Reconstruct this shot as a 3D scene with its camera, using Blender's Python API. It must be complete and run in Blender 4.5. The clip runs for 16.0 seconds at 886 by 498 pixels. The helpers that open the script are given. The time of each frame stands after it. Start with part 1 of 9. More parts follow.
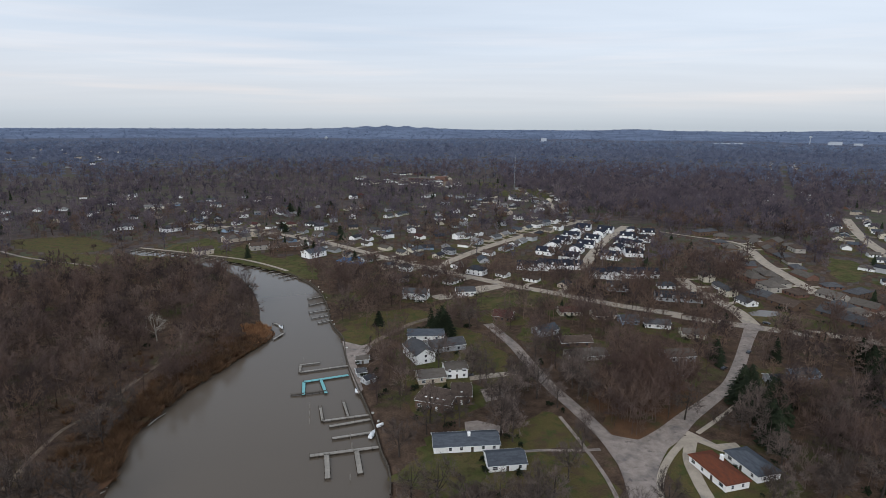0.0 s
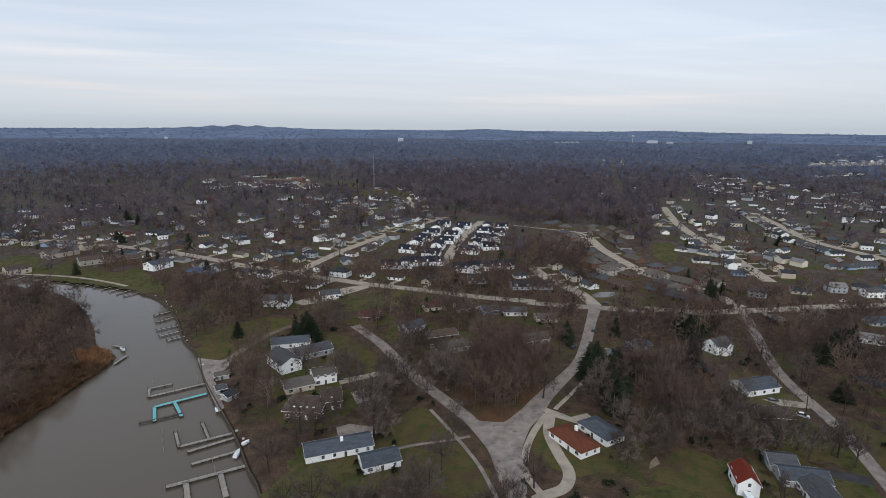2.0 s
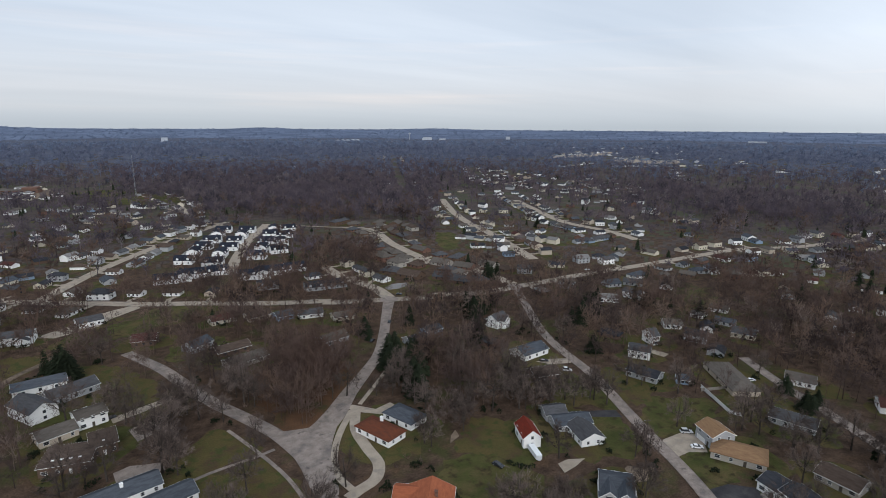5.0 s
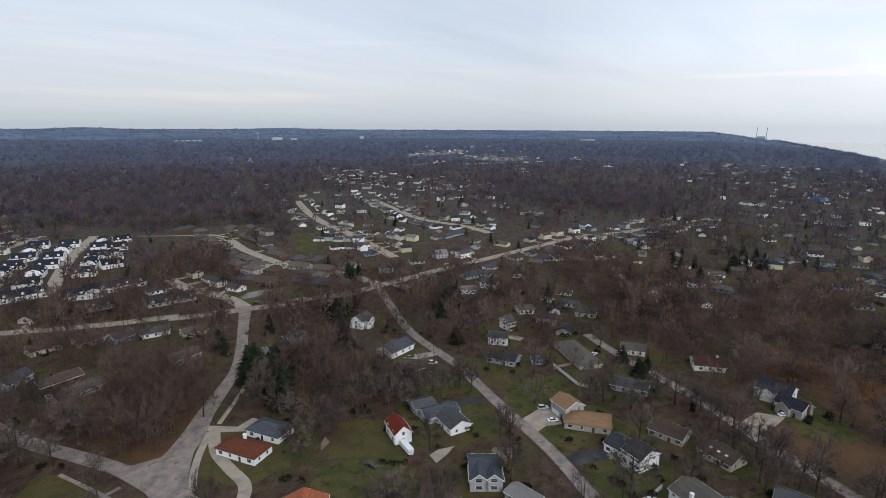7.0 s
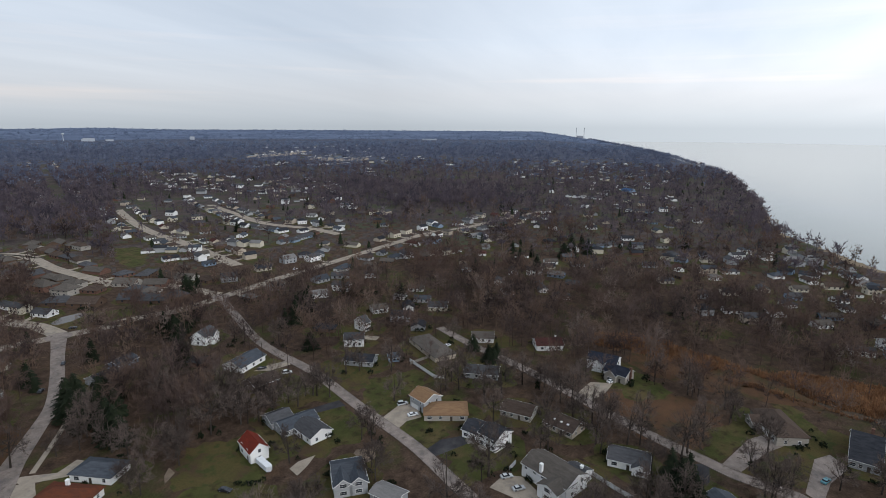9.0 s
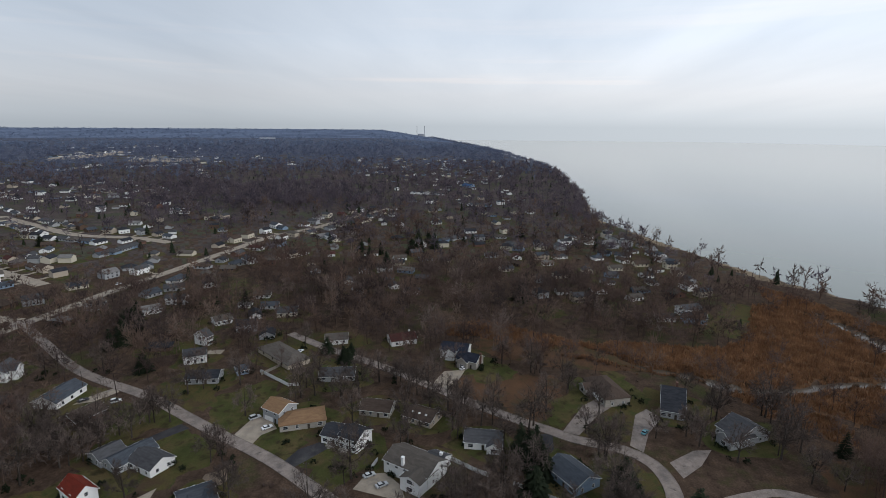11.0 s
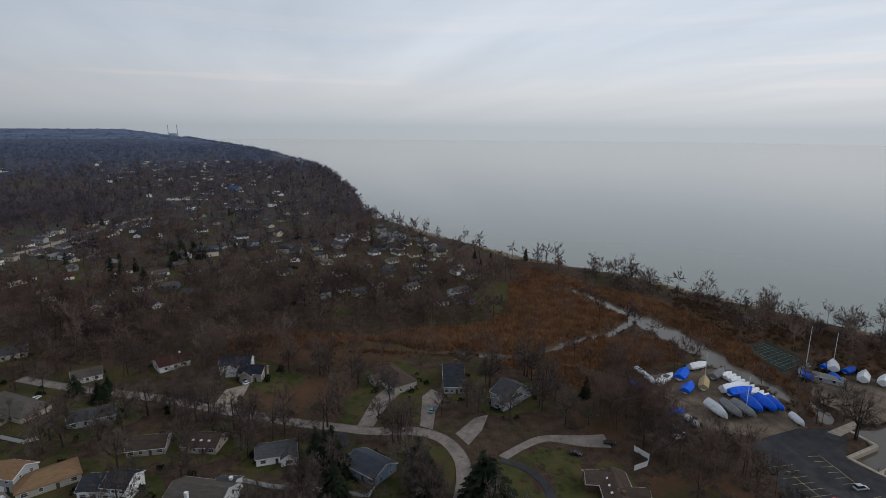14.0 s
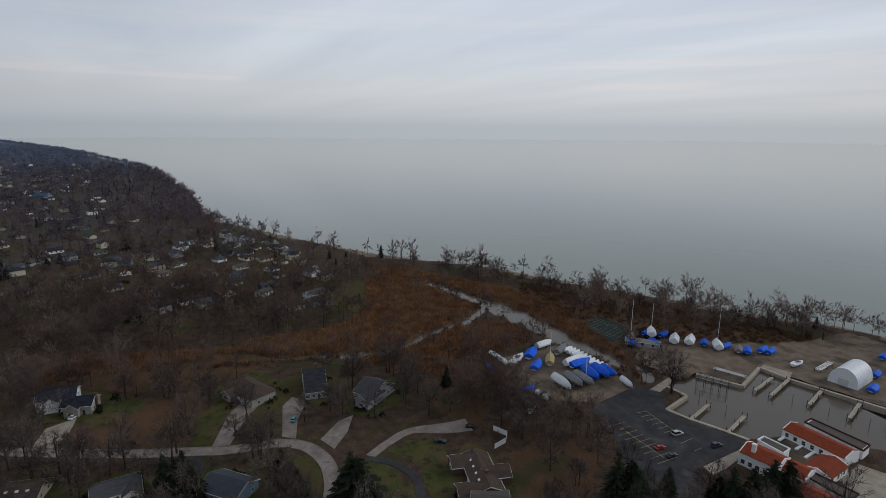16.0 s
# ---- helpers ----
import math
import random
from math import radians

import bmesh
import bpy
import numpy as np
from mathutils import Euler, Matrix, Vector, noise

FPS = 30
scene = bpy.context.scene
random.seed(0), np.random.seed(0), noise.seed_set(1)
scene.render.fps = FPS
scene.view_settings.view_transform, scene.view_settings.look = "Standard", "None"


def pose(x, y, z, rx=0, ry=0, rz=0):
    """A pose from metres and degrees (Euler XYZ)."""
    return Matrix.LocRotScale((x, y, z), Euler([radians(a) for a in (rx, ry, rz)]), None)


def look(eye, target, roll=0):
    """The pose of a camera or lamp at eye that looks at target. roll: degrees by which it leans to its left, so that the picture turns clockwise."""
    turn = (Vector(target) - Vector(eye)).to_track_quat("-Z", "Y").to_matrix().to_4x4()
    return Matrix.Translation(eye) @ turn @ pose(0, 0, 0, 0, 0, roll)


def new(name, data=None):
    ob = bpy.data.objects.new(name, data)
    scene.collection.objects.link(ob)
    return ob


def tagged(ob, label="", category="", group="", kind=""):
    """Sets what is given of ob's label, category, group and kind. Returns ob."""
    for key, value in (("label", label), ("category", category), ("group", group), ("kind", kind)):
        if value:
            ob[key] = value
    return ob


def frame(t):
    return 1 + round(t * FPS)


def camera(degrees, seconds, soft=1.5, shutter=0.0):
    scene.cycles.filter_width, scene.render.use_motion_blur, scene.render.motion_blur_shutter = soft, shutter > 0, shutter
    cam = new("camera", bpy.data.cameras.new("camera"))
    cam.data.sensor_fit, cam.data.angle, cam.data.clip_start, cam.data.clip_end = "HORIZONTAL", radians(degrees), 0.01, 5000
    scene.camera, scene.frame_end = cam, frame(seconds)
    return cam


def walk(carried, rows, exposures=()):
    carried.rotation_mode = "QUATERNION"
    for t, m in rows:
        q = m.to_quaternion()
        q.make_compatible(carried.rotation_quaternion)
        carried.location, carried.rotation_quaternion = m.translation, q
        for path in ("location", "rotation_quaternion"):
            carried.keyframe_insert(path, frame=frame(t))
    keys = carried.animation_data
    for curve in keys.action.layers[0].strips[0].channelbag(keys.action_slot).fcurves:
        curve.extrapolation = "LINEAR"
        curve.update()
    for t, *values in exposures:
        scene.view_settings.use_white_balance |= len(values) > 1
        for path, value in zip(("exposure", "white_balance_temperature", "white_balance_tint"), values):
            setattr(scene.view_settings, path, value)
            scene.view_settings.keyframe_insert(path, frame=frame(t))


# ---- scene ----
EYE = 120.0
cam = camera(78.02, 16.0, soft=0.85)
PATH = [
    (0.0, pose(0, 0, EYE, 77.277, -0.324, 0.001)),
    (0.5, pose(0, 0, EYE, 77.269, -0.405, -3.651)),
    (1.0, pose(0, 0, EYE, 77.289, -0.430, -7.369)),
    (1.5, pose(0, 0, EYE, 77.328, -0.444, -10.998)),
    (2.0, pose(0, 0, EYE, 77.356, -0.473, -14.581)),
    (2.5, pose(0, 0, EYE, 77.408, -0.480, -18.248)),
    (3.0, pose(0, 0, EYE, 77.425, -0.529, -21.908)),
    (3.5, pose(0, 0, EYE, 77.400, -0.481, -25.632)),
    (4.0, pose(0, 0, EYE, 77.367, -0.385, -29.348)),
    (6.5, pose(0, 0, EYE, 77.301, -0.307, -48.027)),
    (7.0, pose(0, 0, EYE, 77.319, -0.264, -51.722)),
    (7.5, pose(0, 0, EYE, 77.344, -0.287, -55.396)),
    (8.0, pose(0, 0, EYE, 77.368, -0.330, -59.672)),
    (8.5, pose(0, 0, EYE, 77.397, -0.304, -63.956)),
    (9.0, pose(0, 0, EYE, 77.405, -0.360, -67.635)),
    (11.5, pose(0, 0, EYE, 77.346, -0.518, -87.704)),
    (12.0, pose(0, 0, EYE, 77.357, -0.554, -91.547)),
    (12.5, pose(0, 0, EYE, 77.353, -0.565, -95.435)),
    (13.0, pose(0, 0, EYE, 77.383, -0.545, -99.345)),
    (13.5, pose(0, 0, EYE, 77.388, -0.505, -103.018)),
    (14.0, pose(0, 0, EYE, 77.399, -0.436, -107.211)),
    (14.5, pose(0, 0, EYE, 77.382, -0.365, -111.109)),
    (15.0, pose(0, 0, EYE, 77.329, -0.325, -114.731)),
    (15.5, pose(0, 0, EYE, 77.276, -0.342, -118.862)),
    (16.0, pose(0, 0, EYE, 77.281, -0.412, -122.698)),
]

walk(cam, PATH, exposures=[(0, 0.14), (4, 0.12), (7, 0.08), (9, 0.0), (12.5, -0.41), (16, -0.73)])

# ---- sky and light ----
SUN_AZ, SUN_EL = radians(205), radians(29)
THIN_AZ = radians(136)
world = bpy.data.worlds.new("overcast_sky")
scene.world = world
world.use_nodes = True


def overcast(nt):
    n, l = nt.nodes, nt.links
    back = n["Background"]
    sky = n.new("ShaderNodeTexSky")
    sky.sky_type, sky.sun_disc = "NISHITA", False
    sky.sun_elevation, sky.sun_rotation = SUN_EL, SUN_AZ
    coord = n.new("ShaderNodeTexCoord")
    sep = n.new("ShaderNodeSeparateXYZ")
    l.new(coord.outputs["Generated"], sep.inputs[0])
    lift = n.new("ShaderNodeMath"); lift.operation = "MAXIMUM"
    l.new(sep.outputs["Z"], lift.inputs[0]); lift.inputs[1].default_value = 0.0
    add = n.new("ShaderNodeMath"); add.operation = "ADD"
    l.new(lift.outputs[0], add.inputs[0]); add.inputs[1].default_value = 0.07
    flat = n.new("ShaderNodeVectorMath"); flat.operation = "DIVIDE"
    comb = n.new("ShaderNodeCombineXYZ")
    for i in range(3):
        l.new(add.outputs[0], comb.inputs[i])
    l.new(coord.outputs["Generated"], flat.inputs[0]); l.new(comb.outputs[0], flat.inputs[1])
    turn = n.new("ShaderNodeMapping")
    turn.inputs["Rotation"].default_value = (0, 0, radians(35))
    turn.inputs["Scale"].default_value = (0.25, 0.95, 0.0)
    l.new(flat.outputs[0], turn.inputs[0])
    cloud = n.new("ShaderNodeTexNoise")
    cloud.inputs["Scale"].default_value, cloud.inputs["Detail"].default_value = 0.8, 6
    cloud.inputs["Roughness"].default_value = 0.5
    l.new(turn.outputs[0], cloud.inputs["Vector"])
    ramp = n.new("ShaderNodeValToRGB")
    ramp.color_ramp.elements[0].position, ramp.color_ramp.elements[0].color = 0.30, (0.555, 0.638, 0.756, 1)
    ramp.color_ramp.elements[1].position, ramp.color_ramp.elements[1].color = 0.70, (0.722, 0.797, 0.905, 1)
    l.new(cloud.outputs["Fac"], ramp.inputs[0])
    # the low sky is duller, and slightly warm where the cloud thins
    low = n.new("ShaderNodeValToRGB")
    low.color_ramp.elements[0].position, low.color_ramp.elements[0].color = 0.0, (0.485, 0.54, 0.602, 1)
    low.color_ramp.elements[1].position, low.color_ramp.elements[1].color = 0.30, (1, 1, 1, 1)
    mid = low.color_ramp.elements.new(0.055); mid.color = (0.668, 0.675, 0.705, 1)
    mid = low.color_ramp.elements.new(0.02); mid.color = (0.55, 0.60, 0.66, 1)
    l.new(lift.outputs[0], low.inputs[0])
    fade = n.new("ShaderNodeMapRange")
    fade.inputs["From Min"].default_value, fade.inputs["From Max"].default_value = 0.0, 0.14
    l.new(lift.outputs[0], fade.inputs[0])
    mix = n.new("ShaderNodeMix"); mix.data_type = "RGBA"
    l.new(fade.outputs[0], mix.inputs["Factor"])
    l.new(low.outputs[0], mix.inputs["A"]); l.new(ramp.outputs[0], mix.inputs["B"])
    dim = n.new("ShaderNodeMix"); dim.data_type = "RGBA"
    dim.inputs["Factor"].default_value = 0.94
    weak = n.new("ShaderNodeVectorMath"); weak.operation = "SCALE"; weak.inputs["Scale"].default_value = 0.1
    l.new(sky.outputs[0], weak.inputs[0])
    l.new(weak.outputs[0], dim.inputs["A"]); l.new(mix.outputs["Result"], dim.inputs["B"])
    # the cloud is thinner, and so brighter, over the lake
    dot = n.new("ShaderNodeVectorMath"); dot.operation = "DOT_PRODUCT"
    l.new(coord.outputs["Generated"], dot.inputs[0])
    dot.inputs[1].default_value = (math.sin(THIN_AZ), math.cos(THIN_AZ), 0.0)
    thin = n.new("ShaderNodeMapRange"); thin.interpolation_type = "LINEAR"
    thin.inputs["From Min"].default_value, thin.inputs["From Max"].default_value = 0.26, 1.05
    thin.inputs["To Min"].default_value, thin.inputs["To Max"].default_value = 0.98, 1.54
    l.new(dot.outputs["Value"], thin.inputs[0])
    glow = n.new("ShaderNodeVectorMath"); glow.operation = "SCALE"
    # thin warm streaks where the low cloud lets some light through
    long = n.new("ShaderNodeMapping"); long.inputs["Scale"].default_value = (1.1, 1.1, 26.0)
    l.new(coord.outputs["Generated"], long.inputs[0])
    streak = n.new("ShaderNodeTexNoise")
    streak.inputs["Scale"].default_value, streak.inputs["Detail"].default_value = 1.3, 4
    l.new(long.outputs[0], streak.inputs["Vector"])
    keen = n.new("ShaderNodeMapRange")
    keen.inputs["From Min"].default_value, keen.inputs["From Max"].default_value = 0.54, 0.72
    l.new(streak.outputs["Fac"], keen.inputs[0])
    band = n.new("ShaderNodeValToRGB")
    band.color_ramp.elements[0].position, band.color_ramp.elements[0].color = 0.012, (0, 0, 0, 1)
    band.color_ramp.elements[1].position, band.color_ramp.elements[1].color = 0.26, (0, 0, 0, 1)
    top = band.color_ramp.elements.new(0.06); top.color = (0.9, 0.9, 0.9, 1)
    l.new(lift.outputs[0], band.inputs[0])
    much = n.new("ShaderNodeMath"); much.operation = "MULTIPLY"
    l.new(keen.outputs[0], much.inputs[0]); l.new(band.outputs[0], much.inputs[1])
    warm = n.new("ShaderNodeMix"); warm.data_type = "RGBA"; warm.blend_type = "MULTIPLY"
    warm.inputs["B"].default_value = (1.22, 1.10, 1.02, 1)
    l.new(much.outputs[0], warm.inputs["Factor"]); l.new(dim.outputs["Result"], warm.inputs["A"])
    l.new(warm.outputs["Result"], glow.inputs[0]); l.new(thin.outputs[0], glow.inputs["Scale"])
    side = n.new("ShaderNodeMapRange")
    side.inputs["From Min"].default_value, side.inputs["From Max"].default_value = 0.2, 0.9
    l.new(dot.outputs["Value"], side.inputs[0])
    mild = n.new("ShaderNodeMix"); mild.data_type = "RGBA"; mild.blend_type = "MULTIPLY"
    mild.inputs["B"].default_value = (1.02, 1.0, 0.975, 1)
    l.new(side.outputs[0], mild.inputs["Factor"]); l.new(glow.outputs[0], mild.inputs["A"])
    l.new(mild.outputs["Result"], back.inputs["Color"])
    back.inputs["Strength"].default_value = 1.0


overcast(world.node_tree)
sun = new("sun", bpy.data.lights.new("sun", "SUN"))
sun.data.energy, sun.data.angle, sun.data.color = 1.5, radians(32), (0.98, 0.97, 0.96)
sun.matrix_world = look((0, 0, 0), (-math.sin(SUN_AZ) * math.cos(SUN_EL), -math.cos(SUN_AZ) * math.cos(SUN_EL), -math.sin(SUN_EL)))


# ---- materials ----
def surface(name, a, b, size=1.0, rough=0.85, bump=0.0, fine=None, vary=0.0, metal=0.0, spec=0.06, stretch=(1, 1, 1), where="Object", c=None, csize=0.05, cmin=0.5, cmax=0.62, island=False, d=None, dsize=0.15, dmin=0.52, dmax=0.62):
    """Two tones at one scale, a broad third tone at another, a fine grain and a shift from thing to thing."""
    m = bpy.data.materials.new(name)
    m.use_nodes = True
    nt = m.node_tree
    n, l = nt.nodes, nt.links
    bsdf = n["Principled BSDF"]
    bsdf.inputs["Roughness"].default_value, bsdf.inputs["Metallic"].default_value = rough, metal
    bsdf.inputs["Specular IOR Level"].default_value = spec
    if where == "World":
        vec = n.new("ShaderNodeNewGeometry").outputs["Position"]
    else:
        vec = n.new("ShaderNodeTexCoord").outputs["Object"]
    mp = n.new("ShaderNodeMapping"); mp.inputs["Scale"].default_value = stretch
    l.new(vec, mp.inputs[0])

    def noise_at(scale, detail=5, rough_=0.6):
        t = n.new("ShaderNodeTexNoise")
        t.inputs["Scale"].default_value, t.inputs["Detail"].default_value, t.inputs["Roughness"].default_value = scale, detail, rough_
        l.new(mp.outputs[0], t.inputs["Vector"])
        return t.outputs["Fac"]

    def blend(fac, p, q):
        x = n.new("ShaderNodeMix"); x.data_type = "RGBA"
        l.new(fac, x.inputs["Factor"])
        for k, v in (("A", p), ("B", q)):
            if isinstance(v, tuple):
                x.inputs[k].default_value = (*v, 1)
            else:
                l.new(v, x.inputs[k])
        return x.outputs["Result"]

    def step(fac, lo, hi):
        r = n.new("ShaderNodeMapRange")
        r.inputs["From Min"].default_value, r.inputs["From Max"].default_value = lo, hi
        l.new(fac, r.inputs[0])
        return r.outputs[0]
    base = noise_at(1 / size)
    col = blend(step(base, 0.33, 0.67), a, b)
    if c:
        col = blend(step(noise_at(csize, 6, 0.65), cmin, cmax), col, c)
    if d:
        col = blend(step(noise_at(dsize, 5, 0.6), dmin, dmax), col, d)
    if fine:
        g = n.new("ShaderNodeMix"); g.data_type = "RGBA"; g.blend_type = "MULTIPLY"
        g.inputs["Factor"].default_value = fine[1]
        l.new(col, g.inputs["A"])
        l.new(step(noise_at(1 / fine[0], 3), 0.25, 0.75), g.inputs["B"])
        col = g.outputs["Result"]
    if vary:
        rnd = n.new("ShaderNodeNewGeometry").outputs["Random Per Island"] if island else n.new("ShaderNodeObjectInfo").outputs["Random"]
        hsv = n.new("ShaderNodeHueSaturation")
        l.new(col, hsv.inputs["Color"])
        r = n.new("ShaderNodeMapRange")
        r.inputs["To Min"].default_value, r.inputs["To Max"].default_value = 1 - vary, 1 + vary
        l.new(rnd, r.inputs[0]); l.new(r.outputs[0], hsv.inputs["Value"])
        col = hsv.outputs["Color"]
    l.new(col, bsdf.inputs["Base Color"])
    if bump:
        bp = n.new("ShaderNodeBump"); bp.inputs["Strength"].default_value = bump
        bp.inputs["Distance"].default_value = size * 0.1
        l.new(base, bp.inputs["Height"]); l.new(bp.outputs[0], bsdf.inputs["Normal"])
    return m


def glassy(name, colour):
    m = surface(name, colour, tuple(v * 1.6 for v in colour), 1.2, 0.08, spec=0.6, vary=0.3)
    return m


M_GROUND = surface("leaf_litter_and_grass", (0.054, 0.036, 0.027), (0.128, 0.085, 0.060), 5, 0.95, 0.3, fine=(0.7, 0.6), where="World", c=(0.070, 0.071, 0.029), csize=0.03, cmin=0.54, cmax=0.64, d=(0.118, 0.074, 0.047), dsize=0.085, dmin=0.56, dmax=0.70)
# two farther floors, shifted towards blue for distance haze put into the colour
M_FLOORHAZELOW = surface("far_leaf_litter_and_grass", (0.064, 0.051, 0.049), (0.118, 0.092, 0.084), 16, 0.95, fine=(3, 0.5), where="World", c=(0.078, 0.081, 0.050), csize=0.016, cmin=0.50, cmax=0.60)
M_FLOORHAZE = surface("distant_woodland_floor", (0.070, 0.080, 0.116), (0.108, 0.118, 0.160), 40, 0.95, fine=(9, 0.4), where="World")
M_LAWN = surface("winter_lawn", (0.049, 0.058, 0.019), (0.086, 0.086, 0.031), 7, 0.95, 0.2, fine=(0.5, 0.35), where="World", c=(0.108, 0.082, 0.039), csize=0.075, cmin=0.45, cmax=0.62, d=(0.046, 0.038, 0.020), dsize=0.22, dmin=0.53, dmax=0.66)
M_DRYGRASS = surface("dry_grass", (0.110, 0.084, 0.036), (0.088, 0.080, 0.031), 7, 0.95, 0.2, fine=(0.5, 0.5), where="World", c=(0.088, 0.060, 0.037), csize=0.09, d=(0.064, 0.074, 0.027), dsize=0.2)
M_LITTER = surface("rusty_leaf_litter", (0.136, 0.074, 0.042), (0.096, 0.056, 0.035), 6, 0.95, 0.3, fine=(0.5, 0.4), where="World", c=(0.07, 0.06, 0.03), csize=0.06)
M_MARSH = surface("marsh_mud", (0.125, 0.066, 0.036), (0.185, 0.103, 0.055), 6, 0.95, 0.3, fine=(0.7, 0.4), where="World")
M_REED = surface("dry_reed", (0.150, 0.076, 0.041), (0.325, 0.176, 0.092), 9, 0.9, where="World", vary=0.25, island=True)
M_CONC = surface("pale_concrete", (0.285, 0.240, 0.192), (0.395, 0.336, 0.272), 4, 0.9, 0.1, fine=(0.25, 0.2), where="World", c=(0.21, 0.19, 0.168), csize=0.16, cmin=0.52, cmax=0.72)
M_ROAD = surface("worn_road", (0.240, 0.198, 0.174), (0.335, 0.282, 0.248), 3, 0.9, 0.1, fine=(0.3, 0.35), where="World", c=(0.158, 0.138, 0.130), csize=0.12, cmin=0.48, cmax=0.68, d=(0.140, 0.120, 0.110), dsize=0.3, dmin=0.58, dmax=0.70)
M_ASPH = surface("asphalt", (0.036, 0.035, 0.039), (0.066, 0.064, 0.067), 6, 0.85, 0.1, fine=(0.3, 0.2), where="World", c=(0.12, 0.112, 0.106), csize=0.05, cmin=0.56, cmax=0.74)
M_SAND = surface("sandy_dirt", (0.140, 0.104, 0.078), (0.230, 0.178, 0.134), 6, 0.95, 0.2, fine=(0.5, 0.25), where="World", c=(0.085, 0.068, 0.054), csize=0.05)
M_BEACH = surface("tan_beach_sand", (0.20, 0.150, 0.100), (0.27, 0.21, 0.145), 9, 0.95, 0.2, fine=(0.8, 0.4), where="World", c=(0.11, 0.085, 0.06), csize=0.06)
M_TWIG = surface("bare_twigs", (0.060, 0.045, 0.039), (0.135, 0.106, 0.094), 4.0, 0.95, vary=0.40)


def twig_material(name, tones, broad, size):
    """Twigs whose tone goes from tree to tree, and drifts over the woods."""
    m = bpy.data.materials.new(name)
    m.use_nodes = True
    n, l = m.node_tree.nodes, m.node_tree.links
    b = n["Principled BSDF"]
    b.inputs["Roughness"].default_value, b.inputs["Specular IOR Level"].default_value = 0.95, 0.04
    tone = n.new("ShaderNodeAttribute"); tone.attribute_name = "tone"
    ramp = n.new("ShaderNodeValToRGB")
    el = ramp.color_ramp.elements
    el[0].position, el[0].color = 0.0, (*tones[0], 1)
    el[1].position, el[1].color = 1.0, (*tones[-1], 1)
    for k in range(1, len(tones) - 1):
        e = el.new(k / (len(tones) - 1)); e.color = (*tones[k], 1)
    l.new(tone.outputs["Fac"], ramp.inputs[0])
    geo = n.new("ShaderNodeNewGeometry")
    t = n.new("ShaderNodeTexNoise")
    t.inputs["Scale"].default_value, t.inputs["Detail"].default_value = 1 / size, 4
    l.new(geo.outputs["Position"], t.inputs["Vector"])
    r = n.new("ShaderNodeMapRange")
    r.inputs["From Min"].default_value, r.inputs["From Max"].default_value = 0.45, 0.68
    r.inputs["To Max"].default_value = 0.75
    l.new(t.outputs["Fac"], r.inputs[0])
    x = n.new("ShaderNodeMix"); x.data_type = "RGBA"
    l.new(r.outputs[0], x.inputs["Factor"]); l.new(ramp.outputs[0], x.inputs["A"]); x.inputs["B"].default_value = (*broad, 1)
    hsv = n.new("ShaderNodeHueSaturation")
    v = n.new("ShaderNodeMapRange"); v.inputs["To Min"].default_value, v.inputs["To Max"].default_value = 0.90, 1.10
    l.new(geo.outputs["Random Per Island"], v.inputs[0]); l.new(v.outputs[0], hsv.inputs["Value"])
    l.new(x.outputs["Result"], hsv.inputs["Color"]); l.new(hsv.outputs[0], b.inputs["Base Color"])
    # thin sprays of twigs let some light through
    thin = n.new("ShaderNodeBsdfTranslucent"); l.new(hsv.outputs[0], thin.inputs["Color"])
    both = n.new("ShaderNodeMixShader"); both.inputs[0].default_value = 0.45
    l.new(b.outputs[0], both.inputs[1]); l.new(thin.outputs[0], both.inputs[2])
    l.new(both.outputs[0], n["Material Output"].inputs["Surface"])
    return m


M_TWIGS = twig_material("bare_woodland_twigs", [(0.040, 0.031, 0.030), (0.078, 0.057, 0.053), (0.140, 0.102, 0.090), (0.176, 0.118, 0.088), (0.230, 0.190, 0.170)], (0.130, 0.084, 0.068), 70)
# these three shift bluer and paler: distance haze mixed into twig colour
M_TWIGHAZELOW = twig_material("farther_woodland_twigs", [(0.054, 0.047, 0.060), (0.090, 0.076, 0.093), (0.140, 0.115, 0.133), (0.172, 0.134, 0.136), (0.212, 0.188, 0.204)], (0.122, 0.098, 0.115), 120)
M_TWIGHAZEMID = twig_material("distant_woodland", [(0.090, 0.106, 0.160), (0.128, 0.146, 0.208), (0.166, 0.182, 0.248), (0.196, 0.210, 0.276)], (0.144, 0.164, 0.232), 300)
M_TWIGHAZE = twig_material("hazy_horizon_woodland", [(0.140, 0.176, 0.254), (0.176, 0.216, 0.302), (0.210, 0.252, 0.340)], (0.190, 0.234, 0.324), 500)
M_BARK = surface("grey_bark", (0.034, 0.028, 0.025), (0.070, 0.058, 0.050), 0.5, 0.95, 0.4, vary=0.3)
M_FIR = surface("conifer_needles", (0.011, 0.016, 0.010), (0.027, 0.034, 0.019), 1.2, 0.9, vary=0.35)
M_SHINGLE = {}
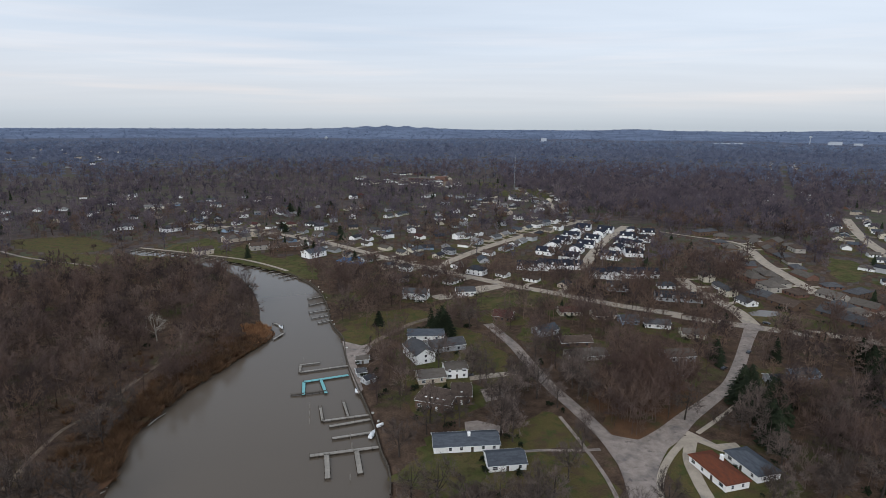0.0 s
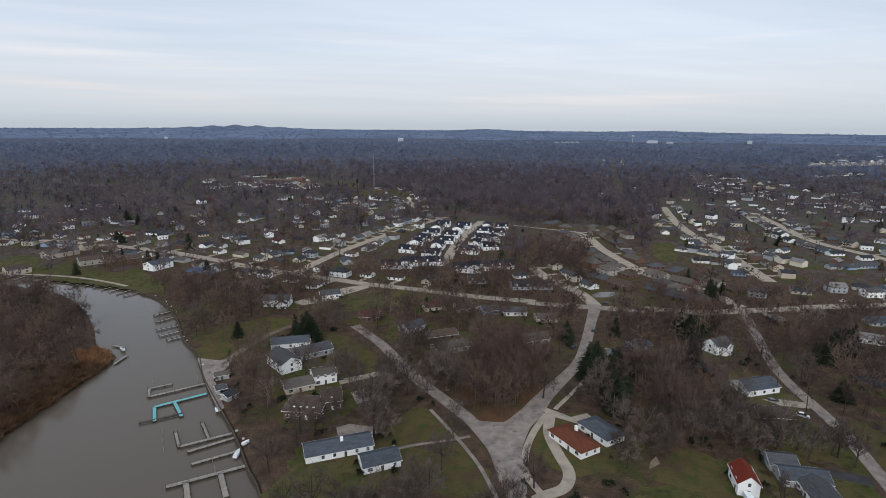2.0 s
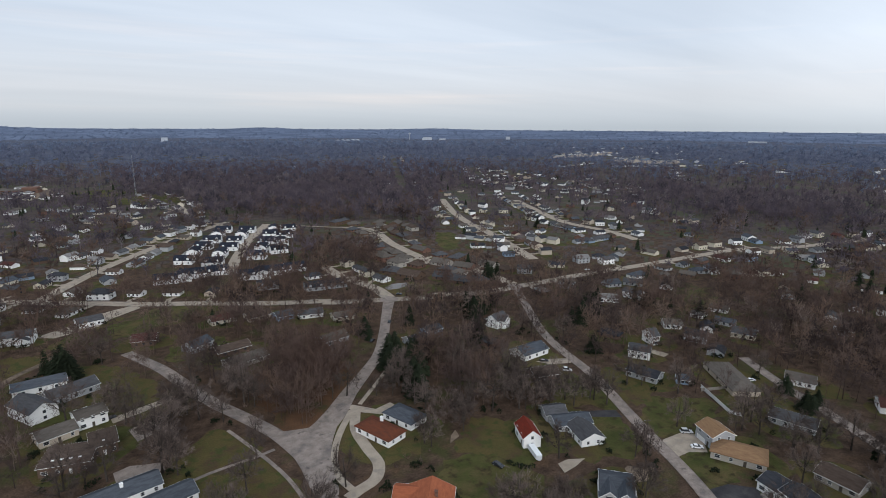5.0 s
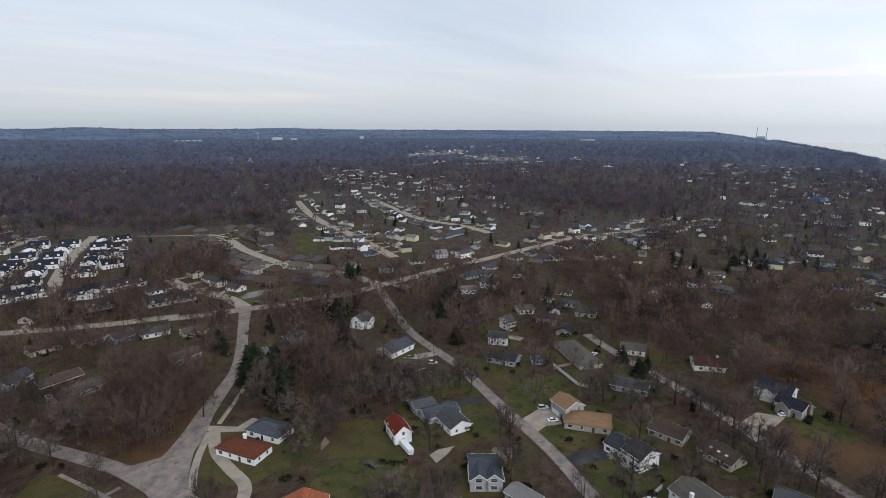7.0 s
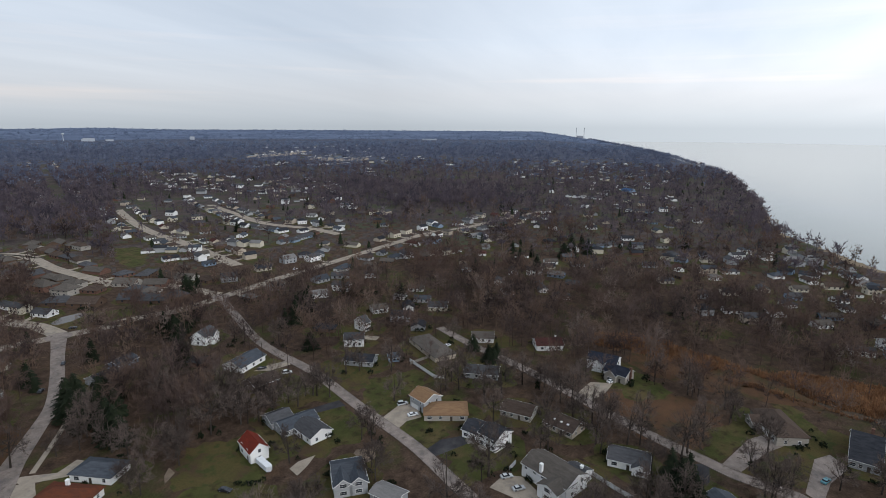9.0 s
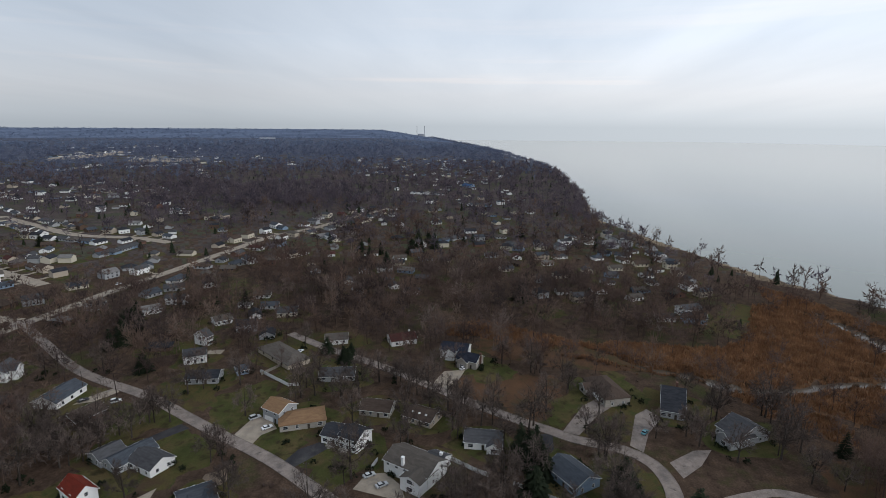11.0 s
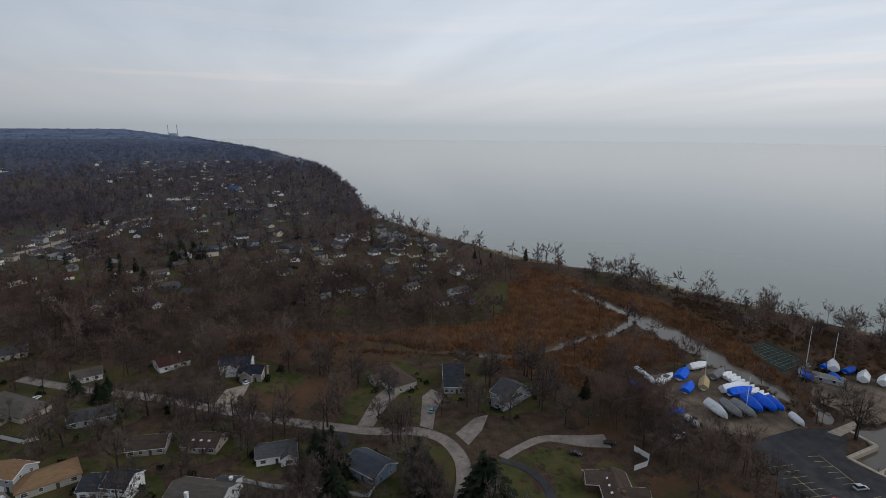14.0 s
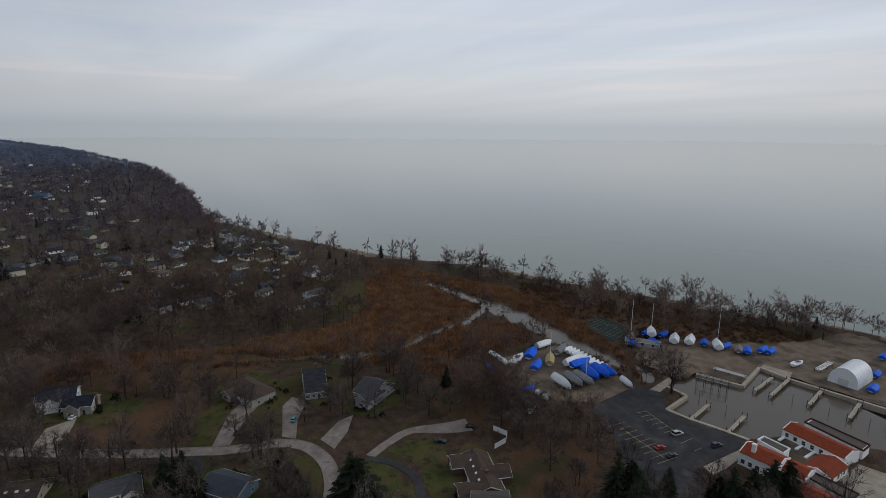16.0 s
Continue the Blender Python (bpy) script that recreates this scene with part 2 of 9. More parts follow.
for key_, a_, b_ in (("grey", (0.060, 0.060, 0.064), (0.092, 0.092, 0.098)), ("slate", (0.055, 0.062, 0.075), (0.085, 0.095, 0.11)), ("dark", (0.028, 0.03, 0.036), (0.05, 0.052, 0.06)),
                     ("navy", (0.018, 0.021, 0.032), (0.032, 0.036, 0.05)), ("brown", (0.066, 0.047, 0.038), (0.10, 0.074, 0.06)), ("taupe", (0.090, 0.078, 0.068), (0.13, 0.114, 0.10)),
                     ("rust", (0.17, 0.055, 0.03), (0.11, 0.045, 0.03)), ("tan", (0.26, 0.16, 0.09), (0.19, 0.115, 0.068)), ("red", (0.20, 0.035, 0.022), (0.14, 0.03, 0.02)), ("orange", (0.36, 0.12, 0.06), (0.27, 0.085, 0.045)), ("maroon", (0.10, 0.04, 0.034), (0.07, 0.033, 0.03)), ("blue", (0.05, 0.10, 0.20), (0.07, 0.14, 0.27)), ("pale", (0.17, 0.165, 0.16), (0.23, 0.22, 0.215)), ("gravel", (0.185, 0.160, 0.128), (0.25, 0.22, 0.178))):
    M_SHINGLE[key_] = surface("shingles_" + key_, a_, b_, 1.4, 0.9, 0.3, fine=(0.25, 0.25), vary=0.12, stretch=(0.5, 1.6, 1.6))
M_WALL = {}
for key_, a_, b_ in (("white", (0.80, 0.80, 0.79), (0.86, 0.86, 0.85)), ("cream", (0.55, 0.50, 0.40), (0.62, 0.57, 0.47)), ("grey", (0.32, 0.33, 0.34), (0.40, 0.41, 0.42)), ("blue", (0.20, 0.27, 0.36), (0.25, 0.33, 0.43)),
                     ("brick", (0.125, 0.070, 0.054), (0.18, 0.105, 0.082)), ("brown", (0.095, 0.062, 0.045), (0.14, 0.095, 0.07)), ("beige", (0.42, 0.36, 0.29), (0.5, 0.43, 0.35)), ("green", (0.20, 0.25, 0.2), (0.26, 0.3, 0.25)), ("stone", (0.30, 0.28, 0.25), (0.4, 0.37, 0.33))):
    M_WALL[key_] = surface("siding_" + key_, a_, b_, 1.6, 0.75, 0.1, fine=(0.12, 0.12), vary=0.06, stretch=(0.3, 0.3, 5))
M_WHITE = surface("white_paint", (0.70, 0.70, 0.69), (0.78, 0.78, 0.77), 1.0, 0.6, fine=(0.2, 0.08))
M_GLASS = glassy("window_glass", (0.022, 0.026, 0.032))
M_WOOD = surface("weathered_timber", (0.22, 0.20, 0.175), (0.34, 0.31, 0.275), 1.2, 0.9, 0.2, fine=(0.2, 0.3), vary=0.12, stretch=(0.4, 3, 3))
M_WOODD = surface("dark_timber", (0.055, 0.046, 0.038), (0.10, 0.085, 0.07), 1.2, 0.9, 0.2, fine=(0.2, 0.3), vary=0.2)
M_TEAL = surface("turquoise_deck", (0.13, 0.34, 0.36), (0.20, 0.44, 0.45), 1.5, 0.7, fine=(0.3, 0.15))
M_BLUE = surface("blue_tarpaulin", (0.004, 0.072, 0.48), (0.010, 0.12, 0.68), 1.4, 0.55, 0.4, vary=0.2, spec=0.15)
M_WRAP = surface("white_shrink_wrap", (0.66, 0.68, 0.70), (0.76, 0.78, 0.80), 1.5, 0.4, 0.3, vary=0.05, spec=0.4)
M_HULL = surface("white_gelcoat", (0.60, 0.61, 0.62), (0.72, 0.73, 0.74), 1.5, 0.3, vary=0.1, spec=0.5)
M_CANVAS = surface("grey_canvas", (0.17, 0.17, 0.175), (0.25, 0.25, 0.255), 0.8, 0.85, 0.3, vary=0.15)
M_METAL = surface("galvanised_steel", (0.30, 0.32, 0.34), (0.40, 0.42, 0.44), 0.6, 0.45, metal=0.7)
M_TIRE = surface("black_rubber", (0.012, 0.012, 0.013), (0.022, 0.022, 0.023), 0.3, 0.9)
M_COURT = surface("green_court", (0.026, 0.036, 0.031), (0.040, 0.050, 0.043), 5, 0.85, fine=(0.6, 0.3), where="World", c=(0.05, 0.050, 0.040), csize=0.1)
M_LINE = surface("faded_yellow_line", (0.42, 0.34, 0.16), (0.32, 0.27, 0.15), 0.8, 0.9)
M_LINEW = surface("faded_white_line", (0.20, 0.22, 0.20), (0.13, 0.15, 0.135), 2.5, 0.9)
M_TILE = surface("red_clay_tile", (0.30, 0.065, 0.030), (0.22, 0.048, 0.026), 1.0, 0.8, 0.4, fine=(0.3, 0.3), vary=0.1)
M_POOL = surface("pool_cover", (0.03, 0.08, 0.17), (0.05, 0.12, 0.24), 3, 0.5)
M_STONE = surface("pale_boulder", (0.30, 0.285, 0.26), (0.42, 0.40, 0.37), 0.6, 0.9, 0.4, vary=0.25)


def water_material(name, col, rough, bump, size):
    m = bpy.data.materials.new(name)
    m.use_nodes = True
    n, l = m.node_tree.nodes, m.node_tree.links
    b = n["Principled BSDF"]
    b.inputs["Roughness"].default_value, b.inputs["IOR"].default_value = rough, 1.33
    pos = n.new("ShaderNodeNewGeometry").outputs["Position"]
    t = n.new("ShaderNodeTexNoise"); t.inputs["Scale"].default_value, t.inputs["Detail"].default_value = 1 / size, 5
    l.new(pos, t.inputs["Vector"])
    t2 = n.new("ShaderNodeTexNoise"); t2.inputs["Scale"].default_value, t2.inputs["Detail"].default_value = 0.006, 4
    mp = n.new("ShaderNodeMapping"); mp.inputs["Scale"].default_value = (0.5, 1.6, 1); mp.inputs["Rotation"].default_value = (0, 0, 0.7)
    l.new(pos, mp.inputs[0]); l.new(mp.outputs[0], t2.inputs["Vector"])
    x = n.new("ShaderNodeMix"); x.data_type = "RGBA"
    x.inputs["A"].default_value, x.inputs["B"].default_value = (*[v * 0.9 for v in col], 1), (*[v * 1.12 for v in col], 1)
    l.new(t2.outputs["Fac"], x.inputs["Factor"]); l.new(x.outputs["Result"], b.inputs["Base Color"])
    bp = n.new("ShaderNodeBump"); bp.inputs["Strength"].default_value, bp.inputs["Distance"].default_value = bump, 0.1
    l.new(t.outputs["Fac"], bp.inputs["Height"]); l.new(bp.outputs[0], b.inputs["Normal"])
    return m


M_RIVER = water_material("muddy_river_water", (0.088, 0.070, 0.054), 0.13, 0.08, 3.0)
M_LAKE = water_material("green_grey_lake_water", (0.135, 0.150, 0.126), 0.12, 0.04, 4.0)

# ---- helpers for building ----
def mesh(name, verts, faces, material=None):
    me = bpy.data.meshes.new(name)
    me.from_pydata([tuple(v) for v in verts], [], faces)
    if material:
        me.materials.append(material)
    me.update()
    return me


def piece(name, me, parent=None, label="", m=None):
    ob = new(name, me)
    if parent:
        ob.parent = parent
    if m is not None:
        ob.matrix_basis = m
    if label:
        ob["label"] = label
    return ob


def part(name, bm, material, parent, label=""):
    me = bpy.data.meshes.new(name)
    bm.to_mesh(me)
    bm.free()
    me.materials.append(material)
    return piece(name, me, parent, label)


def thing(name, x, y, z=0.0, turn=0.0, label="", category="", group=""):
    ob = new(name)
    ob.matrix_basis = pose(x, y, z, 0, 0, turn)
    ob.empty_display_size = 0.5
    return tagged(ob, label, category, group)


def box_data(x0, x1, y0, y1, z0, z1):
    v = [(x0, y0, z0), (x1, y0, z0), (x1, y1, z0), (x0, y1, z0), (x0, y0, z1), (x1, y0, z1), (x1, y1, z1), (x0, y1, z1)]
    f = [(3, 2, 1, 0), (4, 5, 6, 7), (0, 1, 5, 4), (1, 2, 6, 5), (2, 3, 7, 6), (3, 0, 4, 7)]
    return v, f


def join(*datas):
    vs, fs = [], []
    for v, f in datas:
        k = len(vs)
        vs += list(v)
        fs += [tuple(i + k for i in q) for q in f]
    return vs, fs


def tube_data(pts, radii, sides=5):
    vs, fs = [], []
    for i, p in enumerate(pts):
        p = Vector(p)
        a = Vector(pts[min(i + 1, len(pts) - 1)]) - Vector(pts[max(i - 1, 0)])
        a.normalize()
        u = a.orthogonal().normalized()
        w = a.cross(u)
        for k in range(sides):
            q = p + radii[i] * (math.cos(2 * math.pi * k / sides) * u + math.sin(2 * math.pi * k / sides) * w)
            vs.append(tuple(q))
    for i in range(len(pts) - 1):
        for k in range(sides):
            fs.append((i * sides + k, i * sides + (k + 1) % sides, (i + 1) * sides + (k + 1) % sides, (i + 1) * sides + k))
    fs.append(tuple(range(sides))[::-1])
    fs.append(tuple((len(pts) - 1) * sides + k for k in range(sides)))
    return vs, fs


def smooth_line(pts, step=4.0):
    """A smooth line through the points (Catmull-Rom), cut into even steps."""
    p = [Vector((q[0], q[1])) for q in pts]
    out = []
    for i in range(len(p) - 1):
        a, b, c, d = p[max(i - 1, 0)], p[i], p[i + 1], p[min(i + 2, len(p) - 1)]
        k = max(1, int((c - b).length / step))
        for j in range(k):
            t = j / k
            out.append(0.5 * ((2 * b) + (c - a) * t + (2 * a - 5 * b + 4 * c - d) * t * t + (3 * b - a - 3 * c + d) * t ** 3))
    out.append(p[-1])
    return out


# ---- the plan: water, land and streets ----
WATER_Z = -1.5
RIVER = smooth_line([(-10, -50), (-18, 80), (-17.1, 159.8), (-23.4, 186.4), (-30.2, 210.2), (-39.0, 235.4), (-50.2, 267.9), (-57.3, 297.4), (-69.1, 322.1), (-80.2, 360.4), (-98.8, 403.6),
                     (-121.5, 432.1), (-147.7, 456.9), (-180.4, 480.2), (-217.9, 496.7), (-256.9, 512.0), (-303.6, 528.0)], 5) + \
        smooth_line([(-302.4, 510.9), (-249.1, 485.0), (-210.6, 467.2), (-175.1, 441.5), (-147.5, 402.6), (-126.5, 359.7), (-113.5, 324.4), (-100.1, 309.2), (-100.8, 293.4), (-107.0, 274.5), (-112.3, 253.7), (-118.6, 233.4),
                     (-121.6, 211.1), (-122.4, 191.2), (-113.8, 165.5), (-104, 117), (-110, 39), (-98, -52)], 5)
SHORE = smooth_line([(93.2, -380.7), (116.9, -388.4), (139.3, -384.5), (173.9, -364.1), (205.4, -350.4), (241.0, -336.5), (280.0, -319.7), (325.0, -302.0), (372.1, -284.9), (444.0, -235.3), (503.4, -208.6), (584.5, -179.3), (658.0, -157.3), (726.4, -136.0), (803.1, -127.7),
                     (897.4, -138.3), (1035.7, -145.1), (1290.0, -147.5), (1545.3, -139.0), (1893.8, -88.5), (2424.6, -0.4), (3086.1, 138.8), (4064.2, 378.5), (4986.4, 613.0)], 20)
far_ = SHORE[-1]
LAKE = SHORE + [far_ * (5600 / far_.length)] + [Vector((math.sin(radians(a)) * 5600, math.cos(radians(a)) * 5600)) for a in range(int(math.degrees(math.atan2(far_.x, far_.y))) + 4, 172, 6)] + [SHORE[0] + Vector((40, -600))]
CREEK = smooth_line([(374.5, -212.0), (347.8, -216.5), (319.9, -220.3), (290.3, -224.5), (265.5, -224.8), (238.4, -224.6), (212.9, -222.1), (192.0, -222.9), (173.8, -223.6), (164.1, -225.5), (154.3, -220.7)], 5)
CREEK_W = [4, 6, 7, 11, 16, 19, 18, 15, 12, 8, 6]
CREEK2 = smooth_line([(285.2, -218.6), (268.5, -190.4), (265.2, -169.0), (254.3, -141.0), (253.4, -116.7), (266.0, -95.1), (272.9, -71.2), (290.2, -45.9), (278.0, -66.2), (285.0, -46.3), (285.5, -23.7), (289.5, -7.8)], 5)
BASIN = [Vector(q) for q in ((131.2, -202.6), (134.0, -221.6), (145.4, -222.5), (145.1, -235.5), (144.8, -245.4), (125.9, -253.7), (133.0, -281.9), (116.8, -281.0), (79.6, -286.2), (55.2, -289.6), (41.1, -265.6), (65.9, -246.3), (89.0, -231.6), (98.9, -209.7), (111.2, -206.5), (121.5, -203.7))]


def poly_dist(px, py, poly):
    """Signed distance to a closed outline: negative inside."""
    d = np.full(px.shape, 1e9)
    inside = np.zeros(px.shape, bool)
    for i in range(len(poly)):
        a, b = poly[i - 1], poly[i]
        ex, ey = b.x - a.x, b.y - a.y
        wx, wy = px - a.x, py - a.y
        t = np.clip((wx * ex + wy * ey) / max(ex * ex + ey * ey, 1e-9), 0, 1)
        d = np.minimum(d, np.hypot(wx - ex * t, wy - ey * t))
        c = (a.y > py) != (b.y > py)
        if abs(ey) > 1e-9:
            inside ^= c & (px < ex * (py - a.y) / ey + a.x)
    return np.where(inside, -d, d)


def line_dist(px, py, line, half=0.0):
    """Distance to a line; half is its half width, one number or one for each point."""
    d = np.full(px.shape, 1e9)
    for i in range(len(line) - 1):
        a, b = line[i], line[i + 1]
        ex, ey = b.x - a.x, b.y - a.y
        wx, wy = px - a.x, py - a.y
        t = np.clip((wx * ex + wy * ey) / max(ex * ex + ey * ey, 1e-9), 0, 1)
        h = half if isinstance(half, (int, float)) else half[i] + (half[i + 1] - half[i]) * t
        d = np.minimum(d, np.hypot(wx - ex * t, wy - ey * t) - h)
    return d


creek_half = [float(np.interp(i / (len(CREEK) - 1), np.linspace(0, 1, len(CREEK_W)), CREEK_W)) / 2 for i in range(len(CREEK))]


def water_dist(px, py):
    d = poly_dist(px, py, LAKE)
    m = np.hypot(px, py) < 1150
    if m.any():
        x, y = px[m], py[m]
        e = np.minimum(poly_dist(x, y, RIVER), poly_dist(x, y, BASIN))
        wob = 1.3 * np.sin(x * 0.31 + 1.7 * np.sin(y * 0.17)) + 0.9 * np.sin(y * 0.53 + x * 0.23)
        e = np.minimum(e, line_dist(x, y, CREEK, creek_half) + wob)
        d[m] = np.minimum(d[m], np.minimum(e, line_dist(x, y, CREEK2, 3.3) + wob * 0.6))
    return d


def land_height(px, py, d=None):
    """The land: level, low banks at the water, rising gently inland far away."""
    if d is None:
        d = water_dist(px, py)
    r = np.hypot(px, py)
    up = np.clip((r - 1500) / 3400, 0, 1) ** 1.4 * 66 * np.clip(d / 500, 0, 1) + np.clip((r - 900) / 900, 0, 1) * np.clip(d / 25, 0, 1) * 11
    bank = -1.5 + 1.5 * np.clip(d / 2.2, -1.6, 1)
    return bank + up


def build_ground():
    angles = np.radians(np.concatenate([np.arange(-46, 168, 0.4), np.arange(170, 310, 4.0)]))
    radii = 95 * (5200 / 95) ** np.linspace(0, 1, 218)
    A, Rr = np.meshgrid(angles, radii, indexing="ij")
    x, y = np.sin(A) * Rr, np.cos(A) * Rr
    z = land_height(x, y)
    n, k = A.shape
    verts = np.stack([x, y, z], -1).reshape(-1, 3)
    i, j = np.meshgrid(np.arange(n), np.arange(k - 1), indexing="ij")
    i2 = (i + 1) % n
    quads = np.stack([i * k + j, i * k + j + 1, i2 * k + j + 1, i2 * k + j], -1).reshape(-1, 4)
    c = len(verts)
    verts = np.vstack([verts, [[0, 0, 0]]])
    tris = [(c, a * k, ((a + 1) % n) * k) for a in range(n)]
    me = bpy.data.meshes.new("ground")
    me.from_pydata(verts.tolist(), [], quads.tolist() + tris)
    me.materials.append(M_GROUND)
    me.materials.append(M_FLOORHAZE)
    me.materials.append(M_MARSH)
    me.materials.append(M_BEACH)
    me.materials.append(M_FLOORHAZELOW)
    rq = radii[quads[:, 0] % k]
    # farther quads take the floor materials with haze in their colour
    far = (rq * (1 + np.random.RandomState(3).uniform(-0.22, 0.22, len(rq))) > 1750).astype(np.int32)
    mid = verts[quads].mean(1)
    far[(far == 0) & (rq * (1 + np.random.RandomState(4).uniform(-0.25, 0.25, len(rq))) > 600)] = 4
    near = np.hypot(mid[:, 0], mid[:, 1]) < 900
    wet = np.zeros(len(mid), bool)
    for loop in MARSH:
        wet[near] |= poly_dist(mid[near, 0], mid[near, 1], loop) < 0.5
    far[wet] = 2
    edge = near & (np.hypot(mid[:, 0], mid[:, 1]) > 250)
    strand = np.zeros(len(mid), bool)
    sea = poly_dist(mid[edge, 0], mid[edge, 1], LAKE)
    strand[edge] = (sea > -6) & (sea < 9 + 5 * np.sin(mid[edge, 0] * 0.045) + 3 * np.sin(mid[edge, 1] * 0.11))
    far[strand] = 3
    far = far.tolist() + [0] * n
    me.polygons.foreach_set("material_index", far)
    me.shade_smooth()
    tagged(new("ground", me), "brown winter ground of leaf litter and dull grass", "ground", kind="structure")


def sheet(name, outline, z, material, label, category, kind="structure", thick=0.0):
    bm = bmesh.new()
    vs = [bm.verts.new((p[0], p[1], z)) for p in outline]
    fc = bm.faces.new(vs)
    if fc.normal.z < 0 or bm.faces[:] and (fc.normal_update() or fc.normal.z < 0):
        fc.normal_flip()
    if thick:
        ext = bmesh.ops.extrude_face_region(bm, geom=[fc])
        for v in ext["geom"]:
            if isinstance(v, bmesh.types.BMVert):
                v.co.z -= thick
    bmesh.ops.triangulate(bm, faces=bm.faces[:])
    bmesh.ops.recalc_face_normals(bm, faces=bm.faces[:])
    me = bpy.data.meshes.new(name)
    bm.to_mesh(me)
    bm.free()
    me.materials.append(material)
    return tagged(new(name, me), label, category, kind=kind)


# the lake's sheet covers the lake's side, the river's sheet the rest
lake_me = mesh("lake", [(v.x, v.y, WATER_Z) for v in LAKE], [tuple(range(len(LAKE)))], M_LAKE)
tagged(new("lake", lake_me), "calm green-grey lake reaching the hazy horizon", "lake", kind="structure")
rv = [(-340, -160), (310, -340), (680, -340), (830, 80), (680, 420), (80, 810), (-560, 830), (-560, 130)]
river_me = mesh("river", [(p[0], p[1], WATER_Z - 0.02) for p in rv], [tuple(range(len(rv)))], M_RIVER)
river_ob = tagged(new("river", river_me), "still brown river water between low banks", "river", kind="structure")

# ---- streets ----
STREETS, RIBBONS = [], []


def ribbon(name, pts, width, z, material, label, category="road", step=4.0, kerb=0.0, keep=True, rough_edge=0.0, closed=False):
    line = smooth_line(pts, step)
    width = [w * 1.22 for w in width] if isinstance(width, list) else width * 1.22
    z = 0.12 + 0.004 * (len(RIBBONS) % 20)
    RIBBONS.append(name)
    rnd = random.Random(int(abs(line[0].x * 7 + line[0].y * 13)))
    vs, fs = [], []
    for i, p in enumerate(line):
        a = line[min(i + 1, len(line) - 1)] - line[max(i - 1, 0)]
        a.normalize()
        u = Vector((-a.y, a.x))
        h = width / 2 if isinstance(width, (int, float)) else float(np.interp(i / (len(line) - 1), np.linspace(0, 1, len(width)), width)) / 2
        for s, zz in ((1, z - 0.25), (1, z), (-1, z), (-1, z - 0.25)):
            q = p + u * s * (h + rnd.uniform(-1, 1) * rough_edge)
            vs.append((q.x, q.y, zz))
    for i in range(len(line) - 1):
        for k in range(3):
            fs.append((4 * i + k, 4 * i + k + 1, 4 * i + k + 5, 4 * i + k + 4))
    fs += [(0, 3, 2, 1), (4 * len(line) - 4, 4 * len(line) - 3, 4 * len(line) - 2, 4 * len(line) - 1)]
    ob = tagged(new(name, mesh(name, vs, [q[::-1] for q in fs], material)), label, category, kind="structure")
    w = width if isinstance(width, (int, float)) else max(width)
    if keep:
        STREETS.append((line, w / 2))
    if kerb:
        for side in (1, -1):
            kv, kf = [], []
            for i, p in enumerate(line):
                a = line[min(i + 1, len(line) - 1)] - line[max(i - 1, 0)]
                a.normalize()
                u = Vector((-a.y, a.x)) * side
                for o, zz in ((w / 2 + 0.003, z - 0.2), (w / 2 + 0.003, z + kerb), (w / 2 + 0.2, z + kerb), (w / 2 + 0.2, z - 0.2)):
                    q = p + u * o
                    kv.append((q.x, q.y, zz))
            for i in range(len(line) - 1):
                for k in range(3):
                    q = (4 * i + k, 4 * i + k + 1, 4 * i + k + 5, 4 * i + k + 4)
                    kf.append(q if side > 0 else q[::-1])
            piece("kerb", mesh("kerb", kv, kf, M_ROAD), ob)
    return line


ROAD_L = "worn pale concrete residential street"
LINE_A = ribbon("road", [(65.5, 130.5), (64.6, 149.9), (67.0, 170.8), (67.1, 183.7), (63.8, 199.8), (57.6, 219.3), (51.6, 236.9), (46.4, 258.3), (40.5, 285.9), (34.7, 303.6), (28.6, 320.8)], 4.7, 0.05, M_ROAD, ROAD_L, kerb=0.12)
LINE_B = ribbon("road", [(66.8, 186.6), (76.6, 186.9), (89.1, 195.4), (104.5, 210.5), (121.5, 225.5), (137.7, 240.8), (155.0, 264.5), (171.6, 289.4), (188.8, 314.7)], [9, 8, 6, 5, 5, 5, 5, 5.4, 6.6], 0.058, M_ROAD, ROAD_L)
LINE_C = ribbon("road", [(-337.0, 665.6), (-259.3, 644.9), (-193.8, 608.0), (-133.9, 569.0), (-91.7, 531.8), (-48.1, 487.9), (-18.5, 461.7), (21.8, 429.6), (51.3, 405.9), (82.3, 386.0), (123.0, 357.0), (154.8, 340.3), (152.1, 337.3), (190.8, 318.0), (224.9, 302.7), (216.4, 311.9), (235.6, 301.3), (258.1, 291.6), (285.2, 288.4), (310.8, 285.6), (346.7, 282.7), (385.3, 277.0), (430.0, 270.4), (504.4, 261.0), (568.1, 249.9), (624.9, 221.7), (687.6, 204.6), (792.2, 167.2)], 7.2, 0.05, M_CONC, "long pale concrete through street", kerb=0.12, step=8)
LINE_D = ribbon("road", [(283.5, 285.7), (257.6, 247.7), (235.1, 214.5), (223.1, 190.6), (216.4, 172.4), (208.4, 152.1), (195.2, 128.1), (184.8, 108.8), (176.8, 92.6), (169.0, 78.5), (158.7, 63.2), (149.0, 49.3), (136.4, 34.3)], 4.2, 0.05, M_ROAD, ROAD_L, kerb=0.1)
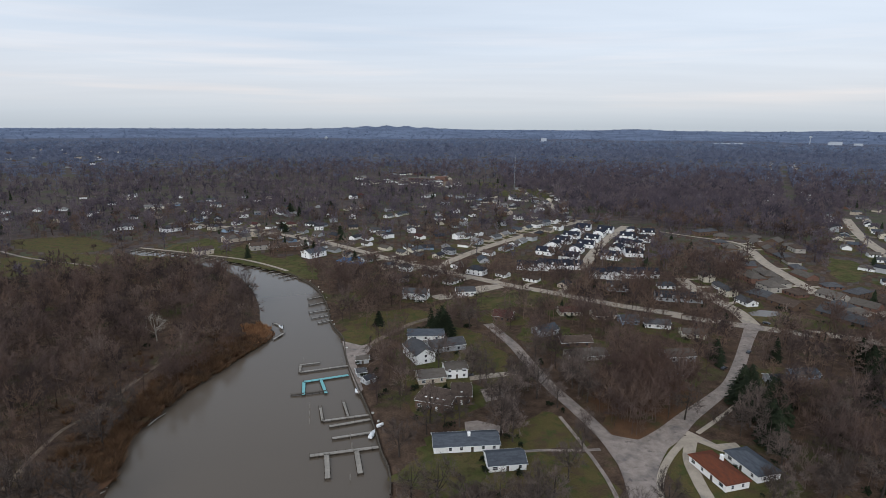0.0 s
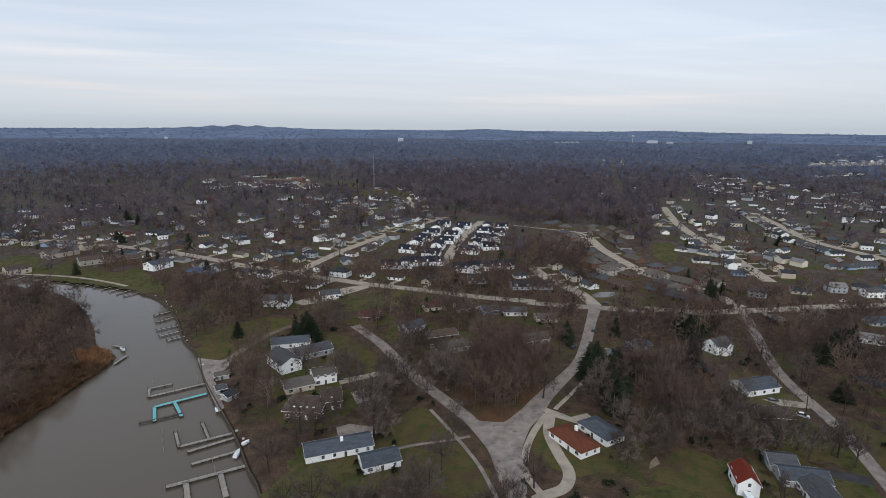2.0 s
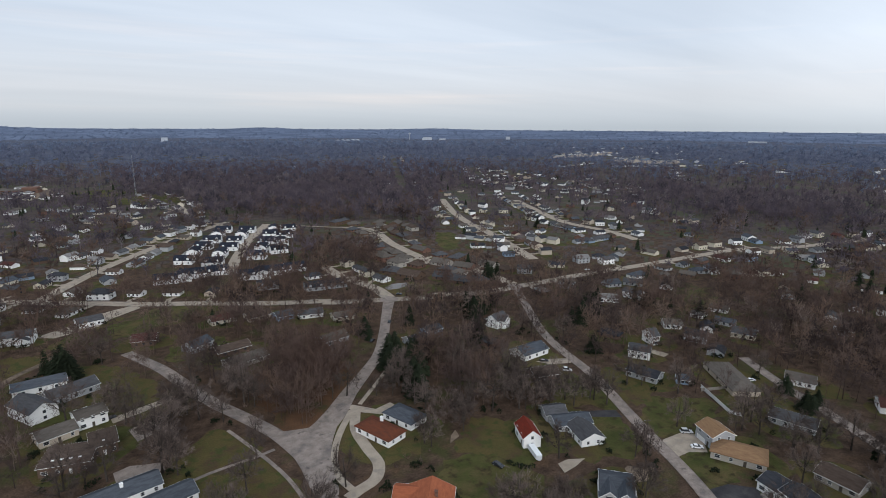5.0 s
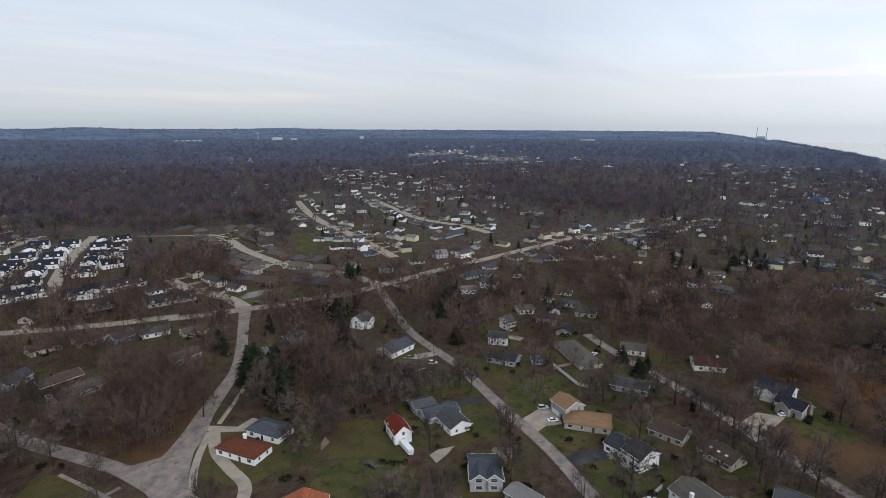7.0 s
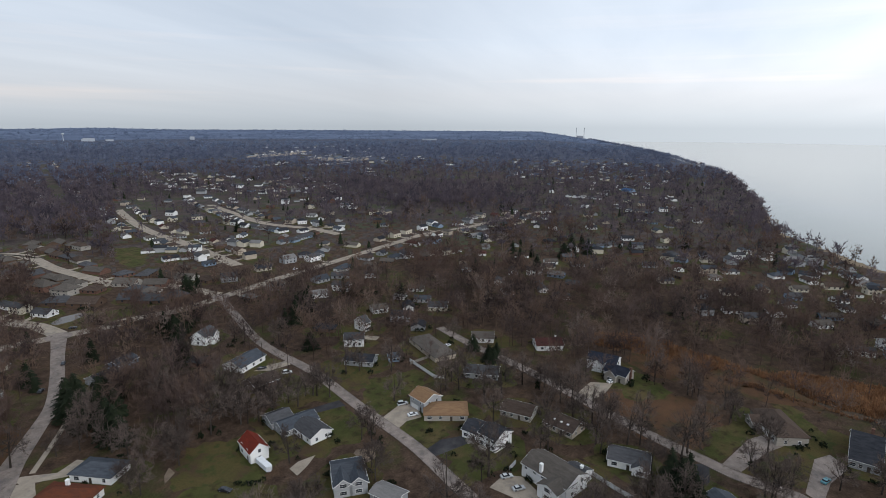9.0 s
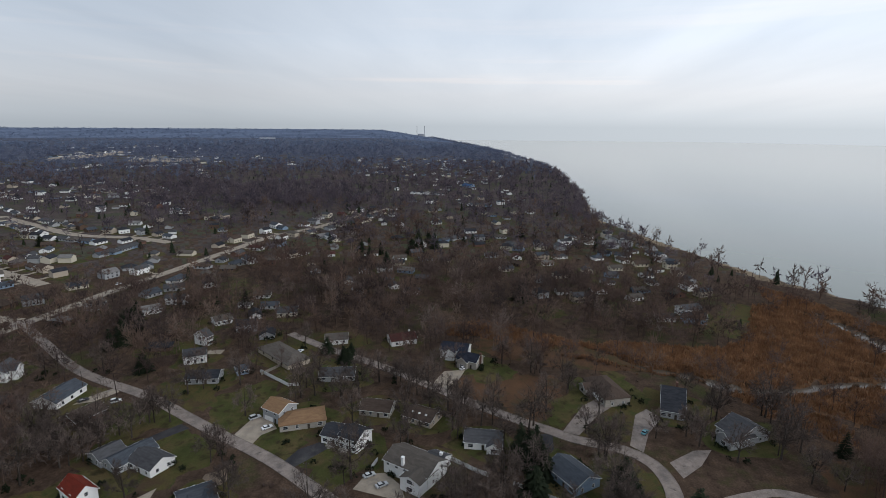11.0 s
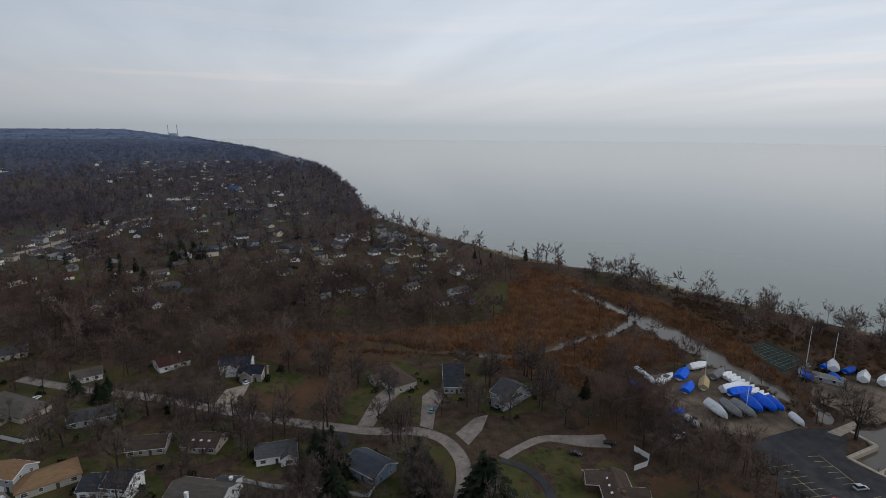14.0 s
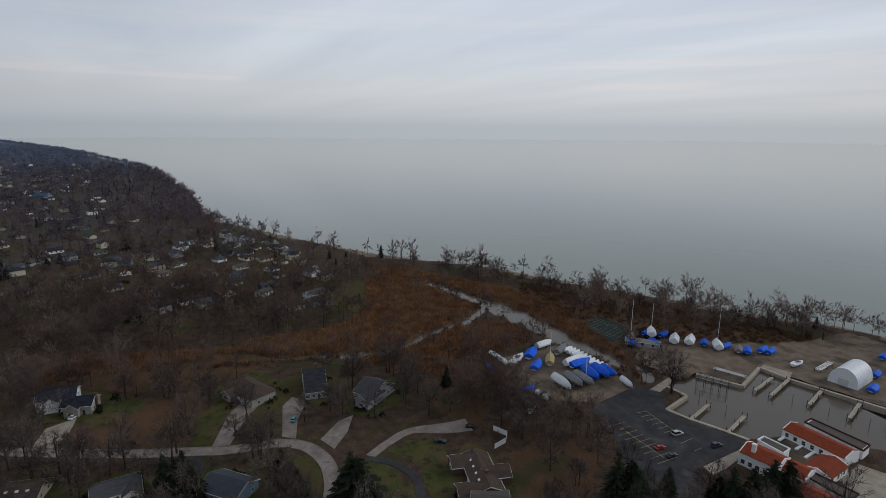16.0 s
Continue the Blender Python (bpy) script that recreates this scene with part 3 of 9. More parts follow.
LINE_E = ribbon("road", [(292.1, 121.6), (275.6, 96.6), (260.6, 69.2), (247.2, 46.9), (231.8, 24.6), (220.1, 6.9), (210.8, -8.5), (205.2, -19.3), (198.7, -31.0), (196.9, -36.2), (193.4, -49.0), (185.7, -57.6), (173.1, -60.7), (160.8, -58.7), (147.6, -52.9), (135.0, -45.4)], 4.4, 0.05, M_ROAD, ROAD_L, kerb=0.1)
LINE_F = ribbon("road", [(193.5, 322.5), (197.0, 347.8), (193.8, 374.4), (191.3, 395.1), (193.5, 428.1)], 8, 0.062, M_CONC, "pale concrete side street", step=6)
LINE_G = ribbon("road", [(289.6, 295.3), (293.3, 329.4), (288.7, 359.0), (279.7, 387.3), (284.4, 429.2), (292.1, 479.1), (308.0, 535.0), (308.5, 573.1), (291.4, 577.5)], 8, 0.045, M_CONC, "curving pale concrete subdivision street", step=6)
LINE_H = ribbon("road", [(-8.0, 453.8), (15.9, 496.2), (44.1, 540.4), (81.2, 588.6), (114.6, 629.4), (152.6, 670.4), (190.7, 707.2)], 7.5, 0.062, M_CONC, ROAD_L, step=8)
LINE_I = ribbon("road", [(120.7, 455.4), (146.0, 516.2), (173.5, 573.7), (201.5, 623.8), (225.5, 664.9)], 8, 0.045, M_CONC, "short concrete lane between white houses", step=8)
LINE_J = ribbon("road", [(362.4, 343.8), (411.3, 455.6), (441.5, 539.5), (482.9, 622.8), (538.4, 718.0), (567.1, 763.5)], 9, 0.045, M_CONC, ROAD_L, step=8)
LINE_K = ribbon("road", [(519.7, 340.8), (535.9, 390.8), (541.8, 463.0), (583.3, 546.3), (628.4, 631.2), (670.9, 709.0)], 9, 0.045, M_CONC, ROAD_L, step=8)
LINE_L = ribbon("road", [(549.9, 858.4), (624.2, 985.6), (742.3, 1188.1), (884.9, 1432.4), (1011.0, 1647.1)], 13, 0.045, M_CONC, "straight far street through the woods", step=20)
LINE_M = ribbon("road", [(752.8, 814.2), (771.1, 884.1), (881.7, 1042.3), (975.1, 1179.3)], 10, 0.045, M_CONC, ROAD_L, step=20)
LINE_N = ribbon("road", [(-735.0, 1069.8), (-814.3, 1202.8), (-923.9, 1339.2)], [12, 18, 14], 0.045, M_CONC, "far pale road bend", step=20)
LINE_O = ribbon("road", [(162.0, 775.4), (171.8, 923.7), (163.1, 1059.6)], 9, 0.045, M_CONC, ROAD_L, step=20)
LINE_P = ribbon("road", [(-188.7, 1147.4), (-156.5, 1212.8), (-129.3, 1257.3), (-69.8, 1287.0), (-46.4, 1317.0)], 9, 0.045, M_CONC, "far pale school road", step=20)
sheet("road", smooth_line([(61.2, 199.2), (71.7, 194.5), (83.4, 192.1), (94.1, 199.3), (95.5, 196.3), (86.4, 186.4), (75.6, 169.4), (68.3, 147.9), (62.3, 153.2), (64.3, 170.7), (63.4, 183.9), (61.2, 199.2)], 3)[:-1], 0.278, M_ROAD, "wide worn concrete street junction", "road")
for x_, y_, r_ in ((190.8, 318.0, 7.0), (286.2, 289.4, 6.5)):
    sheet("road", [(x_ + r_ * math.cos(a * 0.3927), y_ + r_ * math.sin(a * 0.3927)) for a in range(16)], 0.275, M_ROAD, "wide worn concrete street junction", "road")

# ---- kinds of things ----
TAKEN = []          # ground already used by things: x, y, reach
WIN_FRAME, WIN_PANE = {}, {}


def window_meshes(w, h):
    key = (round(w, 2), round(h, 2))
    if key not in WIN_FRAME:
        t = 0.09
        ring = join(box_data(-w / 2 - t, w / 2 + t, -0.05, 0.05, -h / 2 - t, -h / 2), box_data(-w / 2 - t, w / 2 + t, -0.05, 0.05, h / 2, h / 2 + t),
                    box_data(-w / 2 - t, -w / 2, -0.05, 0.05, -h / 2, h / 2), box_data(w / 2, w / 2 + t, -0.05, 0.05, -h / 2, h / 2),
                    box_data(-w / 2, w / 2, -0.03, 0.03, -0.03, 0.03))
        WIN_FRAME[key] = mesh("window", *ring, M_WHITE)
        WIN_PANE[key] = mesh("pane", *box_data(-w / 2, w / 2, -0.02, 0.015, -h / 2, h / 2), M_GLASS)
    return WIN_FRAME[key], WIN_PANE[key]


def add_window(root, x, y, z, turn, w=1.1, h=1.3):
    a, b = window_meshes(w, h)
    ob = piece("window", a, root, m=pose(x, y, z, 0, 0, turn))
    piece("pane", b, ob)


def gable_walls(L, W, hw, pitch, base=-0.1):
    hr = hw + pitch * W / 2
    s = [(-W / 2, base), (W / 2, base), (W / 2, hw), (0, hr), (-W / 2, hw)]
    v = [(-L / 2, a, b) for a, b in s] + [(L / 2, a, b) for a, b in s]
    f = [(4, 3, 2, 1, 0), (5, 6, 7, 8, 9)] + [(i, (i + 1) % 5, 5 + (i + 1) % 5, 5 + i) for i in range(5)]
    return v, [q[::-1] for q in f]


def gable_roof(L, W, hw, pitch, over=0.45, t=0.2, end=0.4):
    hr = hw + pitch * W / 2 + 0.02
    a, e = W / 2 + over, hw - over * pitch + 0.02
    s = [(-a, e), (0, hr), (a, e), (a, e + t), (0, hr + t * 1.15), (-a, e + t)]
    X = L / 2 + end
    v = [(-X, p, q) for p, q in s] + [(X, p, q) for p, q in s]
    f = [(0, 1, 4, 5), (1, 2, 3, 4), (11, 10, 7, 6), (10, 9, 8, 7)] + [(i, (i + 1) % 6, 6 + (i + 1) % 6, 6 + i) for i in range(6)]
    return v, [q[::-1] for q in f]


def hip_roof(L, W, hw, pitch, over=0.5, t=0.2):
    a, X = W / 2 + over, L / 2 + over
    e = hw - over * pitch + 0.02
    hr = hw + pitch * W / 2 + t
    k = max(L / 2 - W / 2, 0.3)
    v = [(-X, -a, e), (X, -a, e), (X, a, e), (-X, a, e), (-X, -a, e + t), (X, -a, e + t), (X, a, e + t), (-X, a, e + t), (-k, 0, hr), (k, 0, hr)]
    f = [(3, 2, 1, 0), (0, 1, 5, 4), (1, 2, 6, 5), (2, 3, 7, 6), (3, 0, 4, 7), (4, 5, 9, 8), (5, 6, 9), (6, 7, 8, 9), (7, 4, 8)]
    return v, f


def rake_boards(L, W, hw, pitch, over=0.45, end=0.4):
    """White boards along the gables' edges and the eaves' gutters."""
    hr = hw + pitch * W / 2 + 0.02
    a, e = W / 2 + over, hw - over * pitch + 0.02
    out = []
    for s in (-1, 1):
        x0, x1 = sorted((s * (L / 2 + end), s * (L / 2 + end + 0.05)))
        for k in (-1, 1):
            v = [(x0, k * a, e - 0.08), (x0, 0, hr - 0.08), (x0, 0, hr + 0.2), (x0, k * a, e + 0.2)]
            v += [(x1, q[1], q[2]) for q in v]
            f = [(0, 1, 2, 3), (7, 6, 5, 4), (0, 4, 5, 1), (1, 5, 6, 2), (2, 6, 7, 3), (3, 7, 4, 0)]
            out.append((v, f))
    for k in (-1, 1):
        y0, y1 = sorted((k * (a + 0.003), k * (a + 0.12)))
        out.append(box_data(-L / 2 - end, L / 2 + end, y0, y1, e + 0.02, e + 0.16))
    return join(*out)


def flue(x, y, z0, z1, s=0.8):
    return join(box_data(x - s / 2, x + s / 2, y - s / 2, y + s / 2, z0, z1), box_data(x - s / 2 - 0.08, x + s / 2 + 0.08, y - s / 2 - 0.08, y + s / 2 + 0.08, z1, z1 + 0.12))


GARDENS = []
garden_rng = random.Random(31)


def garden(x, y, turn, w, d):
    """Worn grass round a house near by."""
    n = 14
    c, s = math.cos(radians(turn)), math.sin(radians(turn))
    loop = []
    for k in range(n):
        a = 2 * math.pi * k / n
        px, py = math.cos(a) * w * garden_rng.uniform(0.75, 1.2), math.sin(a) * d * garden_rng.uniform(0.75, 1.2)
        loop.append(Vector((x + px * c - py * s, y + px * s + py * c)))
    loop = smooth_line(loop + loop[:1], 2.5)[:-1]
    if water_dist(np.array([p.x for p in loop]), np.array([p.y for p in loop])).min() < 2:
        return
    GARDENS.append(loop)
    green = garden_rng.random() < 0.4
    sheet("lawn", loop, 0.006 + 0.0012 * (len(GARDENS) % 10), M_LAWN if green else M_DRYGRASS, "worn green lawn round a house" if green else "dull yellowish grass round a house", "lawn")


def house(x1, y1, x2, y2, W, hw, pitch, wall, roof, label="", hip=False, chimney=None, garage=None, win=4, near=True, wings=(), group="", skylights=0, name="house", porch=None):
    """A house from the two ends of its ridge. wings: (along, out, width, wall height, pitch); out is signed. garage: (along, side). chimney: (along, across)."""
    p, q = Vector((x1, y1)), Vector((x2, y2))
    W = W * 1.14
    L = (q - p).length + (W if hip else 0)
    L = max(L, 4.5)
    c = (p + q) / 2
    turn = math.degrees(math.atan2(q.y - p.y, q.x - p.x))
    if not label:
        label = "%s %s house with a %s shingle roof among bare trees" % (wall, "two-storey" if hw > 4 else "single-storey", roof)
    root = thing(name, c.x, c.y, 0, turn, label, "house", group)
    TAKEN.append((c.x, c.y, max(L, W) / 2 + 1.5))
    if c.length < 270:
        TAKEN.append((*(c - c.normalized() * 10), 9))
    if name == "house" and c.length < 460:
        garden(c.x, c.y, turn, L / 2 + garden_rng.uniform(6, 12), W / 2 + garden_rng.uniform(6, 12))
    mw, mr = M_WALL[wall], M_SHINGLE[roof]
    if hip:
        piece("wall", mesh("wall", *box_data(-L / 2, L / 2, -W / 2, W / 2, -0.1, hw), mw), root)
        piece("roof", mesh("roof", *hip_roof(L, W, hw, pitch), mr), root)
    else:
        piece("wall", mesh("wall", *gable_walls(L, W, hw, pitch), mw), root)
        piece("roof", mesh("roof", *gable_roof(L, W, hw, pitch), mr), root)
        if near:
            piece("trim", mesh("trim", *rake_boards(L, W, hw, pitch), M_WHITE), root, "white rake boards and gutters")
    floors = 2 if hw > 4 else 1
    close = math.hypot(c.x, c.y) < 270
    if near and not close:
        far_windows(root, L, W, hw)
    if near and close:
        for fl in range(floors):
            z = 1.55 + fl * 2.7
            for side in (1, -1):
                for i in range(win):
                    x = (i + 0.5) / win * L - L / 2
                    if garage and garage[1] == side and fl == 0 and abs(x - garage[0] * L / 2) < 3:
                        continue
                    if any((w_[1] > 0) == (side > 0) and abs(x - w_[0] * L / 2) < w_[2] / 2 + 0.6 for w_ in wings):
                        continue
                    if i == win // 2 and fl == 0:
                        piece("door", mesh("door", *join(box_data(-0.5, 0.5, -0.04, 0.06, 0, 2.1)), M_WOODD if wall != "brown" else M_WHITE), root, m=pose(x, side * (W / 2 + 0.02), 0, 0, 0, 0))
                        continue
                    add_window(root, x, side * (W / 2 + 0.02), z, 0, 1.1 if (i + fl) % 3 else 1.8)
                if not (hip and fl) :
                    for k in ((-0.22, 0.22) if W > 7 else (0.0,)):
                        add_window(root, side * (L / 2 + 0.02), k * W, z, 90, 1.0, 1.25)
    if garage:
        x, side = garage[0] * L / 2, garage[1]
        slats = [box_data(x - 2.4, x + 2.4, side * W / 2 - 0.03, side * W / 2 + 0.05, 0.05 + k * 0.52, 0.05 + k * 0.52 + 0.49) for k in range(4)]
        piece("garage_door", mesh("garage_door", *join(*slats), M_WHITE), root, "white panelled garage door")
    if chimney:
        x, y = chimney[0] * L / 2, chimney[1] * W / 2
        top = hw + pitch * W / 2 + 0.9
        piece("chimney", mesh("chimney", *flue(x, y, -0.1 if abs(chimney[0]) >= 1 or abs(chimney[1]) >= 1 else hw - 0.3, top, 1.0), M_WALL["white"] if wall in ("white",) else M_WALL["brick"]), root)
    for k in range(skylights):
        x = ((k + 0.5) / skylights - 0.5) * L * 0.7
        y = -W * 0.25
        z = hw + pitch * W * 0.25 + 0.26
        piece("skylight", mesh("skylight", *box_data(-0.5, 0.5, -0.4, 0.4, 0, 0.12), M_WHITE), root, m=pose(x, y, z, math.degrees(math.atan(pitch)), 0, 0))
    for along, out, ww, wh, wp in wings:
        s = 1 if out > 0 else -1
        n = abs(out) + W / 2
        m = pose(along * L / 2, s * n / 2, 0, 0, 0, 90)
        piece("wing_wall", mesh("wing_wall", *gable_walls(n - 0.01, ww, wh, wp), mw), root, m=m)
        piece("wing_roof", mesh("wing_roof", *gable_roof(n, ww, wh - 0.03, wp), mr), root, m=m)
        if near:
            piece("trim", mesh("trim", *rake_boards(n, ww, wh - 0.03, wp), M_WHITE), root, "white rake boards and gutters", m=m)
            for fl in range((2 if wh > 4 else 1) * close):
                add_window(root, along * L / 2, s * (n + 0.02), 1.55 + fl * 2.7, 0, min(2.2, ww * 0.4), 1.3)
        TAKEN.append((c.x, c.y, abs(out) + W / 2 + 1))
    if porch:
        px_, side = porch
        deck = join(box_data(px_ * L / 2 - 1.8, px_ * L / 2 + 1.8, min(side * W / 2, side * (W / 2 + 2)), max(side * W / 2, side * (W / 2 + 2)), 0, 0.6),
                    *[box_data(px_ * L / 2 - 0.6, px_ * L / 2 + 0.6, min(side * (W / 2 + 2), side * (W / 2 + 2 + 0.3 * k)), max(side * (W / 2 + 2), side * (W / 2 + 2 + 0.3 * k)), 0, 0.6 - 0.17 * k) for k in (1, 2, 3)])
        piece("porch", mesh("porch", *deck, M_WOOD), root, "timber porch with steps")
    return root


def small_house(x, y, turn, L, W, hw, wall, roof, z=0.0, group="", label="", hip=False):
    """A house that stays far off: walls, roof, and the windows of the sides that show."""
    if not label:
        label = "distant %s %s house with a %s roof" % (wall, "two-storey" if hw > 4 else "single-storey", roof)
    root = thing("house", x, y, z, turn, label, "house", group)
    TAKEN.append((x, y, L / 2 + 1.5))
    piece("wall", mesh("wall", *(box_data(-L / 2, L / 2, -W / 2, W / 2, -0.5, hw) if hip else gable_walls(L, W, hw, 0.5, -0.5)), M_WALL[wall]), root)
    piece("roof", mesh("roof", *(hip_roof if hip else gable_roof)(L, W, hw, 0.5), M_SHINGLE[roof]), root)
    return root


def far_windows(root, L, W, hw):
    me = WIN_PANE.setdefault("far", mesh("window", *join(box_data(-0.6, 0.6, -0.04, 0.04, -0.65, 0.65)), M_GLASS))
    for fl in range(2 if hw > 4 else 1):
        for s in (1, -1):
            for i in range(3):
                piece("window", me, root, m=pose((i - 1) * L * 0.3, s * (W / 2 + 0.02), 1.5 + 2.6 * fl))
            piece("window", me, root, m=pose(s * (L / 2 + 0.02), 0, 1.5 + 2.6 * fl, 0, 0, 90))


# cars
CAR_PAINT = {}


def car(x, y, turn, colour, label, van=False):
    if colour not in CAR_PAINT:
        CAR_PAINT[colour] = surface("car_paint", colour, tuple(min(1, v * 1.1 + 0.004) for v in colour), 1, 0.25, spec=0.6)
    root = thing("car", x, y, 0.07, turn, label, "car")
    TAKEN.append((x, y, 2.5))
    L, W = (4.9, 1.9) if van else (4.6, 1.8)
    top = 1.85 if van else 1.42
    prof = [(-L / 2, 0.35), (-L / 2 + 0.05, 0.75), (-L / 2 + 0.25, 0.92), (L / 2 - 1.15, 0.92), (L / 2 - 0.15, 0.72), (L / 2, 0.5), (L / 2 - 0.05, 0.3), (-L / 2 + 0.1, 0.25)]
    def ext(pr, w0, w1=None, zc=0.9):
        w1 = w1 or w0
        v = []
        for s in (-1, 1):
            v += [(a, s * (w0 if b <= zc else w1) / 2, b) for a, b in pr]
        n = len(pr)
        return v, [tuple(range(n)), tuple(range(2 * n - 1, n - 1, -1))] + [((i + 1) % n, i, n + i, n + (i + 1) % n) for i in range(n)]
    piece("body", mesh("body", *ext(prof, W), CAR_PAINT[colour]), root)
    back = -L / 2 + (0.2 if van else 0.75)
    cab = [(back, 0.92), (back + 0.25, top - 0.06), (L / 2 - 2.3, top - 0.06), (L / 2 - 1.3, 0.92)]
    piece("cabin", mesh("cabin", *ext(cab, W - 0.08, W - 0.4, 1.0), M_GLASS), root, "dark tinted windows")
    roofp = [(back + 0.22, top - 0.06), (back + 0.35, top), (L / 2 - 2.4, top), (L / 2 - 2.25, top - 0.06)]
    piece("roof", mesh("roof", *ext(roofp, W - 0.36, W - 0.42, top - 0.03), CAR_PAINT[colour]), root)
    for sx in (-1, 1):
        for sy in (-1, 1):
            pts = [(sx * L * 0.31, sy * (W / 2 - 0.2), 0.27), (sx * L * 0.31, sy * (W / 2 + 0.01), 0.27)]
            w = piece("wheel", mesh("tyre", *tube_data(pts, [0.33, 0.33], 10), M_TIRE), root)
            piece("rim", mesh("rim", *tube_data([(sx * L * 0.31, sy * (W / 2 + 0.005), 0.27), (sx * L * 0.31, sy * (W / 2 + 0.02), 0.27)], [0.2, 0.2], 8), M_METAL), w)
    for sy in (-1, 1):
        piece("headlight", mesh("headlight", *box_data(L / 2 - 0.2, L / 2 - 0.04, sy * W * 0.36 - 0.18, sy * W * 0.36 + 0.18, 0.6, 0.72), M_METAL), root)
    return root


# docks
def pier(x1, y1, x2, y2, width, material=None, label="weathered timber boat dock on piles", z=-0.75, step=3.2, tall=0.0, name="dock", group="river docks"):
    p, q = Vector((x1, y1)), Vector((x2, y2))
    L, width = (q - p).length, width * 0.95
    turn = math.degrees(math.atan2(q.y - p.y, q.x - p.x))
    root = thing(name, p.x, p.y, 0, turn, label, "dock", group)
    material = material or M_WOOD
    k = max(2, int(L / 1.7))
    plank = mesh("plank", *box_data(0.02, L / k - 0.02, -width / 2, width / 2, z - 0.06, z), material)
    for i in range(k):
        piece("plank", plank, root, m=pose(i * L / k, 0, 0.004 * (i % 3)))
    for s in (-1, 1):
        piece("stringer", mesh("stringer", *box_data(0, L, s * (width / 2 - 0.1) - 0.06, s * (width / 2 - 0.1) + 0.06, z - 0.3, z - 0.065), M_WOODD), root)
    pile = mesh("pile", *tube_data([(0, 0, -3.2), (0, 0, z + 0.3 + tall)], [0.15, 0.13], 7), M_WOODD)
    n = max(1, int(L / step))
    for i in range(n + 1):
        for s in (-1, 1):
            piece("pile", pile, root, m=pose(i * L / n, s * (width / 2 + 0.16), 0))
    return root


def mooring_post(x, y, top=1.0):
    ob = new("mooring_post", mesh("mooring_post", *tube_data([(0, 0, -3.2), (0, 0, top)], [0.17, 0.14], 7), M_WOOD))
    ob.matrix_basis = pose(x, y, 0)
    return tagged(ob, "weathered timber mooring post standing in brown water", "post", "mooring posts")


# boats
def hull_data(L, B, D, n=10, flare=0.75):
    """An open hull's skin, bow at +x, closed by a deck."""
    vs, fs = [], []
    for i in range(n + 1):
        t = i / n
        b = B / 2 * (1 - max(0, (t - 0.45) / 0.55) ** 2.2) * (0.82 + 0.18 * min(1, t / 0.3))
        sheer = D + 0.18 * D * t * t
        x = (t - 0.5) * L
        keel = 0.12 * D + 0.75 * D * max(0, (t - 0.7) / 0.3) ** 2
        for y, z in ((-b, sheer), (-b * flare, keel + 0.35 * (sheer - keel)), (0, keel), (b * flare, keel + 0.35 * (sheer - keel)), (b, sheer)):
            vs.append((x, y, z))
    for i in range(n):
        for k in range(4):
            fs.append((5 * i + k, 5 * i + k + 1, 5 * i + k + 6, 5 * i + k + 5))
        fs.append((5 * i + 4, 5 * i, 5 * i + 5, 5 * i + 9))
    fs.append((4, 3, 2, 1, 0))
    return vs, fs


def cover_data(L, B, h, n=9, seed=0):
    """A tarpaulin drawn over a boat: a lumpy ridge falling to the sides."""
    r = random.Random(seed)
    vs, fs = [], []
    for i in range(n + 1):
        t = i / n
        b = B / 2 * (1 - max(0, (t - 0.5) / 0.5) ** 2.4 * 0.9) * (0.9 + 0.1 * min(1, t / 0.2)) + 0.08
        top = h * (0.55 + 0.45 * math.sin(math.pi * min(1, 0.15 + 0.85 * t)) ** 0.7) * r.uniform(0.92, 1.06)
        x = (t - 0.5) * (L + 0.3)
        for k, (y, z) in enumerate(((-b, -0.8), (-b * 1.02, 0.1), (-b * 0.55, top * 0.62), (0, top), (b * 0.55, top * 0.62), (b * 1.02, 0.1), (b, -0.8))):
            vs.append((x, y + r.uniform(-0.06, 0.06), z + r.uniform(-0.05, 0.05)))
    for i in range(n):
        for k in range(6):
            fs.append((7 * i + k, 7 * i + 7 + k, 7 * i + 8 + k, 7 * i + 1 + k))
    fs += [(0, 1, 2, 3, 4, 5, 6), tuple(7 * n + k for k in (6, 5, 4, 3, 2, 1, 0))]
    return vs, fs


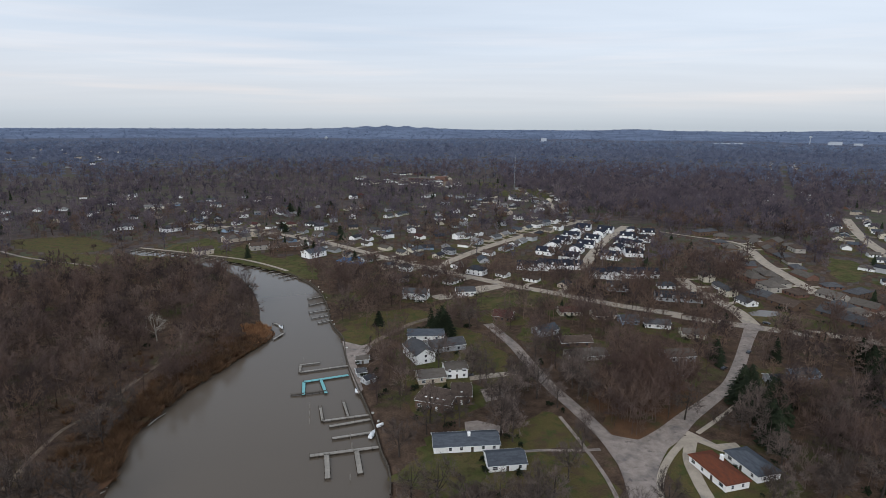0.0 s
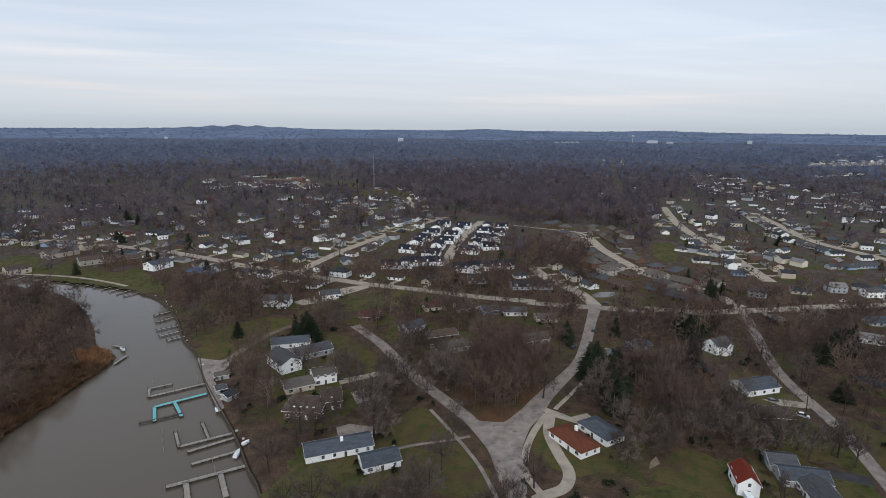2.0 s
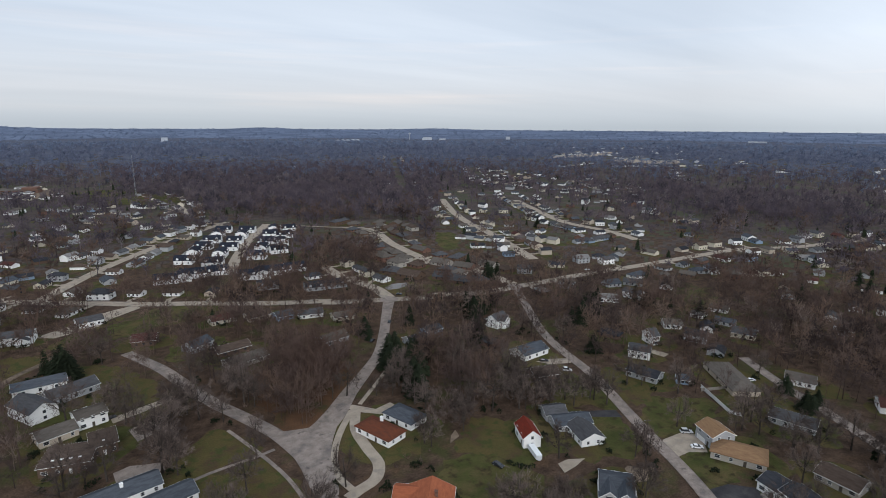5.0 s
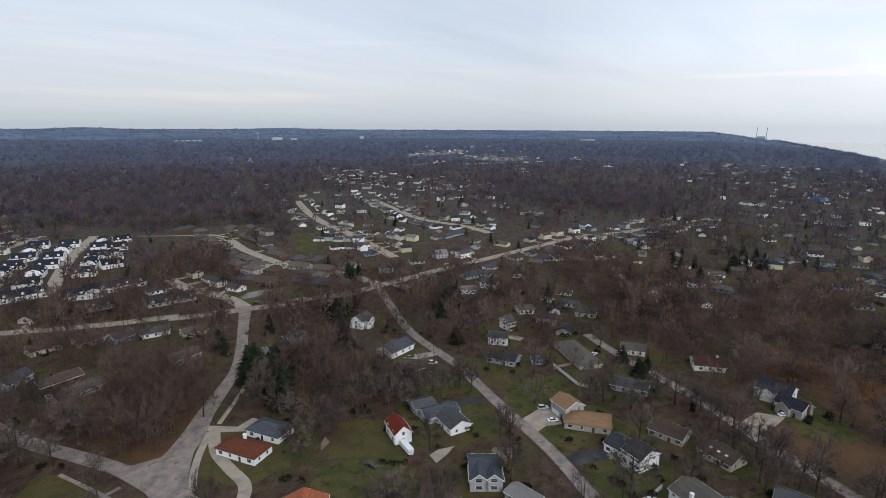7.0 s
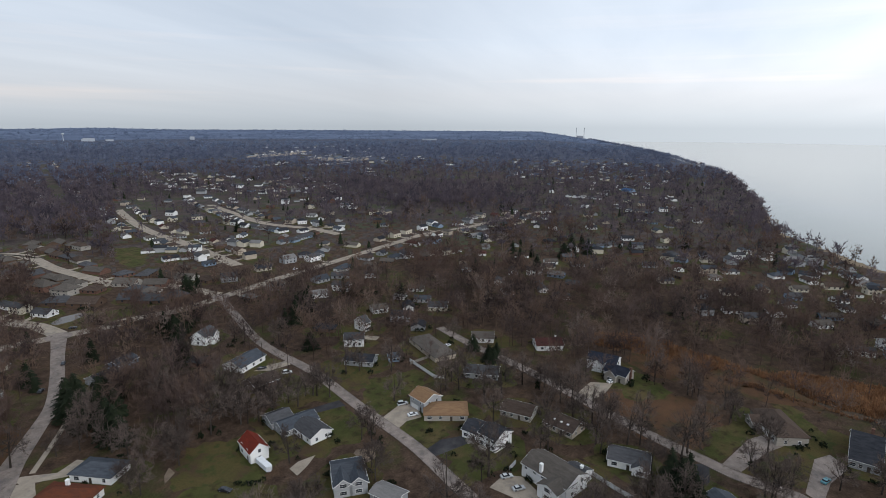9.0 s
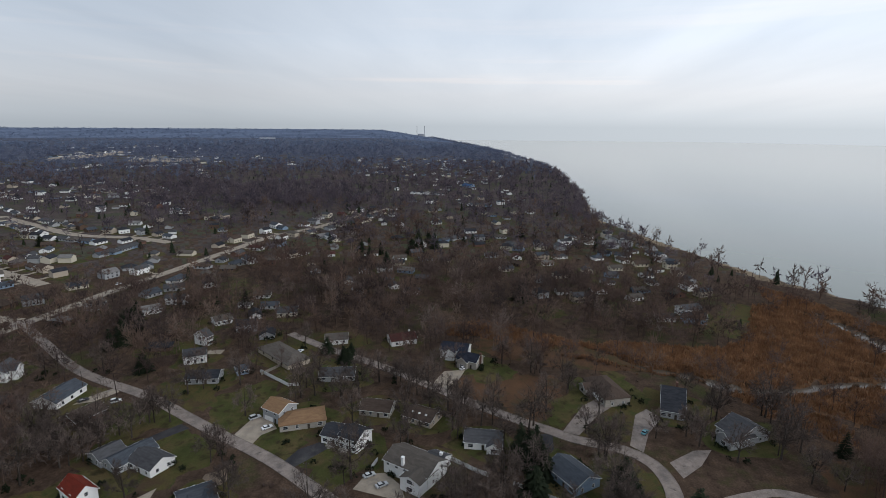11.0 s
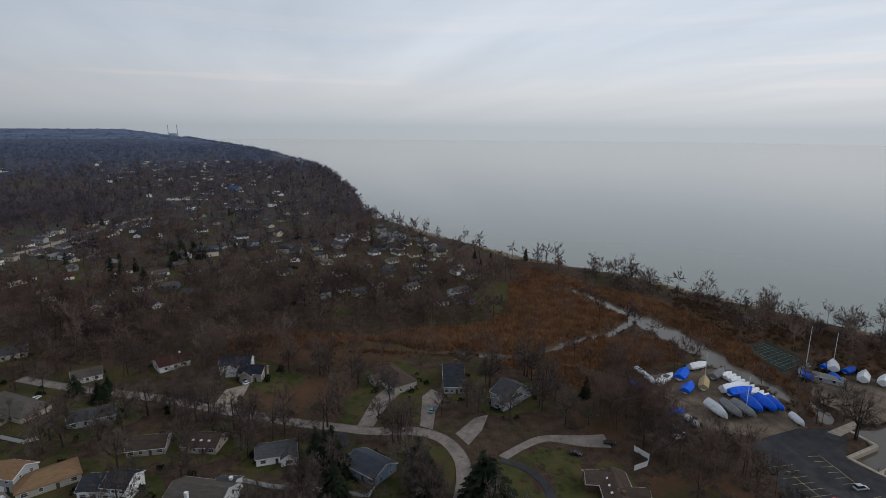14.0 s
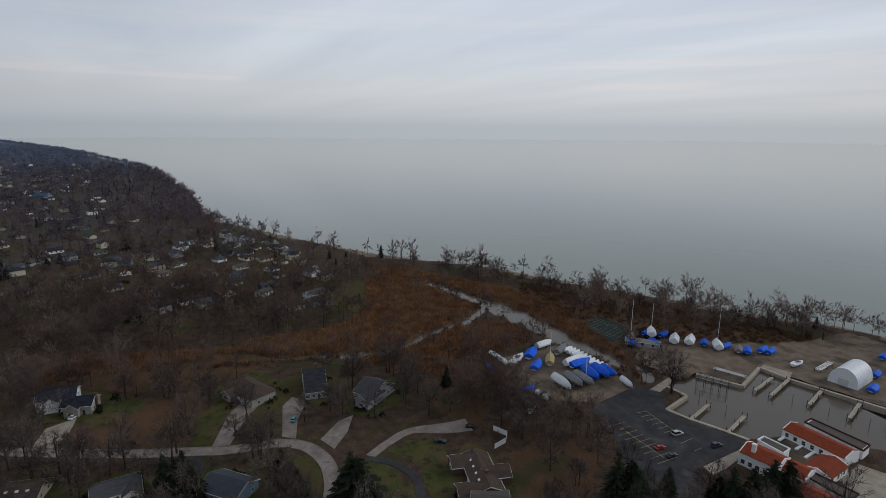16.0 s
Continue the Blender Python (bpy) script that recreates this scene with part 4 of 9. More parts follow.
def stored_boat(x, y, turn, L, cover="blue", mast=0.0, z=0.03, label="", B=None, seed=0):
    B = B or L * 0.34
    D = L * 0.17
    words = {"blue": "boat on stands under a blue tarpaulin", "white": "boat on stands in white shrink wrap", "grey": "boat on stands under a grey canvas cover", "open": "white open boat on stands in the boatyard", "tan": "boat on stands under a tan canvas cover"}
    root = thing("boat", x, y, z, turn, label or words[cover], "boat", "stored boats")
    TAKEN.append((x, y, L / 2))
    lift = 0.7
    v, f = hull_data(L, B, D)
    hull = piece("hull", mesh("hull", [(a, b, c + lift) for a, b, c in v], f, M_HULL), root)
    if cover != "open":
        mt = {"blue": M_BLUE, "white": M_WRAP, "grey": M_CANVAS, "tan": M_TAN}[cover]
        v, f = cover_data(L, B, L * (0.2 if cover == "white" else 0.14), seed=seed)
        piece("cover", mesh("cover", [(a, b, c + lift + D) for a, b, c in v], f, mt), root)
    else:
        v, f = hull_data(L * 0.4, B * 0.62, 0.75)
        piece("cabin", mesh("cabin", [(a + L * 0.05, b, c * 0.8 + lift + D - 0.05) for a, b, c in v], f, M_HULL), root)
        piece("windscreen", mesh("windscreen", *box_data(-L * 0.1, L * 0.12, -B * 0.25, B * 0.25, lift + D + 0.5, lift + D + 0.85), M_GLASS), root)
    for sx in (-0.28, 0.2):
        for sy in (-1, 1):
            piece("stand", mesh("stand", *tube_data([(sx * L, sy * B * 0.5, -0.02), (sx * L, sy * B * 0.3, lift + D * 0.45)], [0.07, 0.05], 5), M_METAL), root)
    for sx in (-0.3, 0.15):
        piece("keel_block", mesh("keel_block", *box_data(sx * L, sx * L + 0.3, -0.5, 0.5, 0, lift + 0.1 * D), M_WOODD), root)
    if mast:
        mst = piece("mast", mesh("mast", *tube_data([(L * 0.08, 0, lift + D * 0.8), (L * 0.08, 0, lift + mast)], [0.17, 0.10], 6), M_HULL), root)
        piece("spreader", mesh("spreader", *box_data(L * 0.08 - 0.04, L * 0.08 + 0.04, -0.9, 0.9, lift + mast * 0.55, lift + mast * 0.55 + 0.05), M_METAL), mst)
        piece("boom", mesh("boom", *tube_data([(L * 0.08, 0, lift + D + 1.1), (-L * 0.3, 0, lift + D + 1.0)], [0.06, 0.06], 5), M_METAL), mst)
    return root


M_TAN = surface("tan_canvas", (0.36, 0.27, 0.14), (0.44, 0.34, 0.19), 0.8, 0.85, 0.3)


# fences
def fence(pts, height, material, label, board=1.8, gap=0.0, name="fence"):
    line = [Vector(p) for p in pts]
    root = thing(name, line[0].x, line[0].y, 0, 0, label, "fence")
    o = line[0]
    for a, b in zip(line, line[1:]):
        L = (b - a).length
        n = max(1, round(L / board))
        turn = math.degrees(math.atan2(b.y - a.y, b.x - a.x))
        pan = mesh("panel", *box_data(0.03, L / n - 0.03 - gap, -0.03, 0.03, 0.06, height), material)
        post = mesh("post", *box_data(-0.06, 0.06, -0.06, 0.06, 0, height + 0.12), material)
        for i in range(n):
            p = a + (b - a) * (i / n) - o
            piece("panel", pan, root, m=pose(p.x, p.y, 0, 0, 0, turn))
            piece("post", post, root, m=pose(p.x, p.y, 0, 0, 0, turn))
    return root


def street_pole(x, y, h=10.0, arms=True):
    root = thing("utility_pole", x, y, 0, random.uniform(0, 180), "dark timber utility pole beside the street", "pole", "utility poles")
    piece("pole", mesh("pole", *tube_data([(0, 0, -0.1), (0, 0, h)], [0.17, 0.11], 7), M_WOODD), root)
    if arms:
        piece("crossarm", mesh("crossarm", *box_data(-1.1, 1.1, -0.06, 0.06, h - 0.8, h - 0.66), M_WOODD), root)
        for k in (-1, 0, 1):
            piece("insulator", mesh("insulator", *tube_data([(k * 0.95, 0, h - 0.66), (k * 0.95, 0, h - 0.45)], [0.05, 0.03], 6), M_METAL), root)
    return root

# ---- ground patches ----
OPEN, MARSH, PAVED, LEVELS = [], [], [], []


def patch(kind, pts, z=0.03):
    """A smooth-edged sheet of other ground laid on the land."""
    mats = {"lawn": (M_LAWN, "green winter lawn", "lawn", OPEN), "dry": (M_DRYGRASS, "dull yellowish winter grass", "grass", OPEN), "litter": (M_LITTER, "rusty ground of fallen leaves", "ground", OPEN),
            "marsh": (M_MARSH, "brown marsh ground under dry reeds", "marsh", MARSH), "asphalt": (M_ASPH, "dark patched asphalt car park", "car park", PAVED), "concrete": (M_CONC, "pale concrete driveway", "driveway", PAVED),
            "drive": (M_ASPH, "dark asphalt driveway", "driveway", PAVED), "sand": (M_SAND, "bare sandy boatyard ground", "ground", PAVED), "gravel": (M_ROAD, "grey gravel parking ground", "driveway", PAVED)}
    m, label, cat, store = mats[kind]
    p = [Vector(q) for q in pts]
    if kind in ("lawn", "dry", "litter", "marsh", "sand"):
        loop = smooth_line(p + p[:1], 3)[:-1]
        rnd = random.Random(int(abs(p[0].x * 3 + p[0].y)))
        c = sum(p, Vector((0, 0))) / len(p)
        loop = [q + (q - c).normalized() * (rnd.uniform(-0.9, 0.9) + 1.6 * math.sin(k * 0.9 + p[0].x) + 1.3 * math.sin(k * 2.3)) for k, q in enumerate(loop)]
    else:
        loop = p
    store.append(loop)
    box = (min(q.x for q in loop), max(q.x for q in loop), min(q.y for q in loop), max(q.y for q in loop))
    if kind == "marsh":
        return None
    base = 0.02 if kind not in ("concrete", "drive", "gravel") else 0.06
    level = 0
    while any(abs(b[4] - (base + 0.004 * level)) < 0.003 and b[0] < box[1] and b[1] > box[0] and b[2] < box[3] and b[3] > box[2] for b in LEVELS):
        level += 1
    z = base + 0.004 * level
    LEVELS.append((*box, z))
    name = {"lawn": "lawn", "dry": "grass", "litter": "ground", "marsh": "marsh", "asphalt": "pavement", "concrete": "pavement", "drive": "pavement", "sand": "ground", "gravel": "pavement"}[kind]
    return sheet(name, loop, z, m, label, cat)


patch("dry", [(27.5, 197.9), (35.9, 208.2), (50.0, 211.4), (55.3, 188.3), (41.9, 187.1), (27.4, 186.2)])
patch("dry", [(17.6, 178.5), (30.7, 182.9), (53.7, 183.1), (57.9, 173.0), (57.5, 151.5), (30.8, 158.3)])
patch("lawn", [(-17.7, 167.3), (-4.5, 187.9), (12.1, 175.6), (15.6, 167.5), (-0.1, 158.5)], 0.034)
patch("lawn", [(-7.0, 349.9), (10.8, 373.4), (42.3, 376.7), (55.4, 394.9), (89.9, 373.5), (80.1, 357.7), (48.6, 353.1), (24.6, 345.5)])
patch("dry", [(-59.8, 303.3), (-55.1, 326.7), (-38.4, 345.0), (-10.7, 346.0), (-7.2, 330.8), (-24.0, 312.2), (-36.6, 287.4), (-49.0, 285.0)])
patch("lawn", [(-75.9, 379.2), (-65.4, 388.7), (-58.5, 365.1), (-68.7, 348.4)])
patch("lawn", [(-194.8, 478.1), (-196.0, 516.6), (-159.0, 494.1), (-117.5, 463.5), (-100.0, 418.8), (-133.1, 440.5)])
patch("lawn", [(-274.1, 519.6), (-265.1, 554.1), (-219.9, 528.5), (-192.7, 500.1), (-218.9, 499.5)])
patch("dry", [(-453.5, 563.3), (-393.0, 579.9), (-330.6, 536.1), (-352.4, 500.9), (-417.4, 523.5)])
patch("lawn", [(20.5, 256.3), (46.0, 262.8), (50.4, 251.9), (23.7, 235.5)])
patch("dry", [(6.2, 314.4), (22.8, 305.4), (34.9, 265.7), (19.5, 255.4), (5.4, 265.3)])
patch("lawn", [(186.0, 163.3), (209.4, 154.9), (193.3, 129.2), (181.8, 137.5), (173.0, 147.6)])
patch("lawn", [(175.5, 129.0), (186.8, 123.0), (173.5, 102.5), (165.1, 102.5), (161.5, 113.5)])
patch("lawn", [(107.0, 140.7), (126.1, 137.8), (134.4, 123.9), (126.0, 110.9), (114.8, 109.8), (90.8, 132.0)])
patch("dry", [(116.8, 149.5), (140.1, 159.5), (141.2, 140.8), (132.7, 129.5), (119.7, 137.2)])
patch("lawn", [(189.8, 116.8), (213.4, 125.4), (232.1, 106.1), (219.1, 99.8), (187.1, 102.4)])
patch("dry", [(215.7, 155.9), (231.0, 148.4), (214.7, 127.8), (199.4, 126.1)])
patch("lawn", [(173.7, 75.4), (184.1, 65.3), (179.0, 53.9), (173.2, 46.0), (158.1, 52.0), (163.4, 64.1)])
patch("lawn", [(180.0, 94.4), (190.6, 85.9), (186.2, 71.8), (171.4, 80.0)])
patch("dry", [(221.8, 98.3), (241.5, 107.6), (262.4, 92.3), (254.8, 80.8), (230.1, 87.9)])
patch("lawn", [(386.3, 205.5), (405.3, 198.2), (362.4, 171.1), (326.0, 178.2)])
patch("lawn", [(366.0, 504.3), (377.3, 479.1), (332.7, 421.2), (324.7, 439.2)])
patch("lawn", [(201.4, 351.9), (225.9, 345.8), (243.0, 320.5), (222.0, 314.3), (202.5, 317.5)])
patch("lawn", [(163.8, -77.5), (154.3, -79.9), (142.4, -81.2), (134.6, -73.6), (144.2, -58.3), (161.3, -70.0)])
patch("lawn", [(165.2, -83.3), (169.0, -95.3), (152.8, -103.2), (137.2, -96.3), (134.4, -84.2), (154.0, -87.9)])
patch("dry", [(184.8, -48.6), (181.0, -58.2), (168.6, -58.4), (153.9, -52.0), (164.0, -42.4)])
patch("litter", [(233.9, 35.0), (252.8, 3.0), (251.3, -29.9), (213.9, -20.6), (208.4, -5.8), (224.1, 16.5)])
patch("lawn", [(256.1, 13.0), (266.2, 3.2), (259.2, -9.9), (240.5, 4.2)], 0.036)
patch("lawn", [(209.2, -20.2), (234.5, -30.2), (247.4, -41.5), (218.6, -34.7), (205.5, -25.8)], 0.036)
patch("dry", [(202.4, -34.7), (226.2, -49.9), (234.2, -64.8), (200.0, -54.0)])
patch("lawn", [(283.6, -46.0), (264.1, -58.3), (240.0, -67.9), (239.9, -57.3)])
patch("litter", [(141.5, -121.3), (135.6, -144.9), (116.0, -142.2), (107.0, -126.6), (118.0, -109.2)])
patch("litter", [(67.5, 230.7), (93.9, 252.1), (119.8, 238.0), (103.3, 211.2), (84.7, 195.1), (69.4, 194.7)])
patch("litter", [(297.4, 11.7), (310.7, -32.1), (280.7, -63.7), (265.8, -72.5), (266.0, -27.9), (277.1, 4.8)])
patch("lawn", [(363.3, -16.0), (364.1, -34.9), (343.5, -43.7), (338.6, -21.5)])
patch("dry", [(388.0, -156.7), (375.2, -172.9), (320.1, -146.1), (330.8, -130.0)])
# marsh
patch("marsh", [(279.7, -41.1), (302.6, -65.0), (306.8, -132.4), (382.5, -176.2), (375.8, -200.1), (339.1, -208.8), (303.7, -211.7), (281.9, -215.2), (267.7, -185.8), (264.7, -157.4), (254.9, -137.7), (255.1, -117.4), (270.6, -83.5)])
patch("marsh", [(246.5, -133.4), (256.2, -156.2), (260.3, -188.6), (252.4, -206.3), (230.6, -209.9), (220.3, -197.6), (219.8, -174.4), (228.0, -146.4)])
patch("marsh", [(432.6, -198.7), (407.4, -216.4), (357.7, -234.8), (300.8, -257.4), (241.5, -253.5), (207.2, -242.4), (171.9, -229.6), (157.2, -216.8), (178.5, -227.0), (211.4, -227.9), (250.3, -232.7), (299.0, -228.4), (354.5, -217.9), (391.6, -192.9)])
patch("litter", [(-129.0, 150.8), (-133.5, 183.1), (-127.8, 205.3), (-120.7, 238.3), (-111.9, 280.0), (-100.6, 303.6), (-99.1, 296.6), (-106.2, 272.5), (-111.7, 252.5), (-118.1, 232.7), (-121.3, 210.8), (-122.0, 190.7), (-113.3, 163.5)])
patch("marsh", [(-122.2, 317.3), (-112.8, 320.4), (-99.5, 305.4), (-100.6, 293.1), (-108.0, 286.4)], 0.04)
patch("marsh", [(309.3, 35.3), (324.4, 11.3), (319.7, -10.4), (304.3, 1.1), (301.4, 28.0)])
patch("marsh", [(312.8, 36.2), (328.4, 10.4), (311.0, -23.4), (294.7, -55.0), (279.5, -78.1), (269.8, -101.2), (261.0, -98.1), (268.2, -68.8), (280.1, -39.7), (295.1, -2.9)])
patch("marsh", [(245.1, -108.1), (247.5, -129.2), (223.4, -143.0), (206.5, -138.9), (221.0, -121.5)])
patch("litter", [(195.1, -118.9), (194.3, -130.7), (173.3, -134.6), (165.1, -125.5), (174.5, -114.7)])
patch("litter", [(354.2, -237.1), (310.5, -259.9), (267.4, -276.6), (231.0, -293.2), (199.7, -310.0), (145.8, -341.4), (127.0, -346.9), (137.0, -322.9), (168.4, -291.2), (203.0, -269.7), (232.0, -261.5), (260.1, -248.1), (296.0, -237.5)])
patch("lawn", [(-261.4, 555.9), (-252.4, 576.3), (-225.6, 547.9), (-230.4, 522.5), (-249.5, 528.7)])
patch("lawn", [(-205.8, 503.7), (-203.3, 551.6), (-183.6, 521.8), (-179.7, 473.3)])
patch("lawn", [(-147.8, 472.7), (-139.3, 503.8), (-123.6, 477.7), (-104.0, 444.6), (-113.0, 421.3)])
patch("lawn", [(-72.1, 379.3), (-55.8, 408.1), (-44.6, 412.6), (-61.2, 365.1)])
# marina ground
patch("asphalt", [(148.9, -171.8), (150.9, -200.4), (145.4, -220.1), (128.9, -198.4), (119.1, -199.9), (109.1, -202.8), (98.0, -205.0), (95.9, -194.1), (97.6, -171.6), (88.5, -162.5), (89.9, -144.6), (105.3, -147.2), (128.4, -164.1)])
patch("sand", [(180.1, -241.0), (180.6, -271.5), (155.8, -298.7), (136.5, -334.8), (128.6, -372.6), (108.3, -369.3), (75.1, -333.2), (55.3, -288.8), (79.4, -285.1), (116.6, -280.1), (132.3, -279.6), (125.7, -251.9), (144.3, -245.2), (144.8, -232.5), (161.2, -230.4)])
patch("sand", [(211.0, -163.1), (208.4, -188.0), (204.5, -213.7), (171.9, -213.1), (150.2, -201.5), (150.0, -176.6), (167.8, -162.8), (187.6, -152.2)], 0.02)
# driveways
patch("concrete", [(185.3, 102.7), (196.8, 101.2), (200.8, 95.2), (191.5, 87.7), (185.9, 92.1), (178.2, 92.8)])
patch("drive", [(168.9, 76.7), (178.6, 73.8), (184.9, 66.6), (180.2, 63.1), (172.0, 68.4), (166.4, 72.2)])
patch("drive", [(159.7, 144.2), (174.5, 138.2), (190.1, 127.9), (187.4, 122.5), (177.3, 130.3), (163.8, 134.5)])
patch("concrete", [(158.3, 47.2), (167.0, 44.6), (168.4, 38.2), (162.3, 31.3), (153.9, 28.1)])
patch("concrete", [(237.8, 30.7), (252.9, 26.3), (256.1, 15.9), (245.4, 18.0), (232.2, 23.6)])
patch("gravel", [(203.8, -27.2), (226.3, -38.3), (234.4, -46.1), (226.2, -50.4), (218.5, -43.4), (201.5, -33.4)])
patch("gravel", [(196.7, -52.1), (220.9, -59.5), (226.6, -65.5), (219.3, -69.9), (206.5, -61.5), (192.6, -56.3)])
patch("gravel", [(187.1, -64.2), (196.2, -75.6), (197.4, -82.5), (186.4, -75.2), (178.0, -66.4)])
patch("drive", [(200.4, -18.3), (202.5, -23.1), (190.2, -22.5), (186.4, -18.3), (190.3, -16.0)])
patch("concrete", [(198.8, 183.6), (207.0, 181.7), (216.7, 175.8), (212.4, 171.5), (202.6, 176.6)], 0.02)
patch("concrete", [(-10.6, 375.6), (11.8, 390.4), (28.6, 403.4), (46.0, 409.0), (47.0, 399.4), (28.7, 386.6), (20.8, 375.4), (-1.5, 368.4)])
patch("gravel", [(-56.6, 292.1), (-44.7, 285.7), (-38.0, 292.3), (-39.7, 276.4), (-44.8, 266.1), (-41.0, 248.9), (-36.4, 233.6), (-38.1, 229.7), (-44.4, 248.8), (-49.3, 264.6)])
patch("concrete", [(140.4, 116.5), (145.2, 116.3), (150.9, 112.8), (144.3, 111.6), (138.1, 111.4)])
patch("sand", [(158.2, 99.5), (166.9, 95.3), (166.6, 91.9), (156.3, 93.1)])
patch("gravel", [(9.6, 205.6), (15.0, 206.9), (24.2, 202.7), (25.0, 197.2), (9.8, 198.2)])
patch("concrete", [(13.5, 248.9), (42.3, 255.6), (42.2, 251.1), (13.8, 243.4)])
patch("gravel", [(18.1, 234.2), (31.8, 238.9), (31.8, 227.8), (19.8, 222.5)])
patch("concrete", [(97.0, 199.5), (100.3, 199.4), (106.7, 190.2), (114.7, 191.5), (115.8, 185.2), (106.5, 184.8), (98.0, 193.8)], 0.062)
patch("concrete", [(257.3, 155.5), (263.2, 156.2), (264.4, 147.8), (258.7, 147.2)])
patch("sand", [(119.0, 155.2), (123.1, 155.7), (122.8, 152.2), (118.0, 151.3)])
ribbon("pavement", [(97.6, 195.1), (85.0, 181.3), (76.7, 168.8), (72.7, 157.2), (73.2, 147.9)], 2.2, 0.045, M_CONC, "pale curved garden drive", "driveway", step=2)
ribbon("pavement", [(99.6, 195.2), (92.0, 180.9), (89.3, 167.0), (87.8, 155.4), (82.4, 148.2), (75.2, 146.2), (70.1, 144.6)], 3.6, 0.047, M_CONC, "pale curved garden drive", "driveway", step=2)
ribbon("pavement", [(103.0, 197.9), (117.7, 209.9), (130.3, 220.7), (140.1, 228.6)], 1.5, 0.04, M_CONC, "narrow concrete footpath", "footpath", step=4)
ribbon("pavement", [(-40.8, 286.6), (-33.0, 300.1), (-19.2, 319.9), (-7.2, 330.8), (-2.3, 339.4)], 3.0, 0.04, M_SAND, "sandy drive along the lawn", "driveway", step=3)
ribbon("pavement", [(23.0, 183.4), (37.3, 185.5), (50.0, 185.5), (60.6, 186.3)], 1.2, 0.042, M_ROAD, "narrow concrete footpath", "footpath", step=3)
ribbon("pavement", [(50.2, 210.3), (55.0, 187.2), (58.0, 167.1), (58.1, 148.9)], 1.2, 0.044, M_ROAD, "narrow concrete footpath", "footpath", step=3)
ribbon("pavement", [(166.6, -75.8), (171.3, -86.5), (173.6, -97.3), (167.8, -110.4), (165.1, -119.7)], [3.0, 3.0, 3.5, 6, 8], 0.045, M_ROAD, "pale concrete drive curving to a house", "driveway", step=2)
ribbon("pavement", [(165.6, -74.7), (157.2, -81.5), (145.2, -83.5), (132.1, -77.4)], 2.6, 0.042, M_ASPH, "dark curving drive", "driveway", step=2)
ribbon("pavement", [(-146.8, 160.9), (-148.0, 167.5), (-150.7, 181.1), (-151.9, 197.7), (-148.1, 209.6), (-147.2, 224.3), (-146.2, 241.0), (-144.8, 256.6), (-143.0, 270.6), (-146.1, 287.5), (-160.0, 316.7)], 1.5, 0.05, M_SAND, "pale worn trail through bare woods", "trail", step=4)
ribbon("pavement", [(-424.1, 511.0), (-377.5, 484.6), (-329.6, 466.8), (-286.0, 452.0)], 2.0, 0.05, M_ROAD, "pale path across a meadow", "trail", step=6)
patch("dry", [(-414.0, 460.9), (-401.1, 481.9), (-352.4, 500.9), (-234.9, 487.9), (-233.5, 453.1), (-279.7, 433.8), (-351.3, 418.7), (-367.0, 405.6)])
ribbon("pavement", [(239.2, 648.5), (275.2, 607.3), (305.2, 574.6), (309.8, 528.3)], 2.4, 0.04, M_CONC, "pale concrete footpath", "footpath", step=10, keep=False)


build_ground()

# ---- houses near the river ----
house(-3.2, 187.8, 21.6, 190.2, 8.5, 2.7, 0.45, "white", "slate", "long white ranch house with a dark slate shingle roof", win=6, chimney=(0.1, -0.2), garage=(-0.75, -1))
house(16.3, 176.2, 29.9, 178.0, 8.0, 2.7, 0.45, "white", "slate", "small white cottage with a blue-grey shingle roof", win=3)
house(-16.0, 278.6, -8.2, 262.6, 9.5, 5.0, 0.52, "white", "grey", "white gabled house with a dark grey roof and attached wings", win=3, wings=())
house(-7.7, 279.3, 11.3, 286.1, 9.0, 3.2, 0.5, "grey", "grey", win=4)
house(-19.6, 298.2, 1.0, 298.5, 8, 2.9, 0.5, "white", "slate", win=4)
house(-11.8, 243.1, 0.9, 246.4, 8.5, 2.9, 0.45, "beige", "taupe", "beige house with a weathered taupe roof", win=3)
house(1.2, 249.4, 11.8, 251.5, 8.5, 4.6, 0.35, "white", "taupe", "white split-level house with a taupe roof", win=3, garage=(0.5, 1))
house(-9.4, 224.0, 5.7, 219.0, 12, 3.6, 0.05, "brown", "brown", "low brown brick house with a nearly flat roof and white skylights", win=4, skylights=4, chimney=(0.6, -1.02))
house(4.6, 226.5, 13.4, 226.3, 11, 4.0, 0.06, "brown", "brown", "dark brick flat-roofed wing with a skylight", win=3, skylights=1)
house(-26.9, 375.5, -9.9, 372.2, 9.5, 4.6, 0.42, "white", "grey", "white house with grey roof and a big pale driveway", win=3, wings=((0.5, -4, 6, 3.2, 0.5),))
house(10.1, 381.8, 23.7, 383.8, 8, 3.2, 0.5, "white", "grey", "white garage building beside a pale driveway", win=2, garage=(0, -1))
house(-39.6, 414.9, -27.7, 418.1, 9, 3.4, 0.5, "grey", "dark", win=3)
house(33.6, 332.3, 45.0, 328.4, 9, 3.2, 0.5, "brown", "maroon", "brown timber house with a reddish roof and hedge", win=3)
house(55.3, 302.1, 67.0, 309.0, 8, 3.2, 0.55, "grey", "slate", win=3)
house(66.0, 289.6, 83.9, 291.5, 9, 2.7, 0.4, "brown", "brown", "long brown ranch house with a brown roof", win=5)
house(66.4, 269.8, 86.7, 273.8, 9, 2.7, 0.4, "stone", "taupe", "long low house with a weathered grey-brown roof", win=5, chimney=(0.2, 0.1))
house(76.2, 340.6, 91.2, 341.6, 8.5, 2.7, 0.45, "cream", "maroon", win=3)
